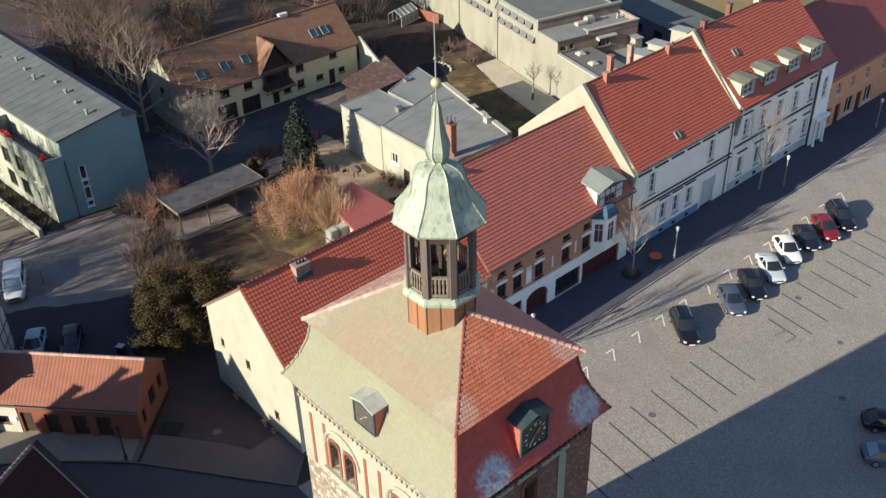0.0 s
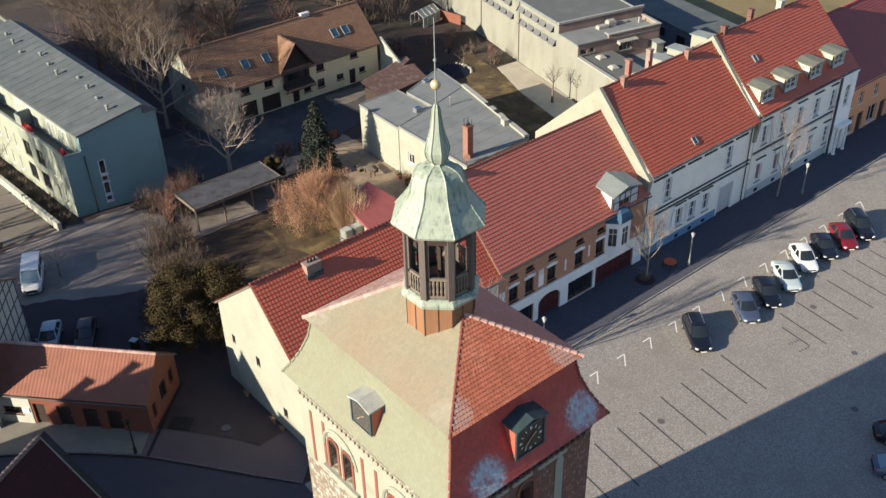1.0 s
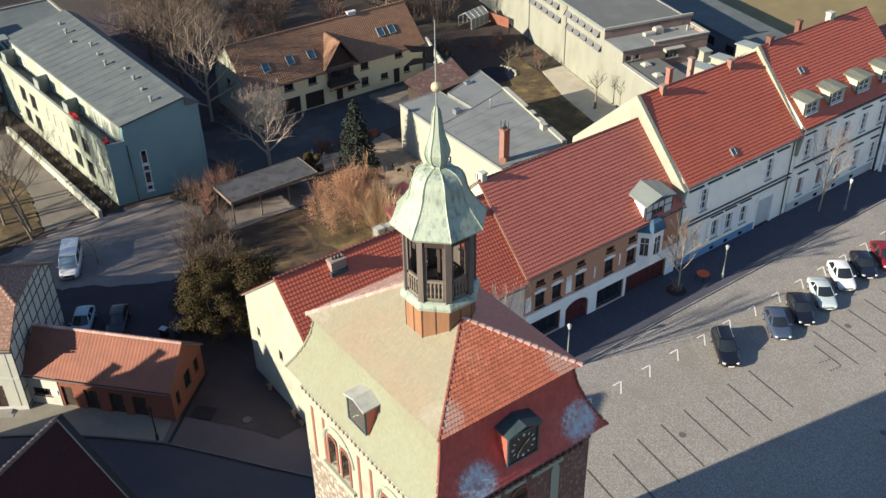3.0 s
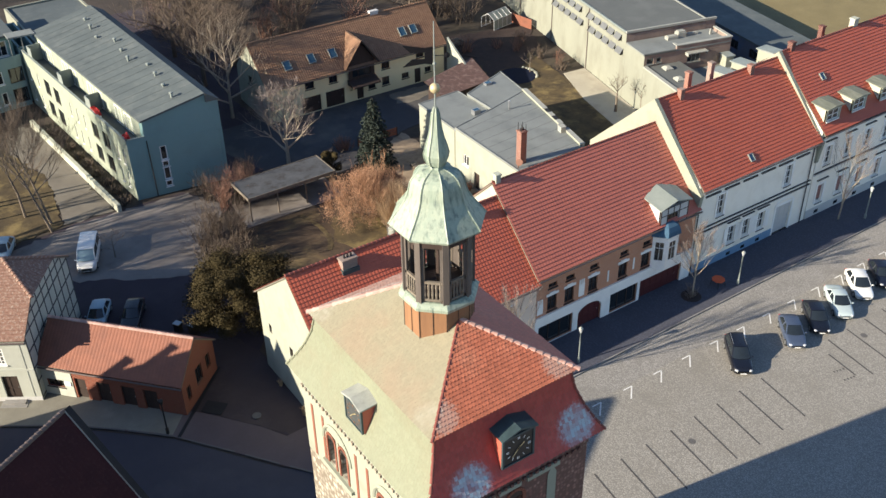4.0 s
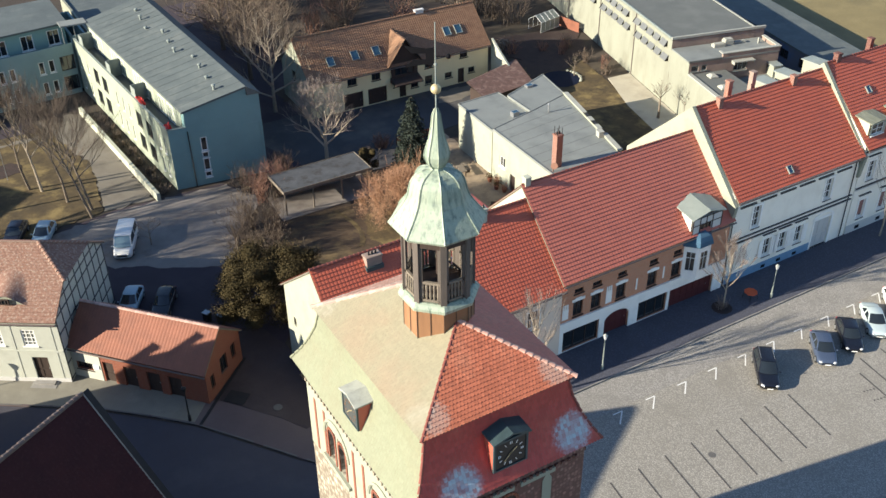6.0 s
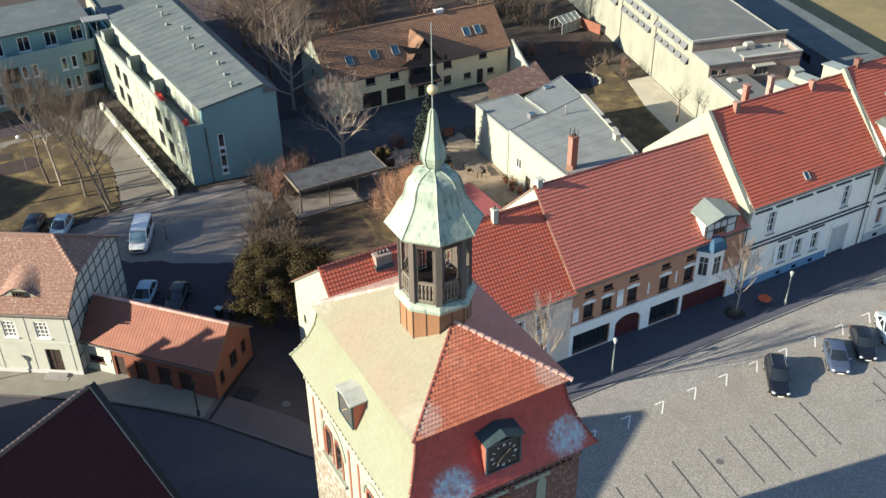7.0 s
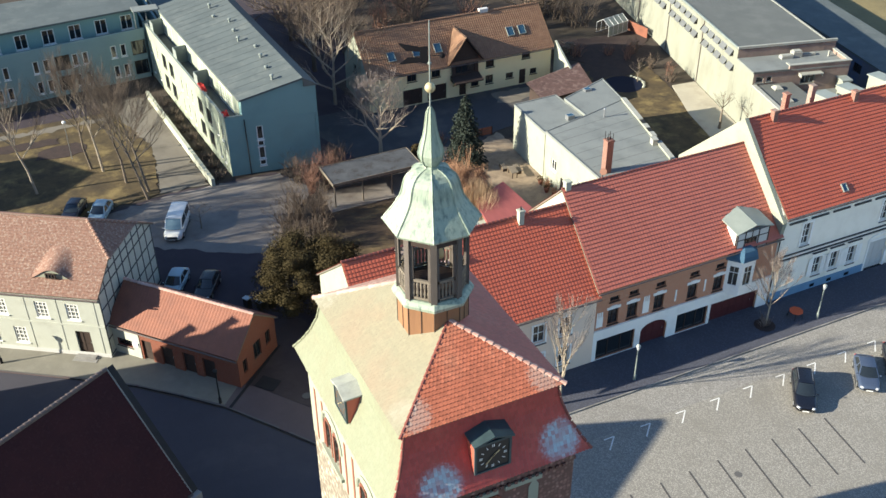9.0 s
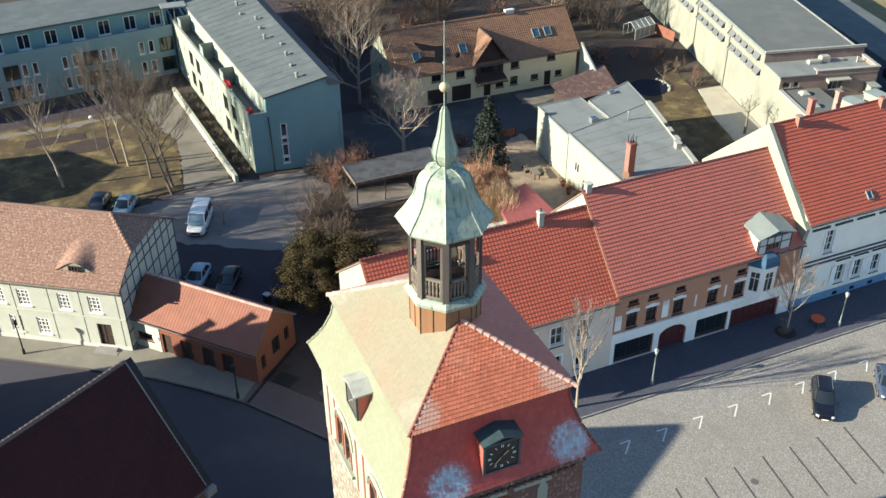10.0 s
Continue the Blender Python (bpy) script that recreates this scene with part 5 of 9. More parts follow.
for x in (1.2, 3.9, 6.8, 9.6, 12.4, 15.2, 18.6, 21.5, 24.9):
    for z0, z1 in ((0.5, 3.35), (3.52, 6.3)):
        bm = bmesh.new()
        box(bm, x, -0.03, z0, x + 0.35, -0.003, z1)
        part("pilaster", bm, LIME_WALL, TIMB)
bm = bmesh.new()
tube(bm, (12.7, -0.2, 0), (12.7, -0.2, 6.3), 0.07)
tube(bm, (12.7, -0.2, 6.3), (12.7, -0.45, 6.6), 0.07)
part("downpipe", bm, LEAD, TIMB)
bm = bmesh.new()
box(bm, 22.5, -0.9, 0, 24.7, -0.06, 0.14)
box(bm, 22.7, -0.55, 0.14, 24.5, -0.06, 0.27)
part("door_step", bm, KERB, TIMB, "stone steps")
# timber frame on the gable: sills, posts and braces
gm = side_pose("right", TL, 11.4)


def beam(x0, z0, x1, z1, w=0.13):
    a, b = Vector((x0, 0, z0)), Vector((x1, 0, z1))
    d = b - a
    bm = bmesh.new()
    box(bm, 0, -0.035, -w / 2, d.length, 0.0, w / 2, gm @ Matrix.Translation(a) @ Euler((0, -math.atan2(d.z, d.x), 0)).to_matrix().to_4x4())
    part("timber_beam", bm, TIMBER, TIMB, "dark timber")


for z, x0, x1 in ((0.35, 0, 11.4), (2.0, 0, 11.4), (3.4, 0, 11.4), (5.1, 0, 11.4), (6.7, 0.05, 11.35), (7.7, 1.6, 9.8)):
    beam(x0, z, x1, z)
for k in range(10):
    x = 0.1 + 11.2 * k / 9
    top = min(8.45, 6.7 + min(x, 11.4 - x) * 0.649)
    beam(x, 0.35, x + 0.001, top, 0.12)
# eyebrow dormer
bm = bmesh.new()
EC, EW = TL - 4.3, 2.3
rows = []
for j in range(7):
    t = j / 6
    y = 0.85 + 3.0 * t
    row = []
    for i in range(17):
        u = -1 + 2 * i / 16
        bump = (0.5 + 0.5 * math.cos(math.pi * u)) * 1.0 * (1 - t) ** 1.1
        zroof = 6.7 + 0.649 * y + 0.13
        row.append(bm.verts.new((EC + u * EW * (1 - 0.35 * t), y, zroof + bump)))
    rows.append(row)
for a, b in zip(rows, rows[1:]):
    for i in range(16):
        bm.faces.new((a[i], a[i + 1], b[i + 1], b[i]))
eye = part("eyebrow_dormer", bm, TILE_OLD, TIMB, "eyebrow dormer swelling out of the tiles", True)
bm = bmesh.new()
lowz = 6.7 + 0.649 * 0.9 + 0.2
face = [(EC + (-1 + 2 * i / 16) * EW * 0.9, 0.95, 6.7 + 0.649 * 0.95 + 0.2 + (0.5 + 0.5 * math.cos(math.pi * (-1 + 2 * i / 16))) * 0.88) for i in range(17)]
bm.faces.new([bm.verts.new(p) for p in face])
part("dormer_front", bm, PLASTER, eye)
window(eye, pose(EC - 0.45, 0.62, lowz + 0.12), 0.9, 0.55, WOOD_DARK, (2, 0), False)


# ---- tower ----
TX, TY = -28.95, -14.37
tower = thing("church_tower", pose(TX, TY, 0), "old church tower with mansard tile roof, green copper lantern and clocks", "tower")


def tower_ring(hx, hy, z):
    return [Vector((-hx, -hy, z)), Vector((hx, -hy, z)), Vector((hx, hy, z)), Vector((-hx, hy, z))]


PIECES, TILE_MESH = [], {}


def tile_mesh(w, length, relief, mat):
    """One beaver-tail tile lying along y, its pointed foot at y = 0."""
    key = (round(w, 3), round(length, 3))
    if key not in TILE_MESH:
        bm = bmesh.new()
        v = [bm.verts.new(p) for p in ((-w / 2, 0, relief * 1.2), (0, -0.035, relief * 1.2), (w / 2, 0, relief * 1.2), (w / 2, length, 0.006), (-w / 2, length, 0.006))]
        d = [bm.verts.new(p) for p in ((-w / 2, 0, relief * 0.2), (0, -0.035, relief * 0.2), (w / 2, 0, relief * 0.2))]
        for f in (v, (d[0], d[1], v[1], v[0]), (d[1], d[2], v[2], v[1])):
            bm.faces.new(f)
        me = bpy.data.meshes.new("roof_tile")
        bm.to_mesh(me), bm.free()
        me.materials.append(mat)
        TILE_MESH[key] = me
    return TILE_MESH[key]


def flat_tiles(bm, p0, p1, q0, q1, course=0.175, width=0.165, relief=0.026, parent=None, mat=None):
    """Beaver-tail tiles laid in staggered courses on the plane between the eave p0-p1 and q0-q1, each an island."""
    p0, p1, q0, q1 = (Vector(p) for p in (p0, p1, q0, q1))
    n = (p1 - p0).cross((q0 + q1) / 2 - p0).normalized()
    if n.z < 0:
        n = -n
    along = (p1 - p0).normalized()
    rows = max(1, round(((q0 + q1) / 2 - (p0 + p1) / 2).length / course))
    for j in range(rows):
        a0, b0 = p0.lerp(q0, j / rows), p1.lerp(q1, j / rows)
        a1, b1 = p0.lerp(q0, min(1, (j + 1.25) / rows)), p1.lerp(q1, min(1, (j + 1.25) / rows))
        s0, e0 = (a0 - p0).dot(along), (b0 - p0).dot(along)
        s1, e1 = (a1 - p0).dot(along), (b1 - p0).dot(along)
        base0, base1 = a0 - along * s0, a1 - along * s1
        x = s0 - (width / 2 if j % 2 else 0)
        while x < e0:
            l, r = max(x + 0.003, s0), min(x + width - 0.003, e0)
            x += width
            if r - l < 0.03:
                continue
            tl, tr = min(max(l, s1), e1), max(min(r, e1), s1)
            if parent is not None and l > s0 + 0.02 and r < e0 - 0.02 and l >= s1 and r <= e1 and len(PIECES) < 300:
                up = (base1 - base0).normalized()
                m = Matrix((along, up, n)).transposed().to_4x4()
                m.translation = base0 + along * (l + r) / 2
                PIECES.append(share("roof_tile", tile_mesh(width - 0.006, (base1 - base0).length, relief, mat), parent, m))
                continue
            lift = relief + random.uniform(0, 0.4) * relief
            lo0, lo1 = base0 + along * l + n * lift, base0 + along * r + n * lift
            mid = base0 + along * (l + r) / 2 + n * lift - (base1 - base0).normalized() * 0.035
            hi0, hi1 = base1 + along * tl + n * 0.006, base1 + along * max(tr, tl + 0.001) + n * 0.006
            v = [bm.verts.new(c) for c in (lo0, mid, lo1, hi1, hi0)]
            d = [bm.verts.new(c - n * relief * 0.8) for c in (lo0, mid, lo1)]
            for f in ((v[0], v[1], v[2], v[3], v[4]), (d[0], d[1], v[1], v[0]), (d[1], d[2], v[2], v[1])):
                bm.faces.new(f)


PROFILE = [tower_ring(h, h + 1.35, z) for h, z in ((4.68, 25.42), (4.3, 26.05), (3.96, 26.75), (3.66, 27.6), (3.46, 28.7))]
BANDS = list(zip(PROFILE, PROFILE[1:]))
BREAK = tower_ring(3.74, 5.1, 28.72)
RIDGE_A, RIDGE_B = Vector((0, -1.65, 30.9)), Vector((0, 1.65, 30.9))


# Side 3 faces the sun and takes the tiles with glare painted in.
for i in range(4):
    j = (i + 1) % 4
    bm = bmesh.new()
    for lo, hi in BANDS:
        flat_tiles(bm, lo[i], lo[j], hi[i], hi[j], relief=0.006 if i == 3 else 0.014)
    tagged(part("mansard_slope", bm, TILE_LIT_LOWER if i == 3 else TILE_FRONT if i == 0 else TILE_TOWER, tower, "steep slope of red tiles with sun glare painted in" if i == 3 else "steep lower slope of red beaver-tail tiles"), kind="stuff")
    bm = bmesh.new()
    for lo, hi in BANDS:
        slab(bm, lo[i], lo[j], hi[i], hi[j], 0.08)
    part("roof_underlay", bm, WOOD_GREY, tower)
    top = [(RIDGE_A, RIDGE_A), (RIDGE_A, RIDGE_B), (RIDGE_B, RIDGE_B), (RIDGE_B, RIDGE_A)][i]
    bm = bmesh.new()
    flat_tiles(bm, BREAK[i], BREAK[j], top[0], top[1], relief=0.006 if i == 3 else 0.027, parent=tower if i == 0 else None, mat=TILE_FRONT_LIT)
    tagged(part("roof_slope", bm, TILE_LIT_UPPER if i == 3 else TILE_FRONT_LIT if i == 0 else TILE_NORTH if i == 2 else TILE_TOWER, tower, "upper slope of red tiles, sun glare painted in, with lichen spots" if i == 3 else "upper hipped slope of red beaver-tail tiles"), kind="stuff")
    bm = bmesh.new()
    slab(bm, BREAK[i], BREAK[j], top[0], top[1] + Vector((0, 0.001, 0)), 0.12)
    part("roof_underlay", bm, WOOD_GREY, tower)
for corner, top in ((BREAK[0], RIDGE_A), (BREAK[1], RIDGE_A), (BREAK[2], RIDGE_B), (BREAK[3], RIDGE_B)):
    ridge_row(tower, corner - Vector((0, 0, 0.05)), top - Vector((0, 0, 0.05)), TILE_CAP if corner is BREAK[0] else TILE_RIDGE, 0.075 if corner is BREAK[0] else 0.11, 0.33 if corner is not BREAK[0] else 0.3, "hip_tile")
for i in range(4):
    for lo, hi in BANDS:
        ridge_row(tower, lo[i], hi[i], TILE_CAP if i < 2 else TILE_LIT_LOWER, 0.07, 0.3, "hip_tile")

# masonry
WX, WY, WZ = 4.25, 5.45, 25.6
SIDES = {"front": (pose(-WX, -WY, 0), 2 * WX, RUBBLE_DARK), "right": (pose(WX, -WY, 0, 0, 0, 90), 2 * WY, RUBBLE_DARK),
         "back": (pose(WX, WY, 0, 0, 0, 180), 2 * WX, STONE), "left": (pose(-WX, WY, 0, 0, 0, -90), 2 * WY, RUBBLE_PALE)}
TOWER_HOLES = {"left": [(x, 21.1, x + 0.62, 22.65) for x in (2.3, 3.45, 6.93, 8.08)], "front": [(4.05, 19.6, 4.85, 23.4)], "right": [(3.9, 19.0, 4.7, 21.8), (6.2, 19.0, 7.0, 21.8)], "back": []}
for side, (m, length, mat) in SIDES.items():
    bm = bmesh.new()
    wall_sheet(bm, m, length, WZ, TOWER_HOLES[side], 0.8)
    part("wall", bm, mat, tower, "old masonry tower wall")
    for x0, z0, x1, z1 in TOWER_HOLES[side]:
        bm = bmesh.new()
        quad(bm, *[m @ Vector(p) for p in ((x0, 0.6, z0), (x1, 0.6, z0), (x1, 0.6, z1), (x0, 0.6, z1))])
        sound = part("sound_opening", bm, WOOD_DARK, tower, "dark belfry opening")
        # round brick arch over the opening
        cx, r = (x0 + x1) / 2, (x1 - x0) / 2
        for k in range(7):
            bm = bmesh.new()
            a0, a1 = math.pi * k / 7, math.pi * (k + 0.9) / 7
            pts = [(cx + q * math.cos(a), z1 + q * math.sin(a)) for q, a in ((r + 0.02, a0), (r + 0.17, a0), (r + 0.17, a1), (r + 0.02, a1))]
            f0 = [bm.verts.new(m @ Vector((x, -0.07, z))) for x, z in pts]
            f1 = [bm.verts.new(m @ Vector((x, 0.02, z))) for x, z in pts]
            bm.faces.new(f0)
            for q in range(4):
                w = (q + 1) % 4
                bm.faces.new((f1[q], f1[w], f0[w], f0[q]))
            part("arch_brick", bm, BRICK_WARM, sound)
        # Dark face over the uncut wall stands for the shade inside the arch.
        bm = bmesh.new()
        seg = [(cx + r * math.cos(math.pi * k / 8), z1 + r * math.sin(math.pi * k / 8)) for k in range(9)]
        bm.faces.new([bm.verts.new(m @ Vector((x, -0.012, z))) for x, z in seg])
        part("arch_infill", bm, WOOD_DARK, tower, "dark face standing for the shade in the open arch")
        for x in (x0 - 0.17, x1 + 0.02):
            bm = bmesh.new()
            box(bm, x, -0.07, z0 - 0.1, x + 0.15, 0.03, z1, m)
            part("jamb", bm, BRICK_WARM, tower, "red brick jamb")
# Unseen block behind the tower, added to widen its shadow on the square.
bm = bmesh.new()
box(bm, 0.6, 5.5, 0, 4.4, 7.9, 19.5)
box(bm, 0.45, 5.5, 19.5, 4.55, 8.05, 19.9)
part("stair_turret", bm, BRICK_DARK, tower, "unseen brick block added behind the tower to widen its shadow")
# brick lesenes and saw-tooth frieze under the eaves
for side, xs in (("left", (0.78, 1.82, 4.9, 5.92, 8.98, 10.05)), ("right", (0.8, 3.2, 7.6, 10.0))):
    m, length, _ = SIDES[side]
    for x in xs:
        bm = bmesh.new()
        box(bm, x, -0.06, 20.4, x + 0.2, 0.0, 23.7, m)
        part("lesene", bm, BRICK_WARM, tower, "red brick pilaster strip")
for side in ("left", "front", "right"):
    m, length, _ = SIDES[side]
    bm = bmesh.new()
    box(bm, -0.1, -0.1, 24.9, length + 0.1, 0.0, 25.4, m)
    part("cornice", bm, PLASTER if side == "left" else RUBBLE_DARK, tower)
    bm = bmesh.new()
    for k in range(int(length / 0.34)):
        box(bm, 0.05 + k * 0.34, -0.13, 24.3, 0.2 + k * 0.34, -0.036, 24.46, m)
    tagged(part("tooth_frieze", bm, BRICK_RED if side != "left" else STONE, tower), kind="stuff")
# plastered belfry storey of the sunny side, with round moulded arches over the paired openings
m, length, _ = SIDES["left"]
bm = bmesh.new()
wall_sheet(bm, m @ pose(0.02, -0.034, 20.2), length - 0.04, 4.3, [(x0 - 0.17, z0 - 20.3, x1 + 0.17, z1 - 19.75) for x0, z0, x1, z1 in TOWER_HOLES["left"]], 0.03)
part("plaster_band", bm, PLASTER, tower, "worn cream plaster of the belfry storey")
for cx in (3.18, 7.82):
    bm = bmesh.new()
    pts = [(1.3 * math.cos(math.pi * k / 14), 22.45 + 1.3 * math.sin(math.pi * k / 14)) for k in range(15)]
    for (xa, za), (xb, zb) in zip(pts, pts[1:]):
        tube(bm, m @ Vector((cx + xa, -0.05, za)), m @ Vector((cx + xb, -0.05, zb)), 0.09, n=5)
    part("arch_moulding", bm, PLASTER, tower)
    bm = bmesh.new()
    box(bm, cx - 1.4, -0.2, 20.75, cx + 1.4, -0.036, 20.95, m)
    part("belfry_sill", bm, PLASTER, tower)
# pale slots and bands on the square's side
m, length, _ = SIDES["front"]
for cx, w in ((6.5, 0.5), (2.3, 0.5)):
    bm = bmesh.new()
    pts = [(cx - w / 2, 20.6), (cx + w / 2, 20.6), (cx + w / 2, 23.7)] + [(cx + w / 2 - w * t, 23.7 + 0.35 * math.sin(math.pi * t)) for t in (0.15, 0.3, 0.5, 0.7, 0.85)] + [(cx - w / 2, 23.7)]
    a = [bm.verts.new(m @ Vector((x, -0.03, z))) for x, z in pts]
    bm.faces.new(a)
    part("niche", bm, PLASTER, tower, "pale plastered blind niche")
for x0, x1 in ((2.1, 3.3), (3.55, 4.7), (5.05, 6.85)):
    bm = bmesh.new()
    box(bm, x0, -0.12, 24.1, x1, -0.003, 24.34, m)
    part("stone_band", bm, PLASTER, tower, "pale stone band")

# lantern
BEFORE_LANTERN = set(tower.children)
lan = bmesh.new()
R = 1.5
lathe(lan, [(R, 29.6), (R, 31.5)], 8)
base = part("lantern_base", lan, WOOD_BROWN, tower, "lantern foot clad in brown boards")
for i in range(8):
    a0, a1 = radians(22.5 + 45 * i), radians(67.5 + 45 * i)
    for t in (0.0, 0.5):
        a, b = Vector((R * math.cos(a0), R * math.sin(a0), 0)), Vector((R * math.cos(a1), R * math.sin(a1), 0))
        p = a.lerp(b, t) * 1.012
        bm = bmesh.new()
        tube(bm, (p.x, p.y, 29.8), (p.x, p.y, 31.5), 0.016, n=4)
        part("batten", bm, WOOD_DARK, base)
bm = bmesh.new()
lathe(bm, [(1.5, 31.52), (1.72, 31.6), (1.74, 31.74), (1.6, 31.88), (1.5, 31.93)], 8)
part("lantern_sill", bm, COPPER, tower, "green copper sill")
for i in range(8):
    a0, a1 = radians(22.5 + 45 * i), radians(67.5 + 45 * i)
    p, q = Vector((1.42 * math.cos(a0), 1.42 * math.sin(a0), 0)), Vector((1.42 * math.cos(a1), 1.42 * math.sin(a1), 0))
    bm = bmesh.new()
    turn = Euler((0, 0, a0)).to_matrix().to_4x4()
    box(bm, -0.1, -0.13, 31.85, 0.1, 0.13, 35.2, Matrix.Translation(p) @ turn)
    for w in (0.16, 0.84):
        c = p.lerp(q, w)
        box(bm, -0.05, -0.05, 31.85, 0.05, 0.05, 35.2, Matrix.Translation(c) @ Euler((0, 0, a0 + radians(22.5))).to_matrix().to_4x4())
    part("post", bm, LANTERN_WOOD, tower, "weathered wooden lantern post")
    face = Matrix.Translation((p + q) / 2) @ Euler((0, 0, a0 + radians(22.5) + math.pi / 2)).to_matrix().to_4x4()
    bm = bmesh.new()
    box(bm, -0.42, -0.05, 32.0, 0.42, 0.05, 32.1, face)
    part("foot_rail", bm, WOOD_GREY, tower)
    bm = bmesh.new()
    box(bm, -0.42, -0.05, 32.85, 0.42, 0.05, 32.97, face)
    rail = part("hand_rail", bm, WOOD_GREY, tower)
    for k in range(5):
        bm = bmesh.new()
        lathe(bm, [(0.035, 32.1), (0.06, 32.3), (0.04, 32.5), (0.06, 32.7), (0.035, 32.85)], 6)
        bmesh.ops.transform(bm, matrix=face @ pose(-0.32 + 0.16 * k, 0, 0), verts=bm.verts)
        part("baluster", bm, WOOD_GREY, rail)
    bm = bmesh.new()
    box(bm, -0.58, -0.08, 34.6, 0.58, 0.08, 35.2, face)
    part("lintel", bm, WOOD_DARK, tower)
bm = bmesh.new()
lathe(bm, [(0.32, 33.2), (0.3, 33.35), (0.2, 33.7), (0.15, 34.0), (0.05, 34.1)], 14, 0, 0.25, 0.1)
part("bell", bm, GILT, tower, "bronze bell in the lantern", True)
bm = bmesh.new()
box(bm, -1.2, 0.0, 34.1, 1.3, 0.2, 34.35)
tube(bm, (0, 0, 31.8), (0, 0, 35), 0.12)
part("bell_beam", bm, WOOD_DARK, tower)
bm = bmesh.new()
lathe(bm, [(1.4, 31.9), (1.4, 31.96)], 8)
part("lantern_floor", bm, WOOD_DARK, tower)
bm = bmesh.new()
lathe(bm, [(1.36, 34.5), (1.36, 34.6)], 8)
part("lantern_ceiling", bm, WOOD_DARK, tower)
DOME = [(1.6, 35.14), (1.95, 35.1), (2.0, 35.2), (1.84, 35.42), (1.6, 35.72), (1.4, 36.0), (1.25, 36.26), (1.16, 36.52), (1.11, 36.76), (1.05, 36.98), (0.95, 37.17), (0.78, 37.33), (0.54, 37.44),
        (0.28, 37.5), (0.25, 37.58), (0.37, 37.7), (0.46, 37.9), (0.5, 38.12), (0.43, 38.42), (0.32, 38.75), (0.24, 39.1), (0.19, 39.45), (0.15, 39.8), (0.08, 39.98), (0.04, 40.05)]
bm = bmesh.new()
lathe(bm, DOME, 8)
dome = part("copper_dome", bm, COPPER, tower, "patinated green copper bell roof")
for i in range(8):
    a = radians(22.5 + 45 * i)
    bm = bmesh.new()
    pts = [Vector(((r + 0.015) * math.cos(a), (r + 0.015) * math.sin(a), z)) for r, z in DOME[2:]]
    for p, q in zip(pts, pts[1:]):
        tube(bm, p, q, 0.03 if p.z < 37.4 else 0.016, n=4, caps=False)
    part("standing_seam", bm, COPPER, dome)
bm = bmesh.new()
tube(bm, (0, 0, 40.0), (0, 0, 43.4), 0.038, 0.022)
lathe(bm, [(0.02, 41.72), (0.07, 41.76), (0.07, 41.82), (0.02, 41.86)], 8)
part("finial_rod", bm, LEAD, tower, "pale metal finial rod")
bm = bmesh.new()
bmesh.ops.create_uvsphere(bm, u_segments=16, v_segments=10, radius=0.2, matrix=Matrix.Translation((0, 0, 40.82)))
part("finial_ball", bm, GILT, tower, "gilded ball", True)
bm = bmesh.new()
bmesh.ops.create_uvsphere(bm, u_segments=10, v_segments=8, radius=0.1, matrix=Matrix.Translation((0.4, -0.24, 42.1)))
tube(bm, (0, 0, 42.1), (0.4, -0.24, 42.1), 0.014)
vm = Matrix.Translation((0, 0, 42.1)) @ Euler((0, 0, radians(149))).to_matrix().to_4x4()
for pts in (((0.05, -0.35), (0.35, -0.3), (0.35, 0.3), (0.05, 0.35)), ((0.35, -0.3), (1.15, -0.42), (0.8, -0.12), (0.35, -0.12)), ((0.35, 0.12), (0.85, 0.12), (1.15, 0.42), (0.35, 0.3))):
    f = [bm.verts.new(vm @ Vector((x, -0.012, z))) for x, z in pts]
    g = [bm.verts.new(vm @ Vector((x, 0.012, z))) for x, z in pts]
    bm.faces.new(f), bm.faces.new(g[::-1])
    for i in range(4):
        bm.faces.new((g[i], g[(i + 1) % 4], f[(i + 1) % 4], f[i]))
part("weather_vane", bm, VANE, tower, "dark swallow-tailed weather vane with a small ball")

for ob in set(tower.children) - BEFORE_LANTERN:
    ob.location += Vector((-0.1, -0.34, 0))

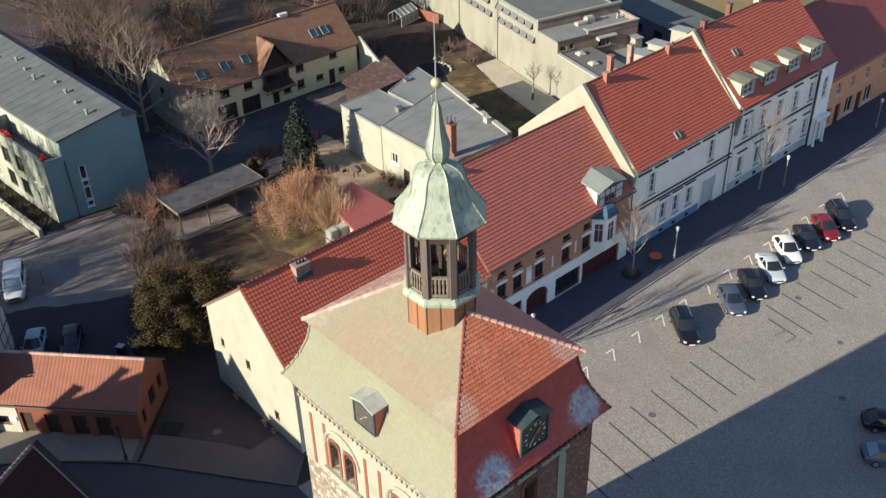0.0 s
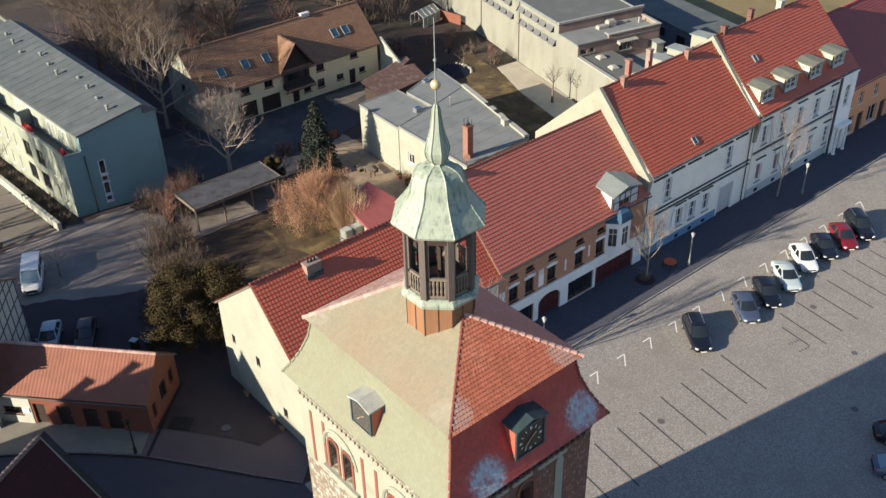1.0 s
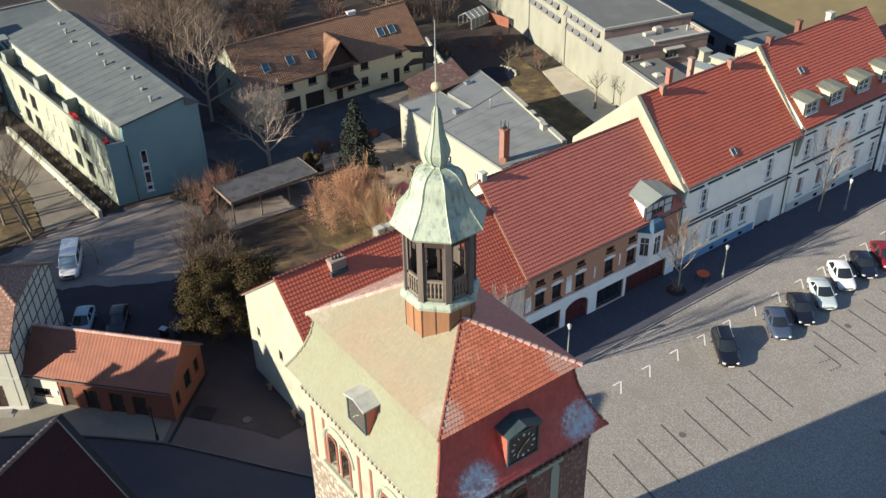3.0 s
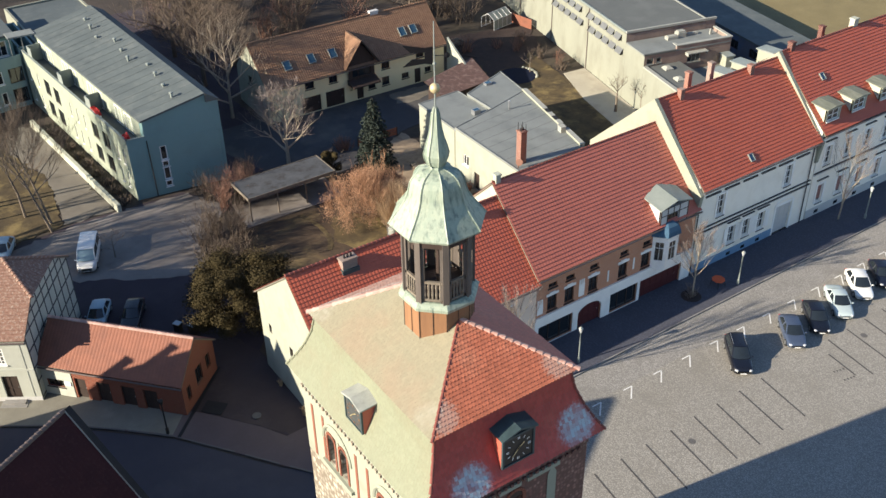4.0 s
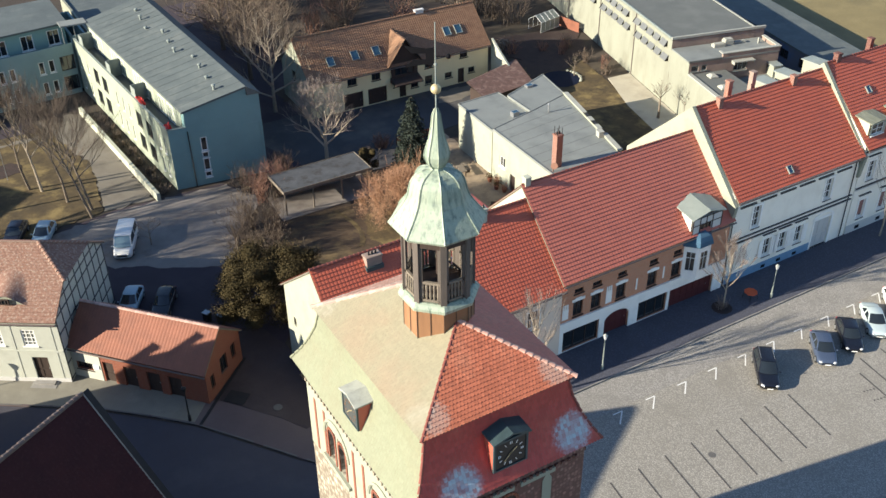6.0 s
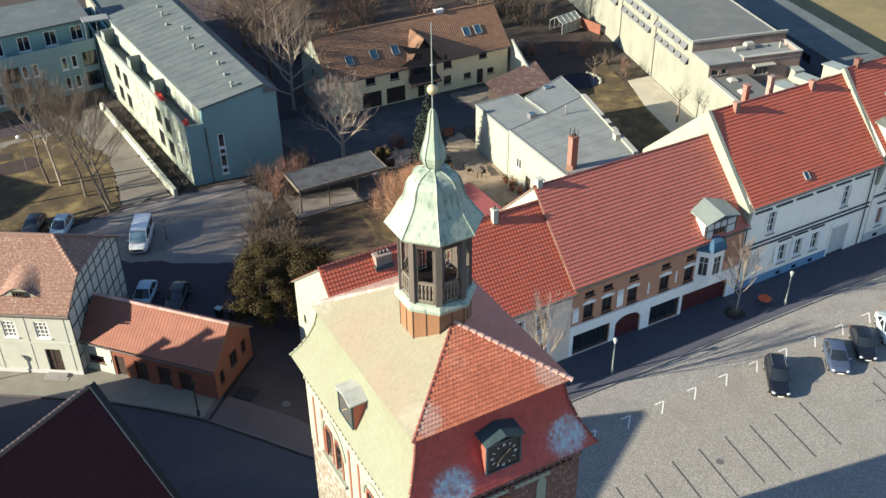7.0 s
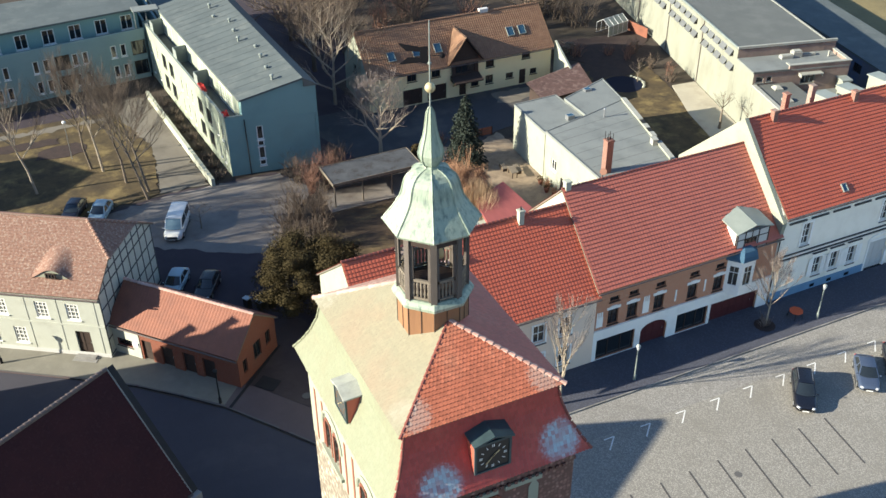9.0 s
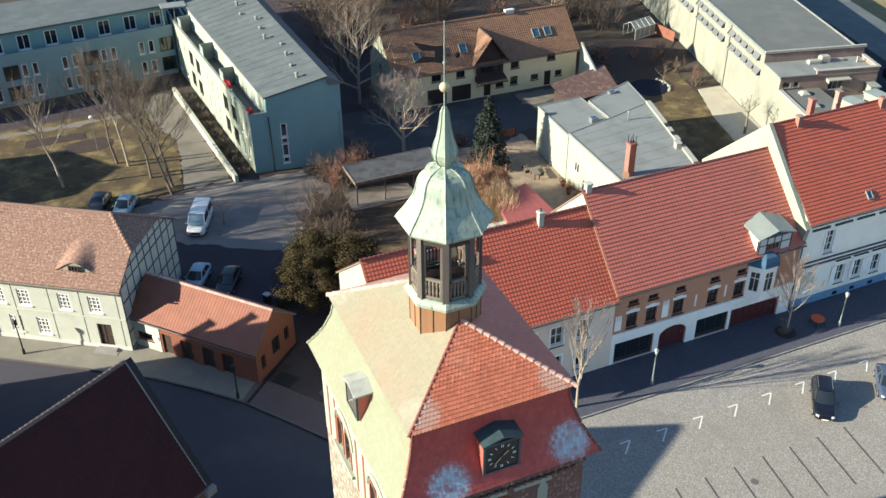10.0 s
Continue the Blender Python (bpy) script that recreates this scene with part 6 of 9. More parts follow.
# clock dormers
def clock_dormer(m, roof_mat, dial_mat, mark_mat):
    """A clock case standing out of the slope: dial towards -y of the pose, origin at the dial's foot."""
    bm = bmesh.new()
    box(bm, -0.84, 0.06, 0, 0.84, 2.0, 1.6, m)
    cheek = part("clock_case", bm, [TILE_TOWER], tower, "dormer carrying a clock")
    bm = bmesh.new()
    for x0, z0, x1, z1 in ((-0.84, 0, -0.74, 1.6), (0.74, 0, 0.84, 1.6), (-0.74, 0, 0.74, 0.08), (-0.74, 1.5, 0.74, 1.6)):
        box(bm, x0, -0.04, z0, x1, 0.06, z1, m)
    part("clock_frame", bm, LEAD_DARK, cheek)
    bm = bmesh.new()
    box(bm, -0.74, 0.0, 0.08, 0.74, 0.05, 1.5, m)
    dial = part("clock_dial", bm, dial_mat, cheek, "square dial")
    for k in range(12):
        a = radians(30 * k)
        bm = bmesh.new()
        f = m @ Matrix.Translation((0.56 * math.sin(a), -0.01, 0.79 + 0.56 * math.cos(a))) @ Euler((0, a, 0)).to_matrix().to_4x4()
        for dx in ((-0.035, 0.035) if k % 3 == 0 else (0.0,)):
            box(bm, dx - 0.015, -0.012, -0.07, dx + 0.015, 0.0, 0.07, f)
        part("numeral", bm, mark_mat, dial)
    for a, length, w in ((radians(52), 0.36, 0.028), (radians(222), 0.5, 0.022)):
        bm = bmesh.new()
        f = m @ Matrix.Translation((0, -0.03, 0.79)) @ Euler((0, a, 0)).to_matrix().to_4x4()
        box(bm, -w, -0.015, -0.12, w, 0.0, length, f)
        part("clock_hand", bm, GILT, dial)
    bm = bmesh.new()
    a = [(-0.92, -0.14, 1.6), (0.0, -0.14, 1.86), (0.92, -0.14, 1.6), (0.92, 2.0, 1.72), (0.0, 2.3, 2.0), (-0.92, 2.0, 1.72)]
    top = [bm.verts.new(m @ (Vector(p) + Vector((0, 0, 0.09)))) for p in a]
    low = [bm.verts.new(m @ Vector(p)) for p in a]
    bm.faces.new((top[0], top[1], top[4], top[5]))
    bm.faces.new((top[1], top[2], top[3], top[4]))
    bm.faces.new(low[::-1])
    for i in range(6):
        j = (i + 1) % 6
        bm.faces.new((low[i], low[j], top[j], top[i]))
    part("clock_roof", bm, roof_mat, cheek, "metal dormer roof")


clock_dormer(pose(0.02, -5.78, 26.0), LEAD_DARK, CLOCK_BLACK, WHITE_PAINT)
clock_dormer(pose(-4.45, -0.06, 26.05, 0, 0, -90) @ Matrix.Diagonal((0.86, 0.9, 0.84, 1)), LEAD_PALE, DIAL_GREY, WOOD_BROWN)


# ---- buildings behind ----
def poly_body(name, label, pts, z0, z1, mat, parent=None, category="building"):
    bm = bmesh.new()
    prism(bm, pts, z0, z1)
    return part(name, bm, mat, parent, label)


def along(a, b):
    """The pose of an upright wall from a to b as seen from outside, left to right, and its length."""
    d = Vector((b[0] - a[0], b[1] - a[1]))
    return pose(a[0], a[1], 0, 0, 0, math.degrees(math.atan2(d.y, d.x))), d.length


def ring_walls(parent, pts, h, mats, wins, th=0.3, z=0.0, frame_mat=None):
    """Walls round a plan given anticlockwise; wins: index of the side -> openings."""
    for i, a in enumerate(pts):
        b = pts[(i + 1) % len(pts)]
        m, length = along(a, b)
        bm = bmesh.new()
        ops = wins.get(i, ())
        wall_sheet(bm, m @ pose(0, 0, z), length, h, [(o[0], o[1], o[0] + o[2], o[1] + o[3]) for o in ops], th)
        part("wall", bm, mats[i] if isinstance(mats, (list, tuple)) else mats, parent)
        for o in ops:
            at = m @ pose(o[0], 0, z + o[1])
            if o[4] == "door":
                door(parent, at, o[2], o[3])
            elif o[4] == "dark":
                window(parent, at, o[2], o[3], WOOD_DARK, (1, 0), False)
            else:
                window(parent, at, o[2], o[3], frame_mat or WHITE_PAINT, o[4], frame_w=0.11, depth=0.08)


# apartment block with the teal end wall
AB = thing("apartment_block", pose(0, 0, 0), "teal plastered apartment block with cream balcony side and flat felt roof", "apartment building")
A, B, C, D = (-22.7, 54.2), (-12.4, 52.9), (-13.6, 87.0), (-24.9, 86.5)
west = []
for x0 in (7.0, 22.0):
    for z in (1.0, 3.85):
        west += [(x0, z, 1.8, 2.0, "dark"), (x0 + 3.2, z, 1.8, 2.0, "dark")]
for x0 in (1.5, 4.4, 15.3, 17.4, 19.6, 29.0, 30.6):
    for z in (1.1, 3.95):
        west.append((x0, z, 0.45, 1.7, (0, 0)))
end = [(3.3, 4.15, 0.75, 1.7, (0, 0)), (3.3, 3.3, 0.75, 0.7, (0, 0)), (3.3, 1.7, 0.75, 1.7, (0, 0)), (3.3, 0.85, 0.75, 0.7, (0, 0))]
ring_walls(AB, [A, B, C, D], 6.5, [TEAL, TEAL, TEAL, MINT], {0: end, 3: west}, 0.35)
poly_body("terrace_floor", "", [(-22.5, 54.4), (-20.5, 54.2), (-22.8, 86.3), (-24.6, 86.3)], 6.1, 6.35, FELT, AB)
for a, b in ((A, (-20.7, 53.95)), (D, A)):
    m, length = along(a, b)
    bm = bmesh.new()
    box(bm, 0, 0.0, 6.5, length, 0.2, 7.35, m)
    rail = part("parapet", bm, MINT if a == D else TEAL, AB)
    bm = bmesh.new()
    box(bm, -0.03, -0.04, 7.35, length + 0.03, 0.24, 7.41, m)
    part("coping", bm, ZINC, rail)
bm = bmesh.new()
prism(bm, [(-20.75, 53.97), (-13.9, 53.12), (-12.42, 52.93), (-13.6, 86.9), (-15.0, 86.85), (-22.9, 86.5)], 6.5, [9.1, 10.7, 9.85, 9.85, 10.7, 9.1])
part("top_storey", bm, TEAL, AB, "set-back top storey")
m, length = along((-22.92, 86.6), (-20.77, 53.95))
for k in range(4):
    bm = bmesh.new()
    box(bm, 0.3 + 7.9 * k + 0.06, -0.03, 6.4, 8.2 + 7.9 * k, 0.02, 9.0, m)
    strip = part("top_wall_panel", bm, MINT, AB)
    for x in (1.6, 4.2):
        window(strip, m @ pose(x + 7.9 * k, -0.16, 6.5), 1.9, 2.1, WHITE_PAINT, (1, 0), False)
for x in (2.0, 12.5, 21.0):
    bm = bmesh.new()
    box(bm, x, -1.75, 6.35, x + 0.1, 0.0, 8.5, m)
    box(bm, x + 0.1, -1.75, 6.35, x + 1.5, -1.67, 8.5, m)
    part("balcony_screen", bm, ZINC, AB)
bm = bmesh.new()
lo = [(-21.0, 53.75, 9.1), (-13.8, 52.9, 10.75), (-15.0, 87.1, 10.75), (-23.1, 86.8, 9.1)]
top = [bm.verts.new(Vector(p) + Vector((0, 0, 0.22))) for p in lo]
low = [bm.verts.new(p) for p in lo]
bm.faces.new(top), bm.faces.new(low[::-1])
for i in range(4):
    j = (i + 1) % 4
    bm.faces.new((low[i], low[j], top[j], top[i]))
roof = part("roof", bm, FELT_BLUE, AB, "grey roofing felt")
bm = bmesh.new()
prism(bm, [(-13.78, 52.85), (-12.25, 52.65), (-13.4, 87.2), (-14.98, 87.2)], 9.9, [10.95, 9.95, 9.95, 10.95])
part("roof_edge", bm, FELT, roof)
for k in range(1, 22):
    t = k / 22
    a, b = Vector(lo[0]).lerp(Vector(lo[3]), t), Vector(lo[1]).lerp(Vector(lo[2]), t)
    bm = bmesh.new()
    tube(bm, a + Vector((0, 0, 0.225)), b + Vector((0, 0, 0.225)), 0.014, n=4)
    part("felt_seam", bm, FELT_BLUE, roof)
for k in range(10):
    t, s = 0.06 + 0.092 * k, 0.62 + 0.2 * ((k * 37) % 7) / 7
    p = Vector(lo[0]).lerp(Vector(lo[3]), t).lerp(Vector(lo[1]).lerp(Vector(lo[2]), t), s)
    bm = bmesh.new()
    h = (0.75, 0.45, 0.6, 0.4)[k % 4]
    lathe(bm, [(0.14, p.z + 0.2), (0.14, p.z + h - 0.08), (0.24, p.z + h - 0.05), (0.24, p.z + h + 0.05), (0.1, p.z + h + 0.12)], 10, 0, p.x, p.y)
    part("roof_vent", bm, ZINC, roof)
m, length = along(D, A)
for x, w in ((32.2, 1.1), (24.3, 1.9)):
    tray = thing("flower_box", m @ pose(x, 0.3, 6.35), "white balcony flower box with red flowers", "flower box")
    bm = bmesh.new()
    box(bm, -w, -0.12, 0.0, 0.0, 0.3, 0.75)
    part("trough", bm, WHITE_PAINT, tray)
    bm = bmesh.new()
    for k in range(70):
        box(bm, -0.08, -0.08, -0.03, 0.08, 0.08, 0.03, pose(-random.uniform(0, w), random.uniform(-0.2, 0.4), 0.75 + random.uniform(0, 0.55), random.uniform(0, 90), random.uniform(0, 90), 0))
    tagged(part("blossom", bm, FLOWER, tray), kind="stuff")
bm = bmesh.new()
tube(bm, (-20.55, 53.82, 0), (-20.65, 53.82, 6.9), 0.06)
part("downpipe", bm, IRON, AB)

# second block
TB = thing("apartment_block", pose(0, 0, 0), "long teal apartment block with roof terrace and bands of windows", "apartment building")
S = [(-66, 82.5), (-25.2, 86.3), (-25.2, 98), (-66, 96)]
fr = []
for k in range(8):
    for z in (0.8, 3.6):
        fr += [(1.2 + 5.0 * k, z, 0.75, 1.7, (0, 0)), (2.5 + 5.0 * k, z, 0.75, 1.7, (0, 0)), (4.0 + 5.0 * k, z - 0.2, 1.9, 2.0, "dark")] if k % 2 else \
              [(1.2 + 5.0 * k, z, 0.75, 1.7, (0, 0)), (2.5 + 5.0 * k, z, 0.75, 1.7, (0, 0))]
ring_walls(TB, S, 6.3, [TEAL_PALE] * 4, {0: fr}, 0.35)
poly_body("terrace_floor", "", [(-65.7, 82.8), (-25.5, 86.5), (-25.5, 97.7), (-65.7, 95.7)], 6.0, 6.25, FELT, TB)
m, length = along(S[0], S[1])
bm = bmesh.new()
box(bm, 0, -0.02, 6.3, length, 0.16, 6.95, m)
part("parapet", bm, TEAL_PALE, TB)
U2 = [(-66, 84.4), (-25.4, 88.2), (-25.4, 97.9), (-66, 95.9)]
ring_walls(TB, U2, 2.7, [TEAL] * 4, {0: [(1.0 + 3.4 * k, 0.15, 1.6, 2.0, (1, 0)) for k in range(12)]}, 0.3, 6.3)
poly_body("roof", "grey roofing felt", [(-66.3, 83.9), (-25.0, 87.7), (-25.0, 98.2), (-66.3, 96.2)], 9.0, 9.25, FELT_BLUE, TB)

# stair link between the blocks and a low wing behind
LK = thing("stair_link", pose(0, 0, 0), "narrow stair link with a grey slab roof between two blocks", "building")
ring_walls(LK, [(-25.0, 87.4), (-23.0, 87.2), (-23.0, 97.0), (-25.0, 97.0)], 7.4, TEAL_PALE, {})
poly_body("roof", "grey slab roof", [(-26.2, 85.9), (-22.9, 85.6), (-22.9, 87.6), (-26.2, 87.9)], 9.26, 9.45, FELT_LIGHT, LK)
for x, y in ((-26.1, 86.1), (-24.6, 86.0)):
    bm = bmesh.new()
    tube(bm, (x, y, 7.0), (x, y, 9.26), 0.05)
    part("post", bm, STEEL, LK)
WG = thing("rear_wing", pose(0, 0, 0), "low brown walled wing with a grey felt roof", "building")
ring_walls(WG, [(-22.6, 88.2), (-12.5, 88.2), (-12.5, 104.0), (-22.6, 104.0)], 7.2, HALL_WALL, {})
poly_body("roof", "grey felt roof with a raised rim", [(-22.4, 88.4), (-12.7, 88.4), (-12.7, 103.8), (-22.4, 103.8)], 6.7, 6.95, FELT_BLUE, WG)

# low wall and planting strip before the cream side
GW = [(-25.4, 52.9), (-25.0, 52.9), (-26.9, 79.5), (-27.3, 79.5)]
tagged(poly_body("garden_wall", "", GW, 0, 0.95, WHITE), "low white garden wall beside a gravel path", "wall")

# carport
CP = thing("carport", pose(-14.6, 42.5, 0), "open carport with a flat pale felt roof on thin posts", "carport")
bm = bmesh.new()
box(bm, 0, 0, 2.8, 10.3, 4.2, 3.0)
part("roof", bm, CARPORT_FELT, CP)
bm = bmesh.new()
for x0, y0, x1, y1 in ((-0.06, -0.06, 10.36, 0.0), (-0.06, 4.2, 10.36, 4.26), (-0.06, 0, 0.0, 4.2), (10.3, 0, 10.36, 4.2)):
    box(bm, x0, y0, 2.72, x1, y1, 3.06)
part("fascia", bm, WOOD_GREY, CP)
for x in (0.2, 3.4, 6.8, 10.1):
    for y in (0.25, 3.95):
        bm = bmesh.new()
        box(bm, x - 0.07, y - 0.07, 0, x + 0.07, y + 0.07, 2.8)
        part("post", bm, WOOD_GREY, CP)
bm = bmesh.new()
for k in range(40):
    box(bm, 0.1 + k * 0.255, 4.02, 0.1, 0.33 + k * 0.255, 4.06, 2.5)
part("back_boarding", bm, WOOD_DARK, CP)

# yellow house with garages
YH = house("garage_house", "yellow plastered house with brown tiled roof and garage doors", pose(-2.6, 62.3, 0, 0, 0, -1.5), 26.0, 9.0, 5.0, 5.0, 4.5, 9.0, YELLOW, TILE_BROWN,
           {"front": [(4.6, 0.05, 2.7, 2.2, "door"), (8.0, 0.05, 2.7, 2.2, "door"), (12.5, 0.05, 1.0, 2.1, "door"), (14.2, 1.0, 1.1, 1.1, (1, 0)), (16.3, 1.0, 1.1, 1.2, (1, 0)), (19.3, 1.2, 1.1, 0.8, (1, 0)), (21.3, 0.05, 1.0, 2.1, "door"), (22.9, 1.2, 1.0, 0.8, (1, 0)),
                      (5.2, 3.3, 1.3, 1.0, (1, 0)), (8.6, 3.3, 1.2, 1.0, (1, 0)), (16.3, 3.3, 1.2, 1.0, (1, 0)), (21.6, 3.6, 1.2, 1.0, (1, 0))],
            "left": [(3.5, 3.6, 1.2, 1.2, (1, 0))]}, over=0.5, frame_mat=WOOD_DARK, gables={"left": PLASTER}, course=0.36, amp=0.028, step=0.03)
# its cross gable with a dark timber balcony
bm = bmesh.new()
wall_sheet(bm, pose(11.3, -0.25, 2.9), 3.8, 2.4, [(0.5, 0.4, 3.3, 2.0)], 0.25)
cg = part("cross_gable", bm, WOOD_DARK, YH, "dark timber gable front")
bm = bmesh.new()
a = [bm.verts.new((x, -0.2, z)) for x, z in ((11.3, 5.3), (15.1, 5.3), (13.2, 7.9))]
b = [bm.verts.new((x, 0.1, z)) for x, z in ((11.3, 5.3), (15.1, 5.3), (13.2, 7.9))]
bm.faces.new(a), bm.faces.new(b[::-1])
part("gable_front", bm, WOOD_DARK, cg)
window(cg, pose(11.8, -0.25, 3.3), 2.8, 1.6, WOOD_DARK, (2, 0), False)
for e, s in (((10.7, 4.9), 1), ((15.7, 4.9), -1)):
    bm = bmesh.new()
    p = [(e[0], -0.75, e[1]), (13.2, -0.75, 8.3), (13.2, 4.3, 8.3), (e[0], 2.2, e[1])]
    if s > 0:
        tile_slope(bm, p[3], p[0], p[2], p[1], 0.42, 0.3)
    else:
        tile_slope(bm, p[0], p[3], p[1], p[2], 0.42, 0.3)
    part("roof", bm, TILE_BROWN, cg)
    bm = bmesh.new()
    slab(bm, p[0], p[1], p[3], p[2], 0.1)
    part("roof_boarding", bm, WOOD_DARK, cg)
bm = bmesh.new()
prism(bm, [(11.2, -1.7), (15.2, -1.7), (15.2, -0.05), (11.2, -0.05)], 2.45, [2.6, 2.6, 3.15, 3.15])
canopy = part("canopy", bm, WOOD_DARK, YH, "dark boarded canopy over the door")
for x in (11.6, 14.8):
    bm = bmesh.new()
    tube(bm, (x, -1.4, 2.45), (x, -0.05, 1.6), 0.06)
    part("bracket", bm, WOOD_DARK, canopy)
ym = Euler((math.atan2(4.0, 4.5), 0, 0)).to_matrix().to_4x4()
for x, y in ((3.2, 0.9), (6.6, 1.0), (9.6, 1.0), (20.2, 1.4), (21.9, 1.4)):
    skylight(YH, Matrix.Translation((x, y, 5.0 + y * 0.889 + 0.25)) @ ym, 1.0, 1.3)
chimney(YH, 18.0, 4.6, 8.6, 1.0, 1.2, 0.5, GREY_PLASTER, 0)
bm = bmesh.new()
prism(bm, [(26.5, -4.6), (26.8, -4.5), (26.9, 0.2), (26.6, 0.2)], 0, [2.9, 2.9, 5.3, 5.3])
tagged(part("yard_wall", bm, WHITE), "white yard wall beside the garage house", "wall").matrix_basis = pose(-2.6, 62.3, 0, 0, 0, -1.5)
SB = thing("store_building", pose(0, 0, 0), "low shed with an old grey-brown tiled lean-to roof", "shed")
ring_walls(SB, [(16.9, 52.2), (24.1, 53.0), (25.3, 57.9), (16.8, 55.6)], 2.3, WOOD_DARK, {})
bm = bmesh.new()
tile_slope(bm, (16.5, 51.6, 2.4), (24.5, 52.5, 2.4), (16.4, 55.9, 3.1), (25.8, 58.5, 3.1), 0.3, 0.3, 0.006, 0.015)
roof = part("roof", bm, TILE_DULL, SB)
bm = bmesh.new()
slab(bm, (16.5, 51.6, 2.4), (24.5, 52.5, 2.4), (16.4, 55.9, 3.1), (25.8, 58.5, 3.1), 0.1)
part("roof_underlay", bm, WOOD_DARK, roof)

# flat-roofed workshop
FB = thing("workshop", pose(0, 0, 0), "cream walled workshop with two flat grey felt roofs", "workshop")
P1 = [(8.5, 26.5), (17.3, 26.6), (20.95, 41.25), (14.85, 39.5), (8.85, 38.1)]
P2 = [(8.95, 38.15), (14.85, 39.55), (14.95, 46.4), (9.3, 46.2)]
P3 = [(14.9, 39.55), (20.9, 41.3), (21.95, 47.2), (15.0, 44.5)]
ring_walls(FB, P1, 5.9, [WORKSHOP_WALL] * 5, {4: [(1.4, 2.2, 1.1, 1.3, (1, 0)), (3.6, 0.1, 1.0, 2.1, "door"), (7.0, 2.6, 0.8, 1.0, (1, 0)), (9.4, 2.6, 0.8, 1.0, (1, 0))]})
ring_walls(FB, P2, 5.5, [WORKSHOP_WALL] * 4, {})
ring_walls(FB, P3, 5.85, [PLASTER] * 4, {})
for pts, z in ((P1, 5.9), (P2, 5.5), (P3, 5.85)):
    cx, cy = sum(p[0] for p in pts) / len(pts), sum(p[1] for p in pts) / len(pts)
    wide = [(cx + (x - cx) * 1.02, cy + (y - cy) * 1.02) for x, y in pts]
    rf = poly_body("roof", "grey roofing felt", wide, z, z + 0.2, FELT_LIGHT, FB)
    for i, a in enumerate(wide):
        b = wide[(i + 1) % len(wide)]
        m, length = along(a, b)
        bm = bmesh.new()
        box(bm, 0, 0.0, z + 0.2, length, 0.12, z + 0.26, m)
        part("roof_edge", bm, FELT_LIGHT, rf)
# felt laps across the main roof
for k in range(7):
    f = (k + 0.6) / 7.3
    m, length = along((8.6 + 0.3 * f, 26.5 + 11.6 * f), (17.3 + 3.3 * f, 26.6 + 13.2 * f))
    bm = bmesh.new()
    box(bm, 0.3, 0, 6.1, length - 0.4, 0.07, 6.104, m)
    part("felt_lap", bm, FELT, FB)
# raised rim along the garden side, with dark skylight boxes and a white box on it
m, length = along((17.35, 26.6), (21.0, 41.3))
bm = bmesh.new()
box(bm, 0, -0.12, 5.7, length, 0.32, 6.32, m)
part("parapet", bm, PLASTER, FB, "cream rim wall of the roof")
for x0, x1 in ((0.0, 4.0), (5.2, 6.2), (7.2, 8.2), (9.3, 14.9)):
    bm = bmesh.new()
    box(bm, x0, -0.2, 6.323, x1, 0.36, 6.39, m)
    part("coping", bm, COPING, FB, "pale coping slab")
for x0 in (4.05, 6.25, 8.25):
    bm = bmesh.new()
    box(bm, x0, -0.16, 6.323, x0 + 0.9, 0.3, 6.37, m)
    part("smoke_vent", bm, IRON, FB, "dark skylight box on the roof rim")
bm = bmesh.new()
box(bm, 3.5, 0.4, 6.1, 4.3, 0.95, 6.75, m)
box(bm, 3.44, 0.34, 6.75, 4.36, 1.01, 6.82, m)
part("vent_box", bm, COPING, FB, "white ventilation box")
stack = chimney(FB, 9.75, 27.7, 5.9, 3.9, 0.75, 0.75, BRICK_ROSE, 2)
for i, (x, y) in enumerate(((-0.28, -0.28), (0.28, -0.28), (-0.28, 0.28), (0.28, 0.28))):
    bm = bmesh.new()
    tube(bm, (9.75 + x, 27.7 + y, 9.75), (9.75 + x, 27.7 + y, 10.65 - 0.1 * (i % 2)), 0.035, n=6)
    part("cowl_rod", bm, IRON, stack)
for x, y, z, h in ((12.7, 39.9, 5.7, 0.55), (18.1, 44.9, 6.05, 0.25)):
    bm = bmesh.new()
    box(bm, x, y, z, x + 0.85, y + 0.65, z + h)
    part("roof_hatch", bm, STEEL, FB)
    bm = bmesh.new()
    quad(bm, *[Vector((x + u, y + v, z + h + 0.004)) for u, v in ((0.08, 0.08), (0.77, 0.08), (0.77, 0.57), (0.08, 0.57))])
    part("hatch_glass", bm, GLASS_SKY, FB, "dark glazed hatch")
bm = bmesh.new()
tube(bm, (16.4, 38.3, 6.05), (16.4, 38.3, 7.1), 0.08)
lathe(bm, [(0.16, 7.1), (0.02, 7.24)], 8, 0, 16.4, 38.3)
part("vent_pipe", bm, STEEL, FB)
bm = bmesh.new()
lathe(bm, [(0.1, 9.0), (0.3, 9.04), (0.36, 9.1)], 14, 0)
bmesh.ops.transform(bm, matrix=Matrix.Translation((8.75, 26.75, 6.85)) @ Euler((radians(70), 0, radians(-35))).to_matrix().to_4x4() @ Matrix.Translation((0, 0, -9)), verts=bm.verts)
box(bm, 8.71, 26.85, 6.1, 8.79, 26.93, 6.9)
tagged(part("satellite_dish", bm, RUST_TWIG), "rusty satellite dish on a short pole at the roof edge", "satellite dish")

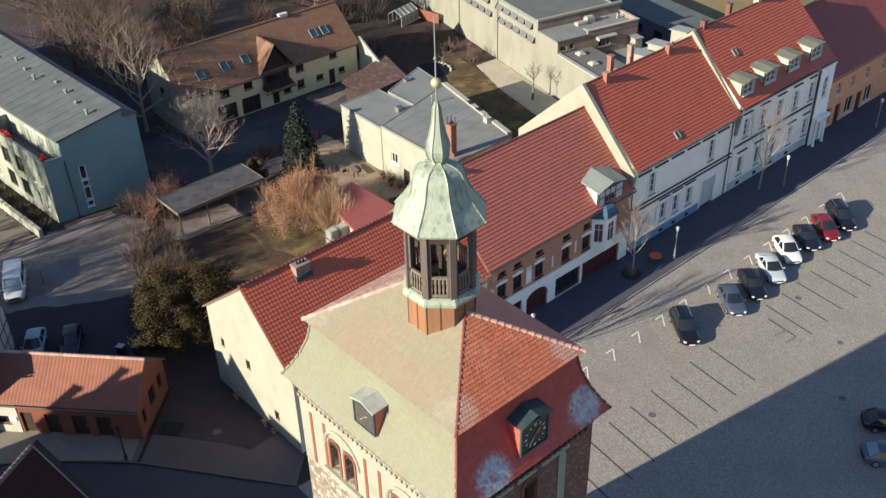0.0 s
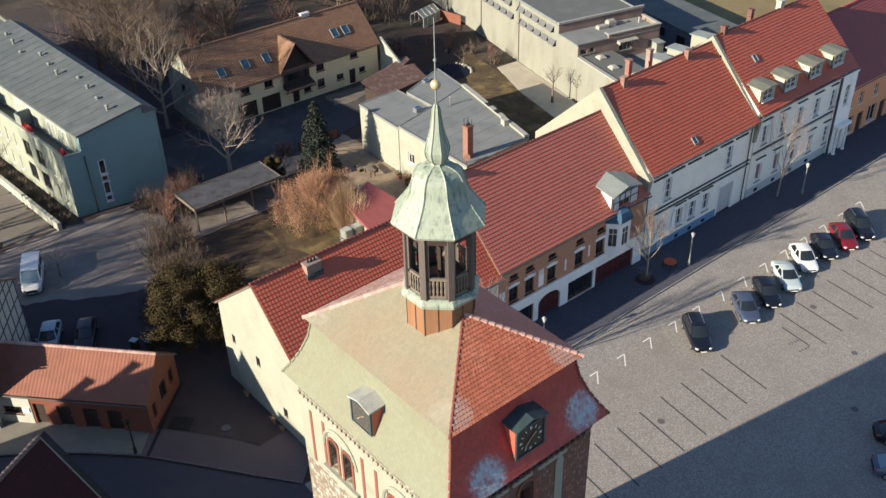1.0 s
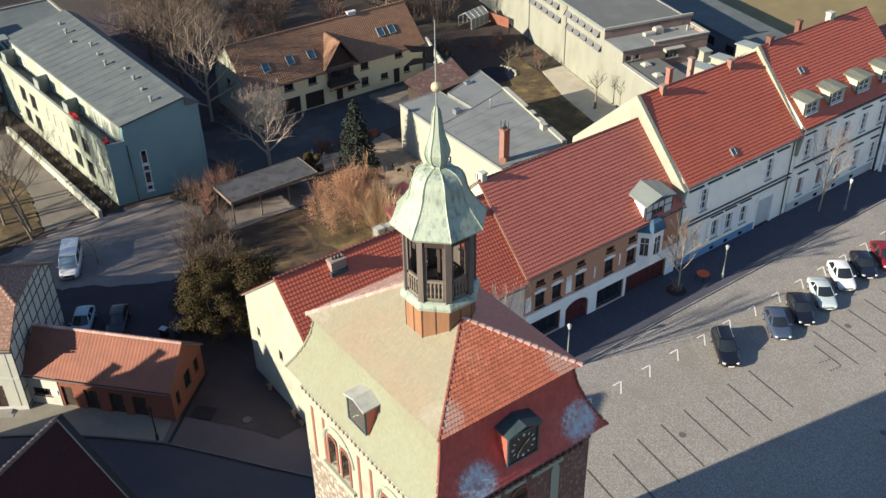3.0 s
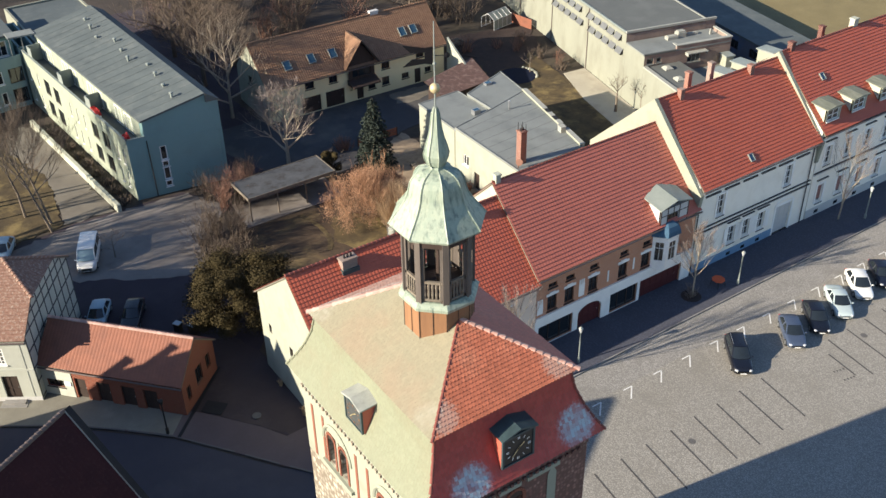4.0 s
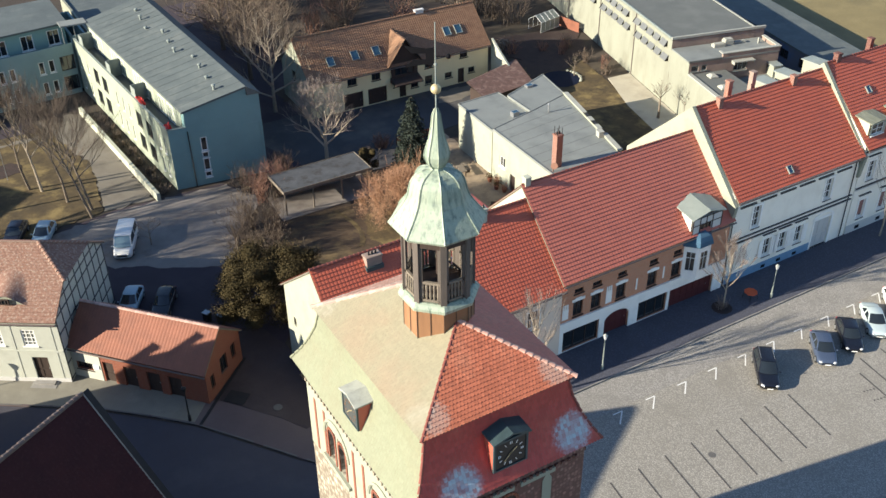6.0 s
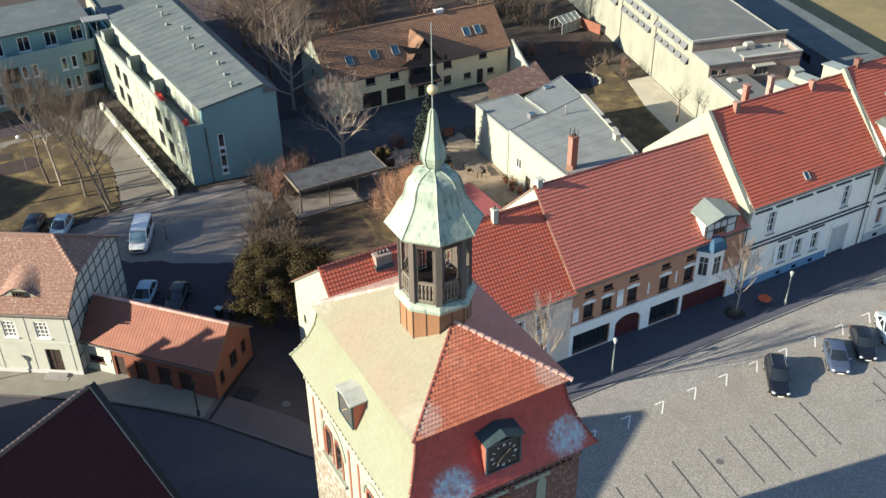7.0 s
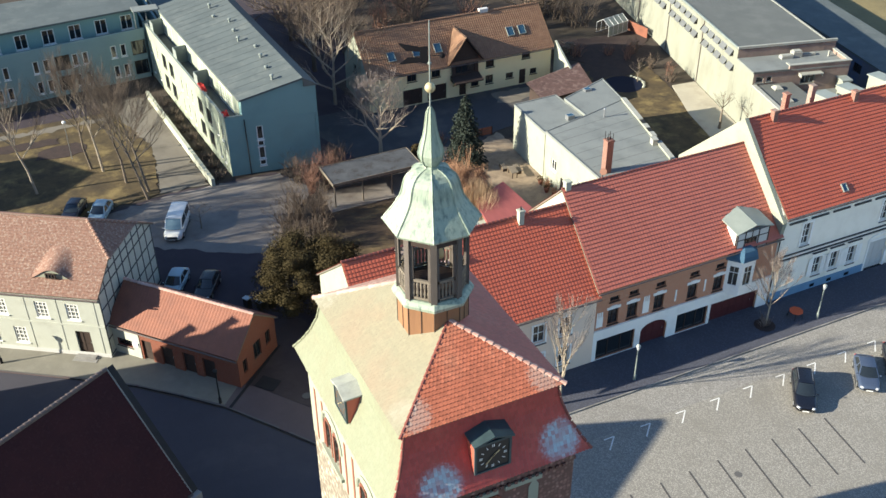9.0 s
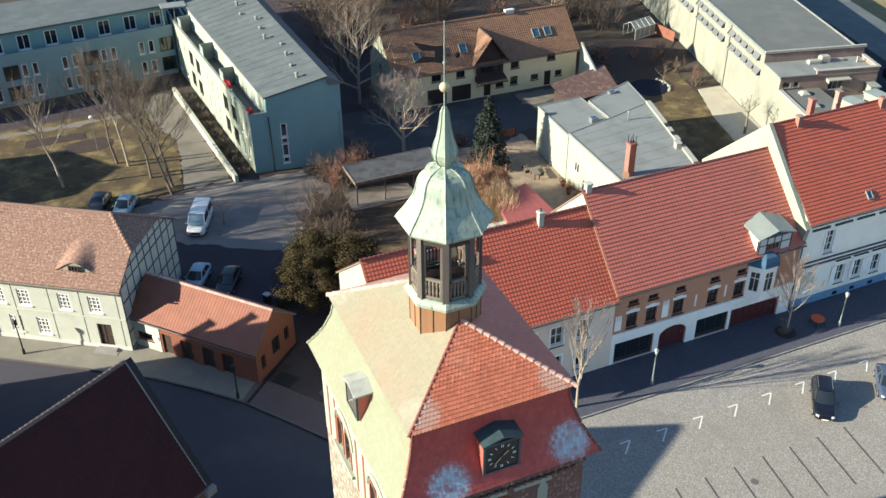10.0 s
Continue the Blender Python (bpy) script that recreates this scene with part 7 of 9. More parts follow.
# red shed in the garden
SR = thing("garden_shed", pose(0, 0, 0), "white shed with a deep red sheet roof behind the row", "shed")
ring_walls(SR, [(-3.4, 26.2), (1.6, 26.6), (1.4, 34.2), (-2.2, 32.6)], 2.7, WHITE, {})
bm = bmesh.new()
prism(bm, [(-3.8, 25.9), (1.9, 26.3), (1.7, 34.7), (-2.5, 33.0)], 2.7, [3.0, 3.35, 3.35, 3.08])
part("roof", bm, SHED_RED, SR)

# long industrial hall
IH = thing("industrial_hall", pose(0, 0, 0), "long white walled hall with flat grey roofs and slanted rooflights", "hall")
HM = pose(37.0, 37.85, 0, 0, 0, -13.9)


def hall_plan(*pts):
    """Corners of the hall's own plan (x along its short front, y along its long wall) in the world."""
    return [tuple((HM @ Vector((x, y, 0))).xy) for x, y in pts]


ring_walls(IH, hall_plan((0, 4.6), (11.6, 4.6), (11.6, 58), (0, 58)), 8.6, [DIRTY_WALL, GREY_PLASTER, HALL_WALL, HALL_WALL], {}, 0.4)
hall_roof = poly_body("roof", "grey roofing felt", hall_plan((0.05, 4.75), (11.55, 4.75), (11.55, 57.9), (0.05, 57.9)), 8.6, 8.9, FELT, IH)
for x0, y0, x1, y1 in ((-0.08, 4.5, 13.1, 4.78), (11.5, 4.78, 11.75, 58), (-0.1, 4.78, 0.12, 58)):
    bm = bmesh.new()
    box(bm, x0, y0, 8.72, x1, y1, 9.02 if y0 < 4.6 else 8.96, HM)
    part("coping", bm, COPING if x0 != -0.1 else LEAD, hall_roof, "pale roof coping")
bm = bmesh.new()
box(bm, 11.6, 4.62, 0, 13.0, 4.9, 8.7, HM)
part("wing_wall", bm, DIRTY_WALL, IH)
ring_walls(IH, hall_plan((0, 0), (12.4, 0), (12.4, 4.58), (0, 4.58)), 7.45, [DIRTY_WALL, GREY_PLASTER, GREY_PLASTER, HALL_WALL],
           {0: [(0.35, 6.25, 1.0, 0.8, (0, 0)), (1.75, 6.3, 0.7, 0.7, (0, 0)), (6.2, 5.6, 1.9, 1.25, (2, 0))]}, 0.35, frame_mat=LEAD)
front_roof = poly_body("roof", "pale felt over the front bay", hall_plan((-0.05, -0.05), (12.3, -0.05), (12.3, 4.45), (-0.05, 4.45)), 7.45, 7.62, FELT_LIGHT, IH)
bm = bmesh.new()
box(bm, 4.5, -0.03, 7.45, 12.45, 0.25, 8.1, HM)
box(bm, 12.17, 0.25, 7.45, 12.45, 3.6, 8.1, HM)
parapet = part("parapet", bm, DIRTY_WALL, front_roof, "raised rim of the front bay")
for x0, y0, x1, y1 in ((4.4, -0.12, 12.55, 0.34), (12.1, 0.34, 12.55, 3.7), (4.4, 0.34, 4.75, 0.9)):
    bm = bmesh.new()
    box(bm, x0, y0, 8.1, x1, y1, 8.2, HM)
    part("coping", bm, COPING, parapet, "pale coping")
bm = bmesh.new()
box(bm, -0.12, -0.12, 7.5, 4.4, 0.06, 7.72, HM)
part("roof_edge", bm, FELT, front_roof, "dark sheet edge")
bm = bmesh.new()
box(bm, 5.8, -0.75, 7.0, 8.7, 0.0, 7.12, HM)
for x in (5.85, 8.6):
    box(bm, x, -0.7, 6.7, x + 0.06, 0.0, 7.0, HM)
part("window_hood", bm, COPING, IH, "pale sheet hood over a window")
for x, y, w, d, h in ((5.0, 2.9, 1.5, 0.8, 0.45), (6.6, 3.1, 1.2, 0.9, 0.8), (8.0, 3.3, 1.7, 0.5, 0.3), (11.0, 2.6, 0.2, 0.2, 0.9)):
    bm = bmesh.new()
    box(bm, x, y, 7.62, x + w, y + d, 7.62 + h * 0.8, HM)
    box(bm, x + 0.1, y + 0.1, 7.62 + h * 0.8, x + w - 0.1, y + d - 0.1, 7.62 + h, HM)
    part("roof_unit", bm, COPING, IH)
m, length = along(*hall_plan((0, 58), (0, 4.6)))
for row, (z0, z1, end) in enumerate(((5.75, 6.5, 0.6), (7.45, 8.2, 1.2))):
    for k in range(24):
        if k % 6 == 5:
            continue
        bm = bmesh.new()
        f = m @ pose(length - end - 1.82 * k, -0.46, z0) @ Euler((radians(-33), 0, 0)).to_matrix().to_4x4()
        box(bm, -1.42, 0, 0, 0, 0.05, 0.8, f)
        part("rooflight", bm, PANEL, IH, "slanted grey glass panel")
    for k in range(5):
        for x in (end - 0.06 + 10.92 * k, end + 8.9 + 10.92 * k):
            bm = bmesh.new()
            v = [bm.verts.new(m @ Vector((length - x + d, y, z))) for d in (0, 0.05) for y, z in ((-0.5, z0 - 0.04), (0.0, z0 - 0.04), (0.0, z1))]
            bm.faces.new(v[:3]), bm.faces.new(v[:2:-1])
            for i in range(3):
                bm.faces.new((v[i], v[(i + 1) % 3], v[3 + (i + 1) % 3], v[3 + i]))
            part("rooflight_cheek", bm, IRON, IH)
for k in range(5):
    bm = bmesh.new()
    tube(bm, m @ Vector((length - 9.9 - 10.92 * k, -0.07, 0)), m @ Vector((length - 9.9 - 10.92 * k, -0.07, 8.6)), 0.06, n=6)
    part("downpipe", bm, GUTTER, IH)
# lower annexes towards the row
ANX = thing("annex", pose(0, 0, 0), "low flat-roofed annex with dirty cream wall behind the row", "annex")
ring_walls(ANX, hall_plan((0, -12), (5.6, -12), (5.0, -0.02), (0, -0.02)), 5.95, [GREY_PLASTER, GREY_PLASTER, GREY_PLASTER, HALL_WALL], {}, 0.4)
annex_roof = poly_body("roof", "dark felt roof with a raised rim", hall_plan((0.46, -12.05), (5.7, -12.05), (5.1, -0.06), (0.46, -0.06)), 5.953, 6.0, FELT, ANX)
bm = bmesh.new()
box(bm, -0.06, -12.05, 5.953, 0.455, -0.06, 6.14, HM)
part("coping", bm, COPING, annex_roof, "cream coping of the long wall")
for x, y in ((2.5, -1.5), (2.1, -4.8), (3.0, -8.0)):
    bm = bmesh.new()
    lathe(bm, [(0.75, 6.0), (0.75, 6.16), (0.35, 6.4), (0.02, 6.42)], 4, 45)
    bmesh.ops.transform(bm, matrix=HM @ pose(x, y, 0), verts=bm.verts)
    part("roof_light", bm, COPING, ANX, "pale pyramid rooflight")
SA = thing("annex", pose(0, 0, 0), "low grey-roofed side annex with a pale stair block", "annex")
ring_walls(SA, hall_plan((5.7, -12), (15.5, -12), (12.6, -0.02), (5.1, -0.02)), 4.5, GREY_PLASTER, {}, 0.3)
poly_body("roof", "grey felt roof", hall_plan((5.9, -11.8), (15.2, -11.8), (12.4, -0.2), (5.3, -0.2)), 4.5, 4.7, FELT_LIGHT, SA)
for x, y, w, d, h, mt in ((11.0, -1.5, 1.1, 1.3, 6.1, PLASTER), (11.2, -5.2, 2.2, 2.6, 5.1, WHITE)):
    bm = bmesh.new()
    box(bm, x, y, 0.0, x + w, y + d, h, HM)
    part("stair_block", bm, mt, SA, "pale plastered block")
    bm = bmesh.new()
    box(bm, x - 0.12, y - 0.12, h, x + w + 0.12, y + d + 0.12, h + 0.16, HM)
    part("block_roof", bm, ZINC, SA)
bm = bmesh.new()
prism(bm, [(16.0, 23.1), (16.4, 23.0), (33.9, 26.0), (33.9, 26.4)], 0, [3.4, 3.4, 3.4, 3.4])
tagged(part("yard_wall", bm, HALL_WALL), "cream plastered yard wall behind the houses", "wall")
BH = thing("storage_hall", pose(0, 0, 0), "long low hall with blue painted wall and grey roof", "hall")
ring_walls(BH, [(57.5, 33.0), (64.6, 33.0), (78.2, 100.0), (70.5, 100.0)], 3.6, [GREY_PLASTER, STORE_WALL, GREY_PLASTER, STORE_WALL], {3: [(3.0 + 4.2 * k, 1.4, 1.8, 1.3, "dark") for k in range(15)]})
poly_body("roof", "grey felt roof", [(57.2, 32.7), (64.9, 32.7), (78.5, 100.3), (70.2, 100.3)], 3.6, 3.85, FELT_BLUE, BH)

# dark roofed building across the lane
LANE_L, LANE_D, LANE_EAVE, LANE_TOP = 24.0, 11.4, 7.7, 15.0
LANE_TURN = pose(-41.5, 7.25, 0, 0, 0, 31.0)
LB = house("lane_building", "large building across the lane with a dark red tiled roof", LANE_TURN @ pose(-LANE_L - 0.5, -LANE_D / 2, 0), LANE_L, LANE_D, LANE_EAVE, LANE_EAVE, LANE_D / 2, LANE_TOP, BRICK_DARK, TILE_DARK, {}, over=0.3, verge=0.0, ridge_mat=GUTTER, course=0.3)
verge_wall = firewall(LB, LANE_L + 0.02, [(-0.3, LANE_EAVE - 0.3), (LANE_D / 2, LANE_TOP + 0.18), (LANE_D + 0.3, LANE_EAVE - 0.3)], IRON, 0.5, "verge_wall")
verge_wall["label"] = "dark coping band along the gable"
for y in (-0.3, LANE_D + 0.3):
    bm = bmesh.new()
    tube(bm, (LANE_L, y, LANE_EAVE - 0.2), (LANE_L, LANE_D / 2, LANE_TOP + 0.26), 0.05, n=5)
    part("mortar_fillet", bm, KERB, LB, "pale mortar line along the verge")
for y in (-0.3,):
    bm = bmesh.new()
    box(bm, LANE_L - 0.3, y - 0.35, LANE_EAVE - 0.9, LANE_L + 0.5, y + 0.1, LANE_EAVE - 0.35)
    part("kneeler", bm, KERB, LB, "stone kneeler under the gable coping")
# unseen neighbours beyond the lane and the court, added to cast shade there
NB = house("neighbour_house", "tall steep gabled house across the lane, unseen, shaped after its shadow", pose(-84.5, 19.8, 0), 24.0, 9.3, 14.4, 9.85, 4.65, 18.3, BRICK_DARK, TILE_DARK, {}, over=0.15)
chimney(NB, 23.6, 7.87, 9.8, 4.75, 0.55, 0.6, BRICK_RED, 0)
chimney(NB, 23.6, 6.62, 11.6, 5.2, 0.55, 0.55, BRICK_RED, 0)
NC = thing("lane_shade_block", pose(-84.5, 2.0, 0), "unseen flat-roofed block added to shade the lane", "house")
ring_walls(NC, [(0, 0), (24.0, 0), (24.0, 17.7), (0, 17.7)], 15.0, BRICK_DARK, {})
poly_body("roof", "dark felt roof", [(-0.2, -0.2), (24.2, -0.2), (24.2, 17.7), (-0.2, 17.7)], 15.0, 15.25, FELT, NC)
house("neighbour_house", "gabled house beyond the court lawn, unseen, placed for its shadow", pose(-92, 62.7, 0), 22.0, 10.6, 10.6, 10.6, 5.0, 12.5, WHITE, TILE_DARK, {}, over=0.3)


# ---- plants ----
def limb(bm, p, d, length, r, level, spread, rng, sides, twig_bm, droop=0.0, kids=(3, 4), lift=0.25, thin=0.008):
    """One limb that bends twice and forks; the last level goes into the twigs."""
    target = twig_bm if level <= 1 else bm
    pts, rad, cur, way = [p], [r], Vector(p), Vector(d).normalized()
    n = 3 if level > 1 else 2
    for i in range(n):
        way = (way + Vector((rng.uniform(-1, 1), rng.uniform(-1, 1), rng.uniform(-0.6, 0.8))) * (0.16 if level > 1 else 0.09) + Vector((0, 0, -droop))).normalized()
        cur = cur + way * (length / n)
        pts.append(cur.copy()), rad.append(r * (1 - 0.5 * (i + 1) / n))
    for i in range(n):
        tube(target, pts[i], pts[i + 1], rad[i], rad[i + 1], sides if level > 1 else 3, caps=False)
    if level <= 0:
        return
    for k in range(rng.randint(*kids)):
        t = rng.uniform(0.35, 1.0)
        i = min(n - 1, int(t * n))
        q = pts[i].lerp(pts[i + 1], t * n - i)
        side = Vector((rng.uniform(-1, 1), rng.uniform(-1, 1), lift + rng.uniform(-0.45, 0.45))).normalized()
        limb(bm, q, (way * (1 - spread) + side * spread), length * rng.uniform(0.55, 0.78), max(thin, rad[i] * (0.6 if level > 2 else 0.45)), level - 1, spread, rng, max(3, sides - 1), twig_bm, droop, kids, lift, thin)


def bare_tree(label, x, y, h, r=0.18, spread=0.5, seed=1, bark=None, levels=4, fork=0.25, kids=(3, 4), lean=(0, 0), droop=0.0, category="tree", limbs=9, name="bare_tree", lift=0.25, rise=0.45, twig=None):
    rng = random.Random(seed)
    ob = thing(name, pose(x, y, 0, 0, 0, rng.uniform(0, 360)), label, category)
    wood, twigs = bmesh.new(), bmesh.new()
    top = Vector((lean[0], lean[1], h * 0.8))
    pts = [Vector((0, 0, -0.1))] + [top * t + Vector((rng.uniform(-1, 1), rng.uniform(-1, 1), 0)) * h * 0.012 for t in (0.3, 0.55, 0.8, 1.0)]
    rads = [r * 1.25, r * 0.95, r * 0.7, r * 0.42, r * 0.15]
    for i in range(4):
        tube(wood, pts[i], pts[i + 1], rads[i], rads[i + 1], 8, caps=False)
    for k in range(limbs):
        t = fork + (1 - fork) * (k + rng.uniform(0, 0.7)) / limbs
        s = min(0.999, t) * 4
        i = int(s)
        q = pts[i].lerp(pts[i + 1], s - i)
        a = k * 2.4 + rng.uniform(-0.4, 0.4)
        up = rise + 0.7 * t
        limb(wood, q, (math.cos(a), math.sin(a), up), h * (0.46 - 0.24 * t) * (0.7 + spread * 0.6), max(0.02, rads[i] * 0.55), levels - 1, spread, rng, 5, twigs, droop, kids, lift)
    part("trunk", wood, bark or BARK, ob)
    tagged(part("crown", twigs, twig or (TWIG if name == "bare_tree" else STREET_TWIG), ob, "crown of fine bare twigs"), kind="stuff")
    return ob


def leaf(bm, c, size, rng, n=None):
    a = Vector((rng.uniform(-1, 1), rng.uniform(-1, 1), rng.uniform(-1, 1))).normalized()
    if n is not None:
        a = (n + a * 0.55).normalized()
    b = a.orthogonal().normalized()
    b.rotate(Matrix.Rotation(rng.uniform(0, 6.28), 3, a))
    u, v = b * size, a.cross(b) * size * 0.6
    bm.faces.new([bm.verts.new(c + w) for w in (-u, v, u * 1.1, -v)])


def leafy(label, x, y, h, rx, ry, leaves, size, mat, seed, category="shrub", name="evergreen_shrub", lumps=14, base=0.0, twig_mat=None, fill=0.55, twig_level=2, lump=(0.2, 0.38), reach=0.75):
    """A shrub or tree crown of many small leaves on lumps round a set of stems, uneven and with gaps."""
    rng = random.Random(seed)
    ob = thing(name, pose(x, y, 0), label, category)
    wood, twigs = bmesh.new(), bmesh.new()
    for k in range(7):
        a = k * 0.9 + rng.uniform(-0.2, 0.2)
        limb(wood, Vector((rng.uniform(-0.2, 0.2), rng.uniform(-0.2, 0.2), 0)), (math.cos(a) * 0.5 * rx / h * 1.6, math.sin(a) * 0.5 * ry / h * 1.6, 1), h * 0.6, 0.07, twig_level, 0.45, rng, 5, twigs)
    part("stem", wood, twig_mat or BARK, ob)
    tagged(part("branchwork", twigs, twig_mat or BARK, ob), kind="stuff")
    centres = []
    for k in range(lumps):
        a, u = rng.uniform(0, 2 * math.pi), rng.uniform(0, 1) ** 0.5
        z = rng.uniform(0.25, 0.85)
        w = math.sin(math.pi * min(1, 0.22 + z * 0.74)) ** 0.7
        centres.append((Vector((math.cos(a) * u * rx * w * reach, math.sin(a) * u * ry * w * reach, base + z * (h - base))), rng.uniform(*lump)))
    bm = bmesh.new()
    for k in range(leaves):
        c, s = centres[k % lumps]
        d = Vector((rng.gauss(0, 1), rng.gauss(0, 1), rng.gauss(0, 1))).normalized() * (rng.uniform(fill, 1.08))
        p = c + Vector((d.x * rx * s * 1.25, d.y * ry * s * 1.25, d.z * h * s * 0.62))
        if p.z > 0.1:
            leaf(bm, p, size * rng.uniform(0.6, 1.3), rng, d.normalized())
    tagged(part("foliage", bm, mat, ob), kind="stuff")
    return ob


def spruce(x, y, h, r, seed, label):
    rng = random.Random(seed)
    ob = thing("spruce_tree", pose(x, y, 0), label, "tree")
    bm = bmesh.new()
    tube(bm, (0, 0, -0.1), (0, 0, h), 0.16, 0.02, 8)
    part("trunk", bm, BARK, ob)
    bm = bmesh.new()
    z = 0.5
    while z < h:
        t = z / h
        reach = r * (1 - t) ** 0.6 + 0.1
        n = int(7 + 9 * (1 - t))
        for k in range(n):
            a = 2 * math.pi * (k + rng.random()) / n
            out = Vector((math.cos(a), math.sin(a), 0))
            L = reach * rng.uniform(0.75, 1.12)
            for s in range(int(10 + L * 20)):
                u = rng.uniform(0.15, 1.0)
                p = out * L * u + Vector((0, 0, z - 0.35 * L * u * u + rng.uniform(-0.08, 0.08))) + out.cross(Vector((0, 0, 1))) * rng.uniform(-0.22, 0.22) * (1.1 - u) * L
                leaf(bm, p, 0.12 * rng.uniform(0.7, 1.3), rng)
        z += 0.27
    tagged(part("needles", bm, SPRUCE, ob), kind="stuff")
    return ob


def brush(label, x, y, h, w, seed, mat, stems=26, level=2, category="shrub", name="bare_shrub", spread=0.4):
    """A leafless shrub: many stems from one stock."""
    rng = random.Random(seed)
    bm = bmesh.new()
    for k in range(stems):
        a = rng.uniform(0, 2 * math.pi)
        t = rng.uniform(0.1, 0.75) * w / h
        limb(bm, Vector((rng.uniform(-0.25, 0.25) * w, rng.uniform(-0.25, 0.25) * w, 0)), (math.cos(a) * t, math.sin(a) * t, 1), h * rng.uniform(0.45, 0.75), 0.045, level, spread, rng, 4, bm, 0, (2, 3), 0.25, 0.012)
    ob = thing(name, pose(x, y, 0), label, category)
    tagged(part("stem_tangle", bm, mat, ob), kind="stuff")
    return ob


leafy("dense dark green yew beside the corner house", -22.4, 27.0, 7.4, 5.9, 5.3, 100000, 0.075, YEW, 3, lumps=95, fill=0.2, lump=(0.1, 0.24), reach=0.92)
rng = random.Random(77)
copper = thing("copper_tree", pose(-3.6, 36.8, 0), "pale rusty copper tree with dense upright twigs and dry leaves", "tree")
bm, tw, lf = bmesh.new(), bmesh.new(), bmesh.new()
for k in range(34):
    a, u = k * 2.4, (k + 0.5) / 34
    limb(bm, Vector((math.cos(a) * u * 3.2, math.sin(a) * u * 2.4, 0)), (math.cos(a) * u * 0.75, math.sin(a) * u * 0.6, 1), 4.7 * (1 - 0.35 * u * u) * rng.uniform(0.55, 0.72), 0.05, 3, 0.3, rng, 4, tw, 0, (4, 5), 0.8)
    for q in range(1250):
        w, z = rng.uniform(0, 1) ** 0.6, rng.uniform(0.2, 1)
        leaf(lf, Vector((math.cos(a) * u * 4.9 + rng.gauss(0, 0.4), math.sin(a) * u * 3.8 + rng.gauss(0, 0.4), z * 5.3 * (1 - 0.42 * u * u) + rng.gauss(0, 0.15))), 0.042 * rng.uniform(0.6, 1.4), rng)
tagged(part("stem", bm, TWIG, copper), kind="stuff")
tagged(part("branchwork", tw, RUST_LEAF, copper), kind="stuff")
tagged(part("foliage", lf, RUST_LEAF, copper), kind="stuff")
rng = random.Random(21)
clump = thing("grass_clump", pose(-2.1, 33.7, 0), "tall pale clump of dry reed grass beside the shed", "grass")
bm = bmesh.new()
for k in range(2200):
    a, u = rng.uniform(0, 2 * math.pi), rng.uniform(0, 1) ** 0.5
    foot = Vector((math.cos(a) * u * 1.3, math.sin(a) * u * 1.9, 0))
    tip = foot * 1.7 + Vector((rng.gauss(0, 0.25), rng.gauss(0, 0.35), rng.uniform(3.2, 5.6) * (1 - 0.3 * u)))
    mid = foot.lerp(tip, 0.5) + Vector((0, 0, 0.25))
    tube(bm, foot, mid, 0.018, 0.014, 3, False)
    tube(bm, mid, tip, 0.014, 0.005, 3, False)
tagged(part("blade_tuft", bm, STRAW, clump), kind="stuff")
leafy("small dark evergreen bush beside the carport", -2.6, 46.6, 3.0, 1.3, 1.3, 2500, 0.13, YEW, 8, lumps=9)
leafy("low dark conifer at the garden edge", -10.8, 24.6, 2.2, 0.8, 0.8, 1400, 0.12, SPRUCE, 9, lumps=7)
spruce(2.4, 45.1, 8.8, 2.6, 4, "dark green spruce beside the yard")
brush("low reddish-brown hedge beside the spruce", 1.6, 51.2, 1.4, 2.6, 93, RUST_TWIG, 60, 2, spread=0.3)
bare_tree("broad pale bare tree with many rising limbs behind the carport", -5.3, 52.1, 8.6, 0.2, 0.5, 11, BARK_PALE, 5, 0.16, (3, 4), limbs=17, lift=0.4, rise=0.7, twig=STREET_TWIG)
bare_tree("tall bare tree beside the garage house", -5.6, 66.8, 12.5, 0.2, 0.42, 12, BARK_PALE, 5, 0.15, (3, 4), limbs=16, lift=0.45)
bare_tree("tall bare tree behind the apartment block", -4.5, 78.0, 15.0, 0.28, 0.45, 13, TWIG, 5, 0.15, (4, 5), limbs=16, lift=0.4)
bare_tree("bare tree in the dark yard", -4.0, 90.0, 14.0, 0.28, 0.55, 14, TWIG, 5, 0.2, (4, 5), limbs=13)
for k, (x, y, h, lean) in enumerate(((-32.4, 53.4, 12.5, (-2.2, 1.2)), (-35.8, 61.9, 12.0, (-0.8, 0.5)), (-36.9, 63.1, 12.5, (-1.0, 0.2)), (-33.9, 58.0, 11.5, (-0.6, 0.8)), (-32.0, 55.0, 12.5, (-1.6, 2.0)), (-43.3, 59.9, 11.5, (-1.6, 1.4)))):
    t = bare_tree("slender leaning bare tree on the lawn", x, y, h, 0.13, 0.33, 20 + k, BARK_PALE if k in (1, 5) else BARK, 4, 0.38, (4, 5), lean, limbs=13, lift=0.6, rise=1.0)
    tagged(t, group="trees on the lawn")
    t.rotation_euler = (0, 0, 0)
# Trees out of view, added to throw striped shadows over alley and court.
for k, (x, y) in enumerate(((-58, 47.5), (-62, 52), (-57, 56), (-66, 45.5), (-70, 55))):
    bare_tree("tall bare tree out of view, added for its stripes of shadow", x, y, 16.0, 0.36, 0.42, 60 + k, BARK, 4, 0.25, (4, 5), limbs=15, lift=0.5, rise=0.9)
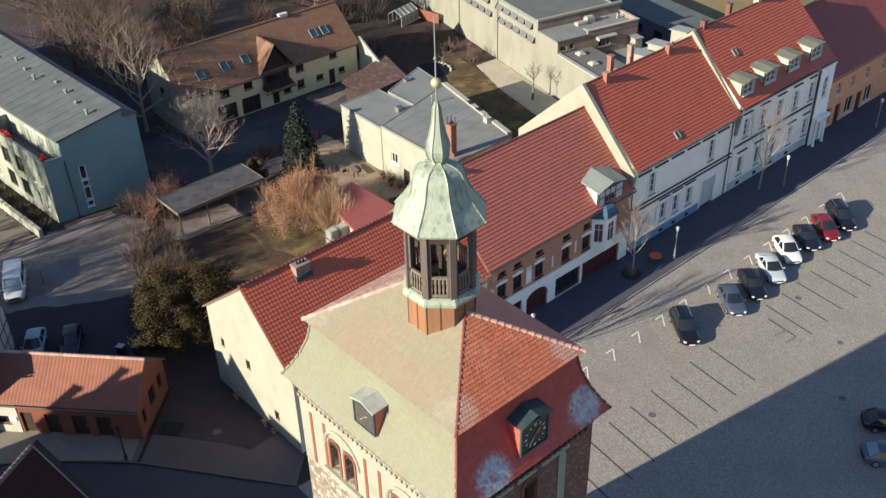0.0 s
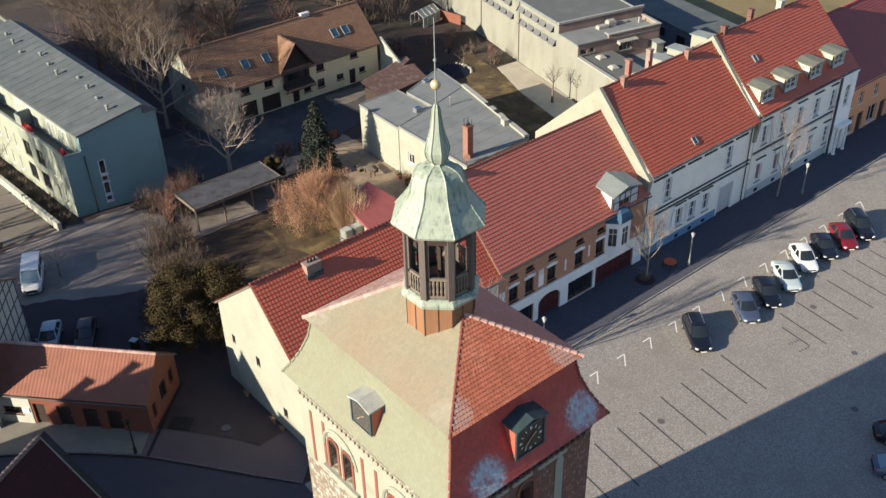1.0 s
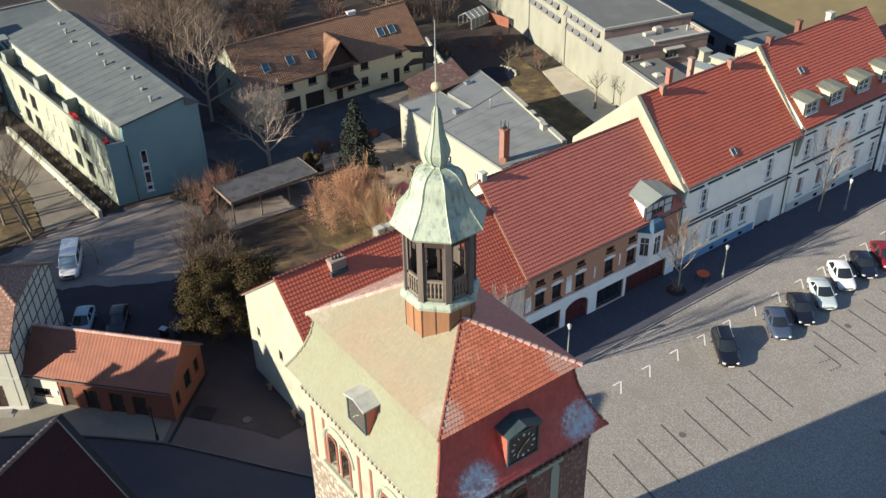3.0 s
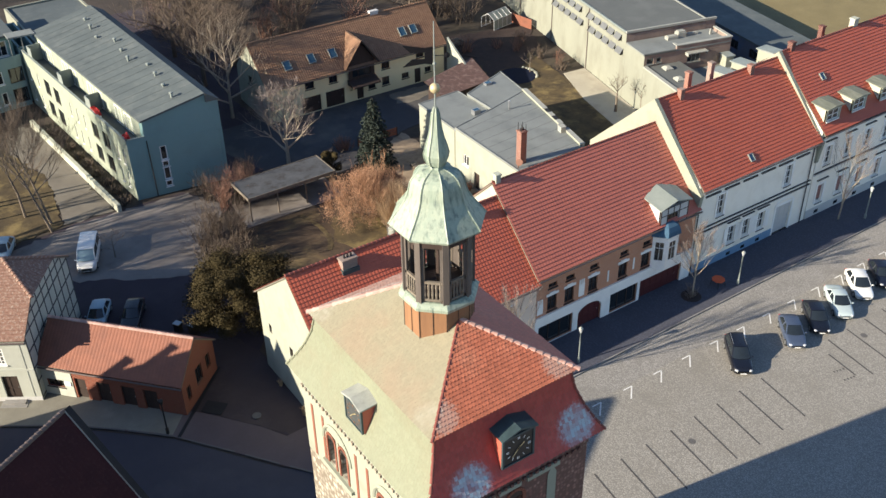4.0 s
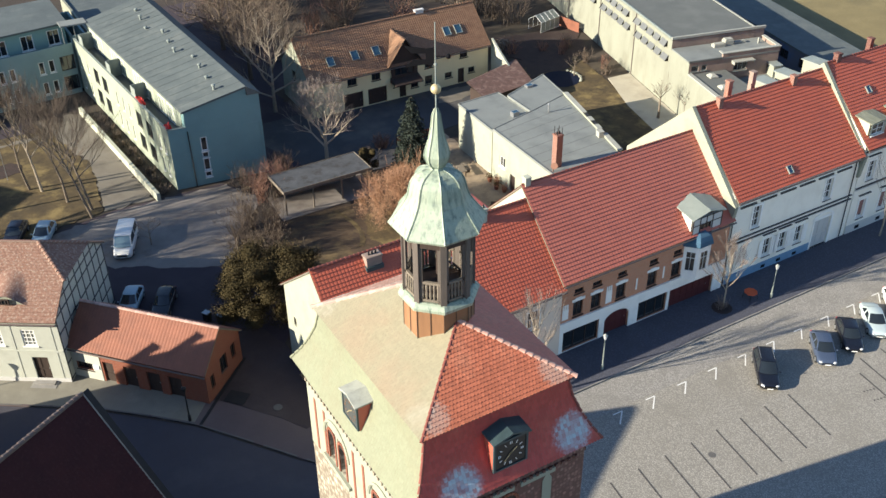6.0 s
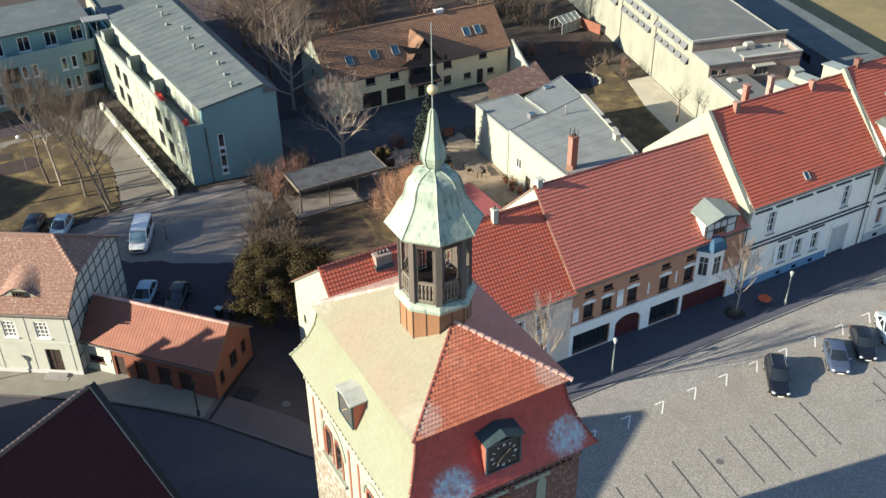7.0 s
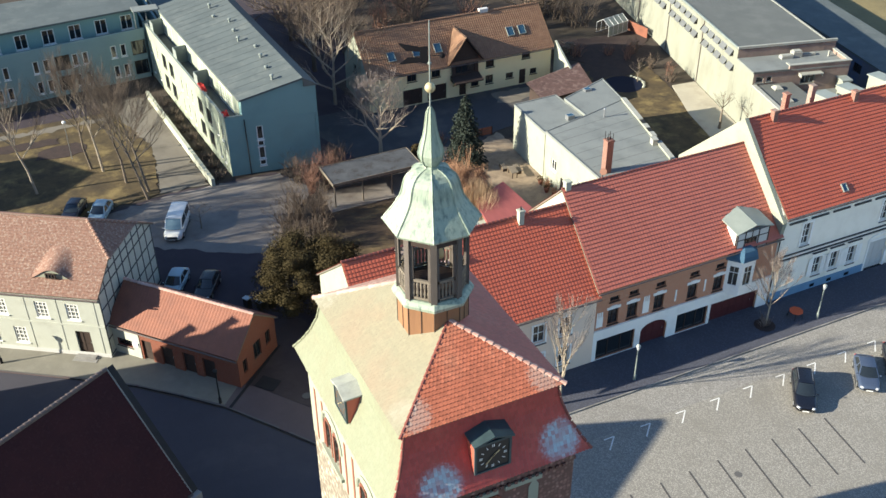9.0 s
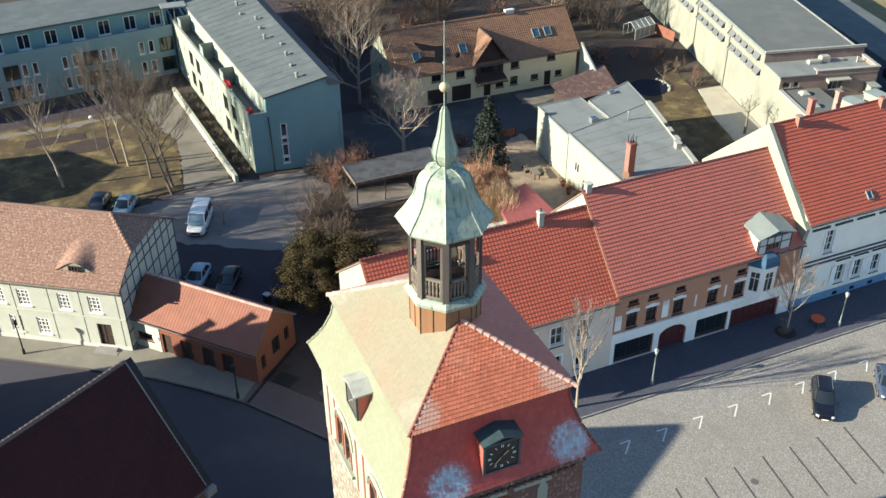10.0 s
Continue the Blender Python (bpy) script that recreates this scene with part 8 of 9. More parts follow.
bare_tree("young street tree with pale trunk in the pavement", -8.6, 5.4, 10.0, 0.1, 0.2, 31, BARK_PALE, 4, 0.2, (3, 4), limbs=15, lift=1.0, rise=2.2, name="street_tree")
bare_tree("young bare street tree in the pavement", 13.5, 6.3, 7.0, 0.085, 0.24, 32, BARK_PALE, 4, 0.25, (4, 5), limbs=14, lift=0.8, rise=1.6, name="street_tree")
bare_tree("slender pale birch before the grey house", 35.8, 6.9, 9.5, 0.085, 0.26, 33, BARK_PALE, 4, 0.12, (3, 4), limbs=12, name="street_tree", lift=0.8, rise=1.8)
bare_tree("pollarded bare tree by the yard wall", 34.6, 39.6, 4.6, 0.16, 0.4, 34, BARK, 3, 0.7, (3, 4), limbs=10)
bare_tree("bare espalier tree at the white wall", 37.0, 37.6, 4.2, 0.1, 0.4, 35, BARK, 3, 0.5, (3, 4), limbs=10)
bare_tree("small bare fruit tree in the back garden", 33.5, 55.5, 3.4, 0.07, 0.5, 36, BARK, 3, 0.3, (3, 4), limbs=8)
bare_tree("small bare tree in the yard by the van", -28.6, 44.8, 3.2, 0.06, 0.5, 37, BARK, 3, 0.3, (3, 4), limbs=7)
bare_tree("thin bare tree at the far end of the square street", 66.0, 6.5, 8.0, 0.12, 0.36, 38, BARK_PALE, 3, 0.28, (3, 4), limbs=10, name="street_tree")
for k, (x, y, h, w, mat) in enumerate(((-19.0, 42.5, 3.6, 2.6, TWIG), (-20.5, 39.5, 3.4, 2.8, TWIG), (-17.0, 40.5, 3.2, 2.6, TWIG), (-21.0, 36.5, 3.0, 2.4, TWIG), (-22.0, 33.5, 3.0, 2.2, TWIG), (-18.8, 36.0, 2.8, 2.4, TWIG),
                                       (-13.0, 47.8, 2.9, 2.0, RUST_TWIG), (-15.6, 46.8, 3.3, 2.0, RUST_TWIG), (-16.4, 49.6, 2.6, 2.4, TWIG), (-11.5, 50.5, 2.6, 2.2, TWIG))):
    brush("tangled bare shrub with grey-brown twigs", x, y, h, w * 1.15, 50 + k, mat, 30, 3)
for k in range(9):
    brush("low brown hedge plant in the planting strip", -24.0 - 0.07 * k * 2.6, 54.5 + 2.7 * k, 1.2, 2.2, 70 + k, TWIG, 26, 1, "hedge plant", "hedge_plant")
rng = random.Random(5)
for k in range(40):
    x = rng.uniform(-3, 38)
    y = 76 + rng.uniform(0, 22) + (6 if -4 < x < 24 else 0)
    if k % 3 == 0:
        bare_tree("bare tree in the wood behind the houses", x, y, rng.uniform(9, 14), 0.22, 0.5, 100 + k, TWIG, 4, 0.2, (4, 5), limbs=12, lift=0.4)
    else:
        brush("brown thicket of bare undergrowth", x, y, rng.uniform(4, 6.5), rng.uniform(4, 6), 100 + k, RUST_TWIG if k % 4 == 1 else TWIG, 34, 2, "thicket", "thicket")
for k in range(14):
    x, y = rng.uniform(-60, 90), rng.uniform(108, 140)
    brush("distant brown thicket of bare undergrowth", x, y, rng.uniform(6, 9), rng.uniform(7, 10), 140 + k, TWIG, 40, 2, "thicket", "thicket")
for k, (x, y) in enumerate(((36.5, 62.5), (38.6, 64.0), (35.0, 65.0), (37.8, 58.5), (38.6, 55.5), (37.4, 53.6), (30.5, 66.5), (27.5, 67.5))):
    brush("brown garden shrub by the white wall", x, y, rng.uniform(1.4, 2.6), rng.uniform(1.6, 2.4), 160 + k, TWIG if k % 2 else RUST_TWIG, 20, 2)

# ---- cars ----
def paint(name, colour, rough=0.3):
    m = material(name, colour, rough, tuple(c * 0.8 for c in colour), scale=2, mix=0.3, bump=0.0, spec=0.6)
    m.node_tree.nodes["Principled BSDF"].inputs["Coat Weight"].default_value = 0.3
    m.node_tree.nodes["Principled BSDF"].inputs["Coat Roughness"].default_value = 0.08
    return m


LAMP_GLASS = material("headlamp_glass", (0.5, 0.52, 0.53), 0.2, (0.4, 0.42, 0.43), mix=0.2, bump=0, spec=0.8)
LAMP_RED = material("tail_lamp_glass", (0.4, 0.02, 0.02), 0.2, (0.3, 0.02, 0.02), mix=0.2, bump=0, spec=0.7)
BLACK_TRIM = material("black_trim", (0.02, 0.02, 0.02), 0.5, (0.03, 0.03, 0.03), bump=0)


def loft(bm, stations):
    """Closed rings joined one after another."""
    rings = [[bm.verts.new(p) for p in s] for s in stations]
    n = len(rings[0])
    for a, b in zip(rings, rings[1:]):
        for i in range(n):
            j = (i + 1) % n
            bm.faces.new((a[i], a[j], b[j], b[i]))
    bm.faces.new(rings[0])
    bm.faces.new(rings[-1][::-1])


def grid_patch(bm, rows):
    vs = [[bm.verts.new(p) for p in r] for r in rows]
    for a, b in zip(vs, vs[1:]):
        for i in range(len(a) - 1):
            bm.faces.new((a[i], a[i + 1], b[i + 1], b[i]))


def car(label, m, colour, length=4.4, width=1.76, height=1.46, style="hatch", group="", glass=None):
    """A car with its nose towards -y of the pose: rounded body, curved glasshouse, wheels, lamps."""
    ob = thing("car" if style != "van" else "van", m, label, "car" if style != "van" else "van", group)
    L, W = length / 2, width / 2
    belt = {"van": 1.1, "wagon": 0.95}.get(style, 0.9)

    def ring(y, z0, z1, w):
        """A cross-section with rounded shoulders and sills."""
        half = [(w * 0.8, z0), (w * 0.95, z0 + 0.06), (w, z0 + 0.2), (w, z0 + (z1 - z0) * 0.62), (w * 0.975, z0 + (z1 - z0) * 0.84), (w * 0.9, z1 - 0.015), (w * 0.7, z1 + 0.015), (w * 0.35, z1 + 0.035)]
        return [(x, y, z) for x, z in half] + [(-x, y, z) for x, z in half[::-1]]
    n0, n1, n2 = {"van": (0.66, 0.92, 1.06), "wagon": (0.58, 0.76, 0.88)}.get(style, (0.52, 0.68, 0.82))
    tail = {"sedan": 0.86}.get(style, 0.95)
    bm = bmesh.new()
    loft(bm, [ring(-L, 0.34, n0, W * 0.56), ring(-L + 0.06, 0.28, n0 + 0.06, W * 0.74), ring(-L + 0.2, 0.24, n1, W * 0.87), ring(-L + 0.45, 0.2, n1 + 0.06, W * 0.95), ring(-L * 0.55, 0.19, n2, W * 0.99), ring(-L * 0.36, 0.19, belt, W), ring(0, 0.19, belt + 0.01, W),
              ring(L * 0.5, 0.19, belt + 0.03, W), ring(L * 0.78, 0.21, tail + 0.02, W * 0.97), ring(L - 0.16, 0.25, tail - 0.02, W * 0.9), ring(L - 0.04, 0.3, tail - 0.1, W * 0.8), ring(L, 0.36, tail - 0.2, W * 0.66)])
    body = part("body", bm, colour, ob, smooth=True)
    f0, f1 = (-L * 0.5, -L * 0.12) if style != "van" else (-L * 0.74, -L * 0.42)
    r1, r0 = {"wagon": (L * 0.72, L * 0.93), "hatch": (L * 0.55, L * 0.9), "sedan": (L * 0.34, L * 0.68), "van": (L * 0.88, L * 0.96)}[style]
    wt = W * (0.7 if style != "van" else 0.84)
    wb, b, h = W * 0.93, belt + 0.01, height

    def skin(u, v):
        """The glasshouse: u across (-1 to 1), v along (0 front foot, 1 roof front, 2 roof back, 3 back foot)."""
        s = abs(u)
        up = min(1.0, (1 - s) / 0.42) if v in (1, 2) else 1.0
        if v <= 1:
            t = v
            y0, y1 = f0 + 0.22 * u * u, f1 + 0.1 * u * u
        elif v <= 2:
            t, y0, y1 = 1.0, 0, f1 + (r1 - f1) * (v - 1)
        else:
            t = 3 - v
            y0, y1 = r0 - 0.12 * u * u, r1 - 0.05 * u * u
        y = y0 * (1 - t) + y1 * t
        if v <= 1 or v >= 2:
            top = h - 0.05 * u * u
            w = wb * (1 - t) + wt * t
            return Vector((u * w, y, b * (1 - t) + top * t))
        mid = 1 - abs(v - 1.5) * 2
        return Vector((u * wt, y, h + 0.035 * (1 - u * u) + 0.02 * mid - 0.05 * u * u))
    us = [-1, -0.85, -0.6, -0.3, 0, 0.3, 0.6, 0.85, 1]
    bm = bmesh.new()
    grid_patch(bm, [[skin(u, v) for u in us] for v in (1.0, 1.15, 1.35, 1.6, 1.85, 2.0)])
    for sx in (-1, 1):
        for v0, v1 in ((0.0, 1.0), (3.0, 2.0)):
            lo, hi = skin(sx, v0), skin(sx, v1)
            grid_patch(bm, [[lo, hi], [skin(sx * 0.9, v0), skin(sx * 0.9, v1)]])
            back = Vector((0, 0.12 if v0 == 0 else -0.2, 0))
            grid_patch(bm, [[lo, hi], [lo + back, hi + back * 0.8]])
        mid0, mid1 = Vector((sx * wb, L * 0.16, b)), Vector((sx * wt, L * 0.16, h - 0.05))
        tube(bm, mid0, mid1, 0.045, n=4)
        a, c = skin(sx, 1.0), skin(sx, 2.0)
        grid_patch(bm, [[a, c], [a + Vector((sx * 0.02, 0, -0.07)), c + Vector((sx * 0.02, 0, -0.07))]])
    part("roof", bm, colour, ob, smooth=False)
    inner = [-0.9, -0.6, -0.3, 0, 0.3, 0.6, 0.9]
    for name, vs in (("windscreen", (0.0, 0.35, 0.7, 0.97)), ("rear_window", (3.0, 2.6, 2.3, 2.03))):
        bm = bmesh.new()
        grid_patch(bm, [[skin(u, v) for u in inner] for v in vs])
        part(name, bm, glass or GLASS, ob, smooth=True)
    for sx in (-1, 1):
        bm = bmesh.new()
        k = Vector((-sx * 0.012, 0, 0))
        quad(bm, skin(sx, 0.0) + k, skin(sx, 3.0) + k, skin(sx, 2.0) + k, skin(sx, 1.0) + k)
        part("side_window", bm, GLASS, ob)
        for y in (-L * 0.62, L * 0.6):
            bm = bmesh.new()
            tube(bm, (sx * (W - 0.2), y, 0.31), (sx * (W + 0.01), y, 0.31), 0.31, n=16)
            wheel = part("wheel", bm, RUBBER, ob)
            bm = bmesh.new()
            tube(bm, (sx * (W - 0.02), y, 0.31), (sx * (W + 0.025), y, 0.31), 0.2, n=12)
            part("rim", bm, STEEL, wheel)
        bm = bmesh.new()
        bmesh.ops.create_icosphere(bm, subdivisions=2, radius=0.5, matrix=Matrix.Translation((sx * W * 0.66, -L + 0.14, n0 + 0.06)) @ Euler((0, 0, sx * 0.5)).to_matrix().to_4x4() @ Matrix.Diagonal((0.36, 0.3, 0.16, 1)))
        part("headlight", bm, LAMP_GLASS, ob, smooth=True)
        bm = bmesh.new()
        bmesh.ops.create_icosphere(bm, subdivisions=2, radius=0.5, matrix=Matrix.Translation((sx * W * 0.74, L - 0.1, tail - 0.16)) @ Matrix.Diagonal((0.24, 0.16, 0.24, 1)))
        part("tail_light", bm, LAMP_RED, ob, smooth=True)
        bm = bmesh.new()
        bmesh.ops.create_icosphere(bm, subdivisions=1, radius=0.5, matrix=Matrix.Translation((sx * (W + 0.06), f0 + 0.3, b + 0.08)) @ Matrix.Diagonal((0.22, 0.14, 0.15, 1)))
        part("mirror", bm, colour, ob)
    bm = bmesh.new()
    box(bm, -0.4, -L - 0.012, 0.44, 0.4, -L + 0.05, 0.53)
    part("grille", bm, BLACK_TRIM, ob)
    bm = bmesh.new()
    box(bm, -0.26, -L - 0.03, 0.34, 0.26, -L - 0.014, 0.42)
    part("number_plate", bm, WHITE_PAINT, ob)
    if style == "wagon":
        for sx in (-1, 1):
            bm = bmesh.new()
            tube(bm, (sx * wt * 0.9, f1 + 0.3, height + 0.06), (sx * wt * 0.9, r1 - 0.2, height + 0.06), 0.02, n=5)
            part("roof_rail", bm, STEEL, ob)
    return ob


BLACK = paint("black_car_paint", (0.006, 0.007, 0.012))
BLUE_GREY = paint("blue_grey_car_paint", (0.06, 0.085, 0.13))
MIDNIGHT = paint("slate_blue_car_paint", (0.05, 0.07, 0.115))
SILVER = paint("silver_car_paint", (0.42, 0.5, 0.5))
WHITE_CAR = paint("white_car_paint", (0.72, 0.72, 0.68))
RED_CAR = paint("red_car_paint", (0.17, 0.01, 0.016))
NAVY = paint("dark_navy_car_paint", (0.008, 0.01, 0.02))
PALE_BLUE = paint("pale_blue_car_paint", (0.3, 0.42, 0.48))
HEAD = -37.0
for label, x, y, colour, L, H, style in (("black estate car parked on the setts", 10.1, -2.3, BLACK, 4.75, 1.62, "wagon"), ("blue-grey compact car parked in a slanted bay", 16.4, -2.9, MIDNIGHT, 4.2, 1.42, "hatch"),
                                         ("black hatchback parked in a slanted bay", 19.8, -2.8, BLACK, 4.3, 1.45, "hatch"), ("silver saloon car parked in a slanted bay", 23.4, -2.5, SILVER, 4.6, 1.42, "sedan"),
                                         ("white compact car parked in a slanted bay", 27.2, -1.9, WHITE_CAR, 4.3, 1.52, "hatch"), ("black small car parked in a slanted bay", 30.4, -2.1, NAVY, 4.0, 1.45, "hatch"),
                                         ("dark red car parked in a slanted bay", 33.4, -2.4, RED_CAR, 4.3, 1.45, "hatch"), ("black off-road car parked in the end bay", 36.3, -2.4, BLACK, 4.7, 1.7, "wagon")):
    car(label, pose(x, y, 0.005, 0, 0, HEAD), colour, L, 1.78, H, style, "cars parked on the square")
car("dark blue car standing in the shaded part of the square", pose(8.7, -22.4, 0.005, 0, 0, 40), BLUE_GREY, 4.4, 1.78, 1.45, "hatch", "", GLASS_REFLECT)
car("black car standing in the shaded part of the square", pose(12.0, -20.6, 0.005, 0, 0, 40), BLACK, 4.4, 1.78, 1.45, "hatch")
car("white minibus parked in the yard, sky reflection painted on its windscreen", pose(-30.85, 45.8, 0.04, 0, 0, -24), WHITE_CAR, 5.2, 1.95, 2.0, "van", "", GLASS_REFLECT)
car("pale blue car half hidden behind the outbuilding", pose(-33.3, 35.6, 0.03, 0, 0, -30), PALE_BLUE, 4.2, 1.75, 1.45, "hatch")
car("black car in the shade behind the outbuilding", pose(-30.7, 33.8, 0.03, 0, 0, -30), BLACK, 4.3, 1.75, 1.45, "hatch")
car("pale green car parked beside the lawn", pose(-37.7, 51.9, 0.04, 0, 0, -28), PALE_BLUE, 4.2, 1.75, 1.48, "hatch")
car("dark blue car parked beside the lawn", pose(-40.2, 53.5, 0.04, 0, 0, -28), NAVY, 4.3, 1.75, 1.45, "hatch")

# ---- square furniture ----
def street_lamp(x, y, h=3.7, label="grey street lamp with a white lantern head", z=0.12, head=None):
    ob = thing("street_lamp", pose(x, y, z), label, "street lamp", "street lamps")
    bm = bmesh.new()
    lathe(bm, [(0.13, 0), (0.13, 0.5), (0.07, 0.6), (0.05, h - 0.5), (0.05, h - 0.42)], 8)
    part("pole", bm, head or LEAD, ob)
    bm = bmesh.new()
    lathe(bm, [(0.09, h - 0.45), (0.19, h - 0.08), (0.19, h - 0.04)], 8)
    part("lantern", bm, head or LAMP_GLASS, ob, "glass lantern")
    bm = bmesh.new()
    lathe(bm, [(0.21, h - 0.05), (0.12, h + 0.06), (0.03, h + 0.12)], 8)
    part("cap", bm, head or LEAD_PALE, ob)
    return ob


for x, y in ((-1.4, 5.3), (18.46, 5.1), (38.2, 5.4), (58.0, 5.3)):
    street_lamp(x, y)
street_lamp(-33.75, 17.7, 3.5, "black street lamp on the lane pavement", 0.1, IRON)
street_lamp(-49.6, 30.9, 3.6, "black street lamp in the sun before the white house", 0.1, IRON)
# drain channel by the outbuilding
bm = bmesh.new()
box(bm, 0, -0.13, 0.08, 8.6, 0.13, 0.135, pose(-33.2, 16.75, 0, 0, 0, 44.6))
tagged(part("gutter_channel", bm, IRON), "dark drain channel in the pavement before the outbuilding", "drain")

# white corner marks and dark bay lines
for k in range(-2, 13):
    x = 3.44 * k + 0.27
    bm = bmesh.new()
    f = pose(x, 0.45, 0.012)
    box(bm, -0.95, -0.055, 0, 0.0, 0.055, 0.004, f)
    box(bm, -0.055, -1.6, 0, 0.055, 0.0, 0.004, f @ pose(0, 0, 0, 0, 0, -45))
    tagged(part("bay_mark", bm, PAINT_LINE), "white painted corner mark of a parking bay", "road marking", "bay marks")
for x in (-8.9, -6.2, -3.55, -0.88, 1.8, 4.4, 7.1, 9.8, 18.6, 21.2, 23.75, 26.3, 28.85, 31.4, 33.9, 36.4):
    bm = bmesh.new()
    box(bm, -0.07, -5.2, 0.001, 0.07, 0, 0.012, pose(x, -5.15, 0, 0, 0, -8.0))
    tagged(part("bay_line", bm, BAY_LINE), "line of dark setts between parking bays", "road marking", "bay lines")
for x, y, r in ((-0.38, -7.0, 0.3), (-27.05, 15.42, 0.38), (21.7, -6.6, 0.3), (18.6, -12.6, 0.28), (12.3, -16.4, 0.3)):
    bm = bmesh.new()
    lathe(bm, [(r, 0.0), (r, 0.012), (r * 0.75, 0.012), (r * 0.75, 0.006)], 20, 0, x, y)
    ob = tagged(part("manhole_cover", bm, COVER), "round iron manhole cover in the paving", "manhole cover")
    ob.location.z = 0.105 if x < -25 and y > 0 else 0.002
bm = bmesh.new()
box(bm, -0.9, -0.7, 0, 0.9, 0.7, 0.02)
tagged(part("cellar_grate", bm, IRON), "dark iron grate in the pavement", "grate").matrix_basis = pose(-29.5, 18.3, 0.1, 0, 0, -48)
bm = bmesh.new()
for (xa, ya), (xb, yb) in (((15.46, -8.2), (16.42, -8.41)), ((15.33, -9.37), (16.31, -9.56))):
    for k in range(4):
        f = pose(xa + (xb - xa) * k / 3, ya + (yb - ya) * k / 3, 0.0)
        box(bm, -0.08, -0.08, 0.001, 0.08, 0.08, 0.012, f)
tagged(part("bay_symbol", bm, BAY_LINE), "two short rows of dark marker setts in a bay", "road marking")
bm = bmesh.new()
box(bm, -0.07, -3.1, 0.001, 0.07, 0, 0.012, pose(17.0, -6.45, 0, 0, 0, -8.0))
tagged(part("bay_line", bm, BAY_LINE), "short line of dark setts between parking bays", "road marking", "bay lines")
# planted ring round the street tree
bm = bmesh.new()
lathe(bm, [(1.0, 0.1), (0.95, 0.15)], 14, 0, 13.45, 6.35)
tagged(part("tree_pit", bm, SOIL), "round pit of dark soil round a street tree", "flower bed", kind="structure")
brush("low brown bare shrub round the street tree", 13.4, 6.4, 1.1, 1.3, 92, STREET_TWIG, 26, 2)
# dry plants at the foot of the corner house's gable
for k, (x, y, h) in enumerate(((-23.75, 12.2, 0.7), (-23.8, 13.3, 0.9), (-23.75, 17.6, 0.8))):
    brush("small dry plant at the foot of a gable wall", x, y, h, 0.5, 120 + k, STRAW, 14, 1, "plant", "dry_plant")
# orange-topped table on the pavement
ot = thing("table", pose(16.75, 6.1, 0.12), "small outdoor table with a bright orange top", "table")
bm = bmesh.new()
lathe(bm, [(0.62, 0.66), (0.64, 0.7), (0.62, 0.74)], 8)
part("tabletop", bm, material("orange_plastic", (0.62, 0.1, 0.03), 0.5, (0.5, 0.08, 0.03), mix=0.4, bump=0.0), ot, "orange octagonal top")
for sx in (-1, 1):
    for sy in (-1, 1):
        bm = bmesh.new()
        tube(bm, (sx * 0.5, sy * 0.5, 0), (sx * 0.4, sy * 0.4, 0.66), 0.03)
        part("leg", bm, IRON, ot)


# ---- back gardens and yards ----
pond = thing("garden_pond", pose(31.3, 55.6, 0.03), "dark round garden pond edged with white stones", "pond")
bm = bmesh.new()
lathe(bm, [(2.6, 0.0), (2.6, 0.03)], 24, 0)
part("water", bm, material("pond_water", (0.008, 0.012, 0.028), 0.6, (0.014, 0.018, 0.034), mix=0.5, bump=0.0, spec=0.06), pond)
rng = random.Random(9)
for k in range(9):
    a = radians(-50 + 10.5 * k)
    bm = bmesh.new()
    bmesh.ops.create_icosphere(bm, subdivisions=1, radius=rng.uniform(0.15, 0.28), matrix=Matrix.Translation((2.75 * math.cos(a), 2.75 * math.sin(a), 0.12)) @ Matrix.Diagonal((1.2, 0.9, 0.7, 1)))
    part("stone", bm, WHITE, pond)

gh = thing("greenhouse", pose(38.6, 70.5, 0, 0, 0, 12), "small glass greenhouse with a white frame", "greenhouse")
bm = bmesh.new()
for x in (0, 1, 2, 3, 4):
    for y0, z0, y1, z1 in ((0, 0, 0, 1.6), (0, 1.6, 1.25, 2.4), (1.25, 2.4, 2.5, 1.6), (2.5, 1.6, 2.5, 0)):
        tube(bm, (x, y0, z0), (x, y1, z1), 0.03, n=4)
for y, z in ((0, 1.6), (1.25, 2.4), (2.5, 1.6), (0, 0.05), (2.5, 0.05)):
    tube(bm, (0, y, z), (4, y, z), 0.03, n=4)
part("frame", bm, WHITE_PAINT, gh)
bm = bmesh.new()
for pts in (((0, 0, 0), (4, 0, 0), (4, 0, 1.6), (0, 0, 1.6)), ((0, 0, 1.6), (4, 0, 1.6), (4, 1.25, 2.4), (0, 1.25, 2.4)), ((0, 1.25, 2.4), (4, 1.25, 2.4), (4, 2.5, 1.6), (0, 2.5, 1.6))):
    quad(bm, *pts)
part("glazing", bm, ZINC, gh)
bm = bmesh.new()
for k in range(30):
    box(bm, k * 0.2, 0, 0, k * 0.2 + 0.17, 0.04, 1.5 + 0.03 * (k % 3))
fn = tagged(part("board_fence", bm, TILE_WORN), "red-brown board fence beside the hall", "fence", kind="stuff")
fn.matrix_basis = pose(42.6, 73.5, 0, 0, 0, -82)

fence = thing("yard_fence", pose(3.2, 50.6, 0, 0, 0, -2), "low dark red board fence along the yard", "fence")
for k in range(5):
    bm = bmesh.new()
    box(bm, k * 1.35, -0.05, 0, k * 1.35 + 0.1, 0.05, 1.2)
    part("post", bm, WOOD_DARK, fence)
    if k < 4:
        for z in (0.15, 0.5, 0.85):
            bm = bmesh.new()
            box(bm, k * 1.35 + 0.1, -0.02, z, k * 1.35 + 1.35, 0.02, z + 0.3)
            part("board", bm, TILE_WORN, fence)

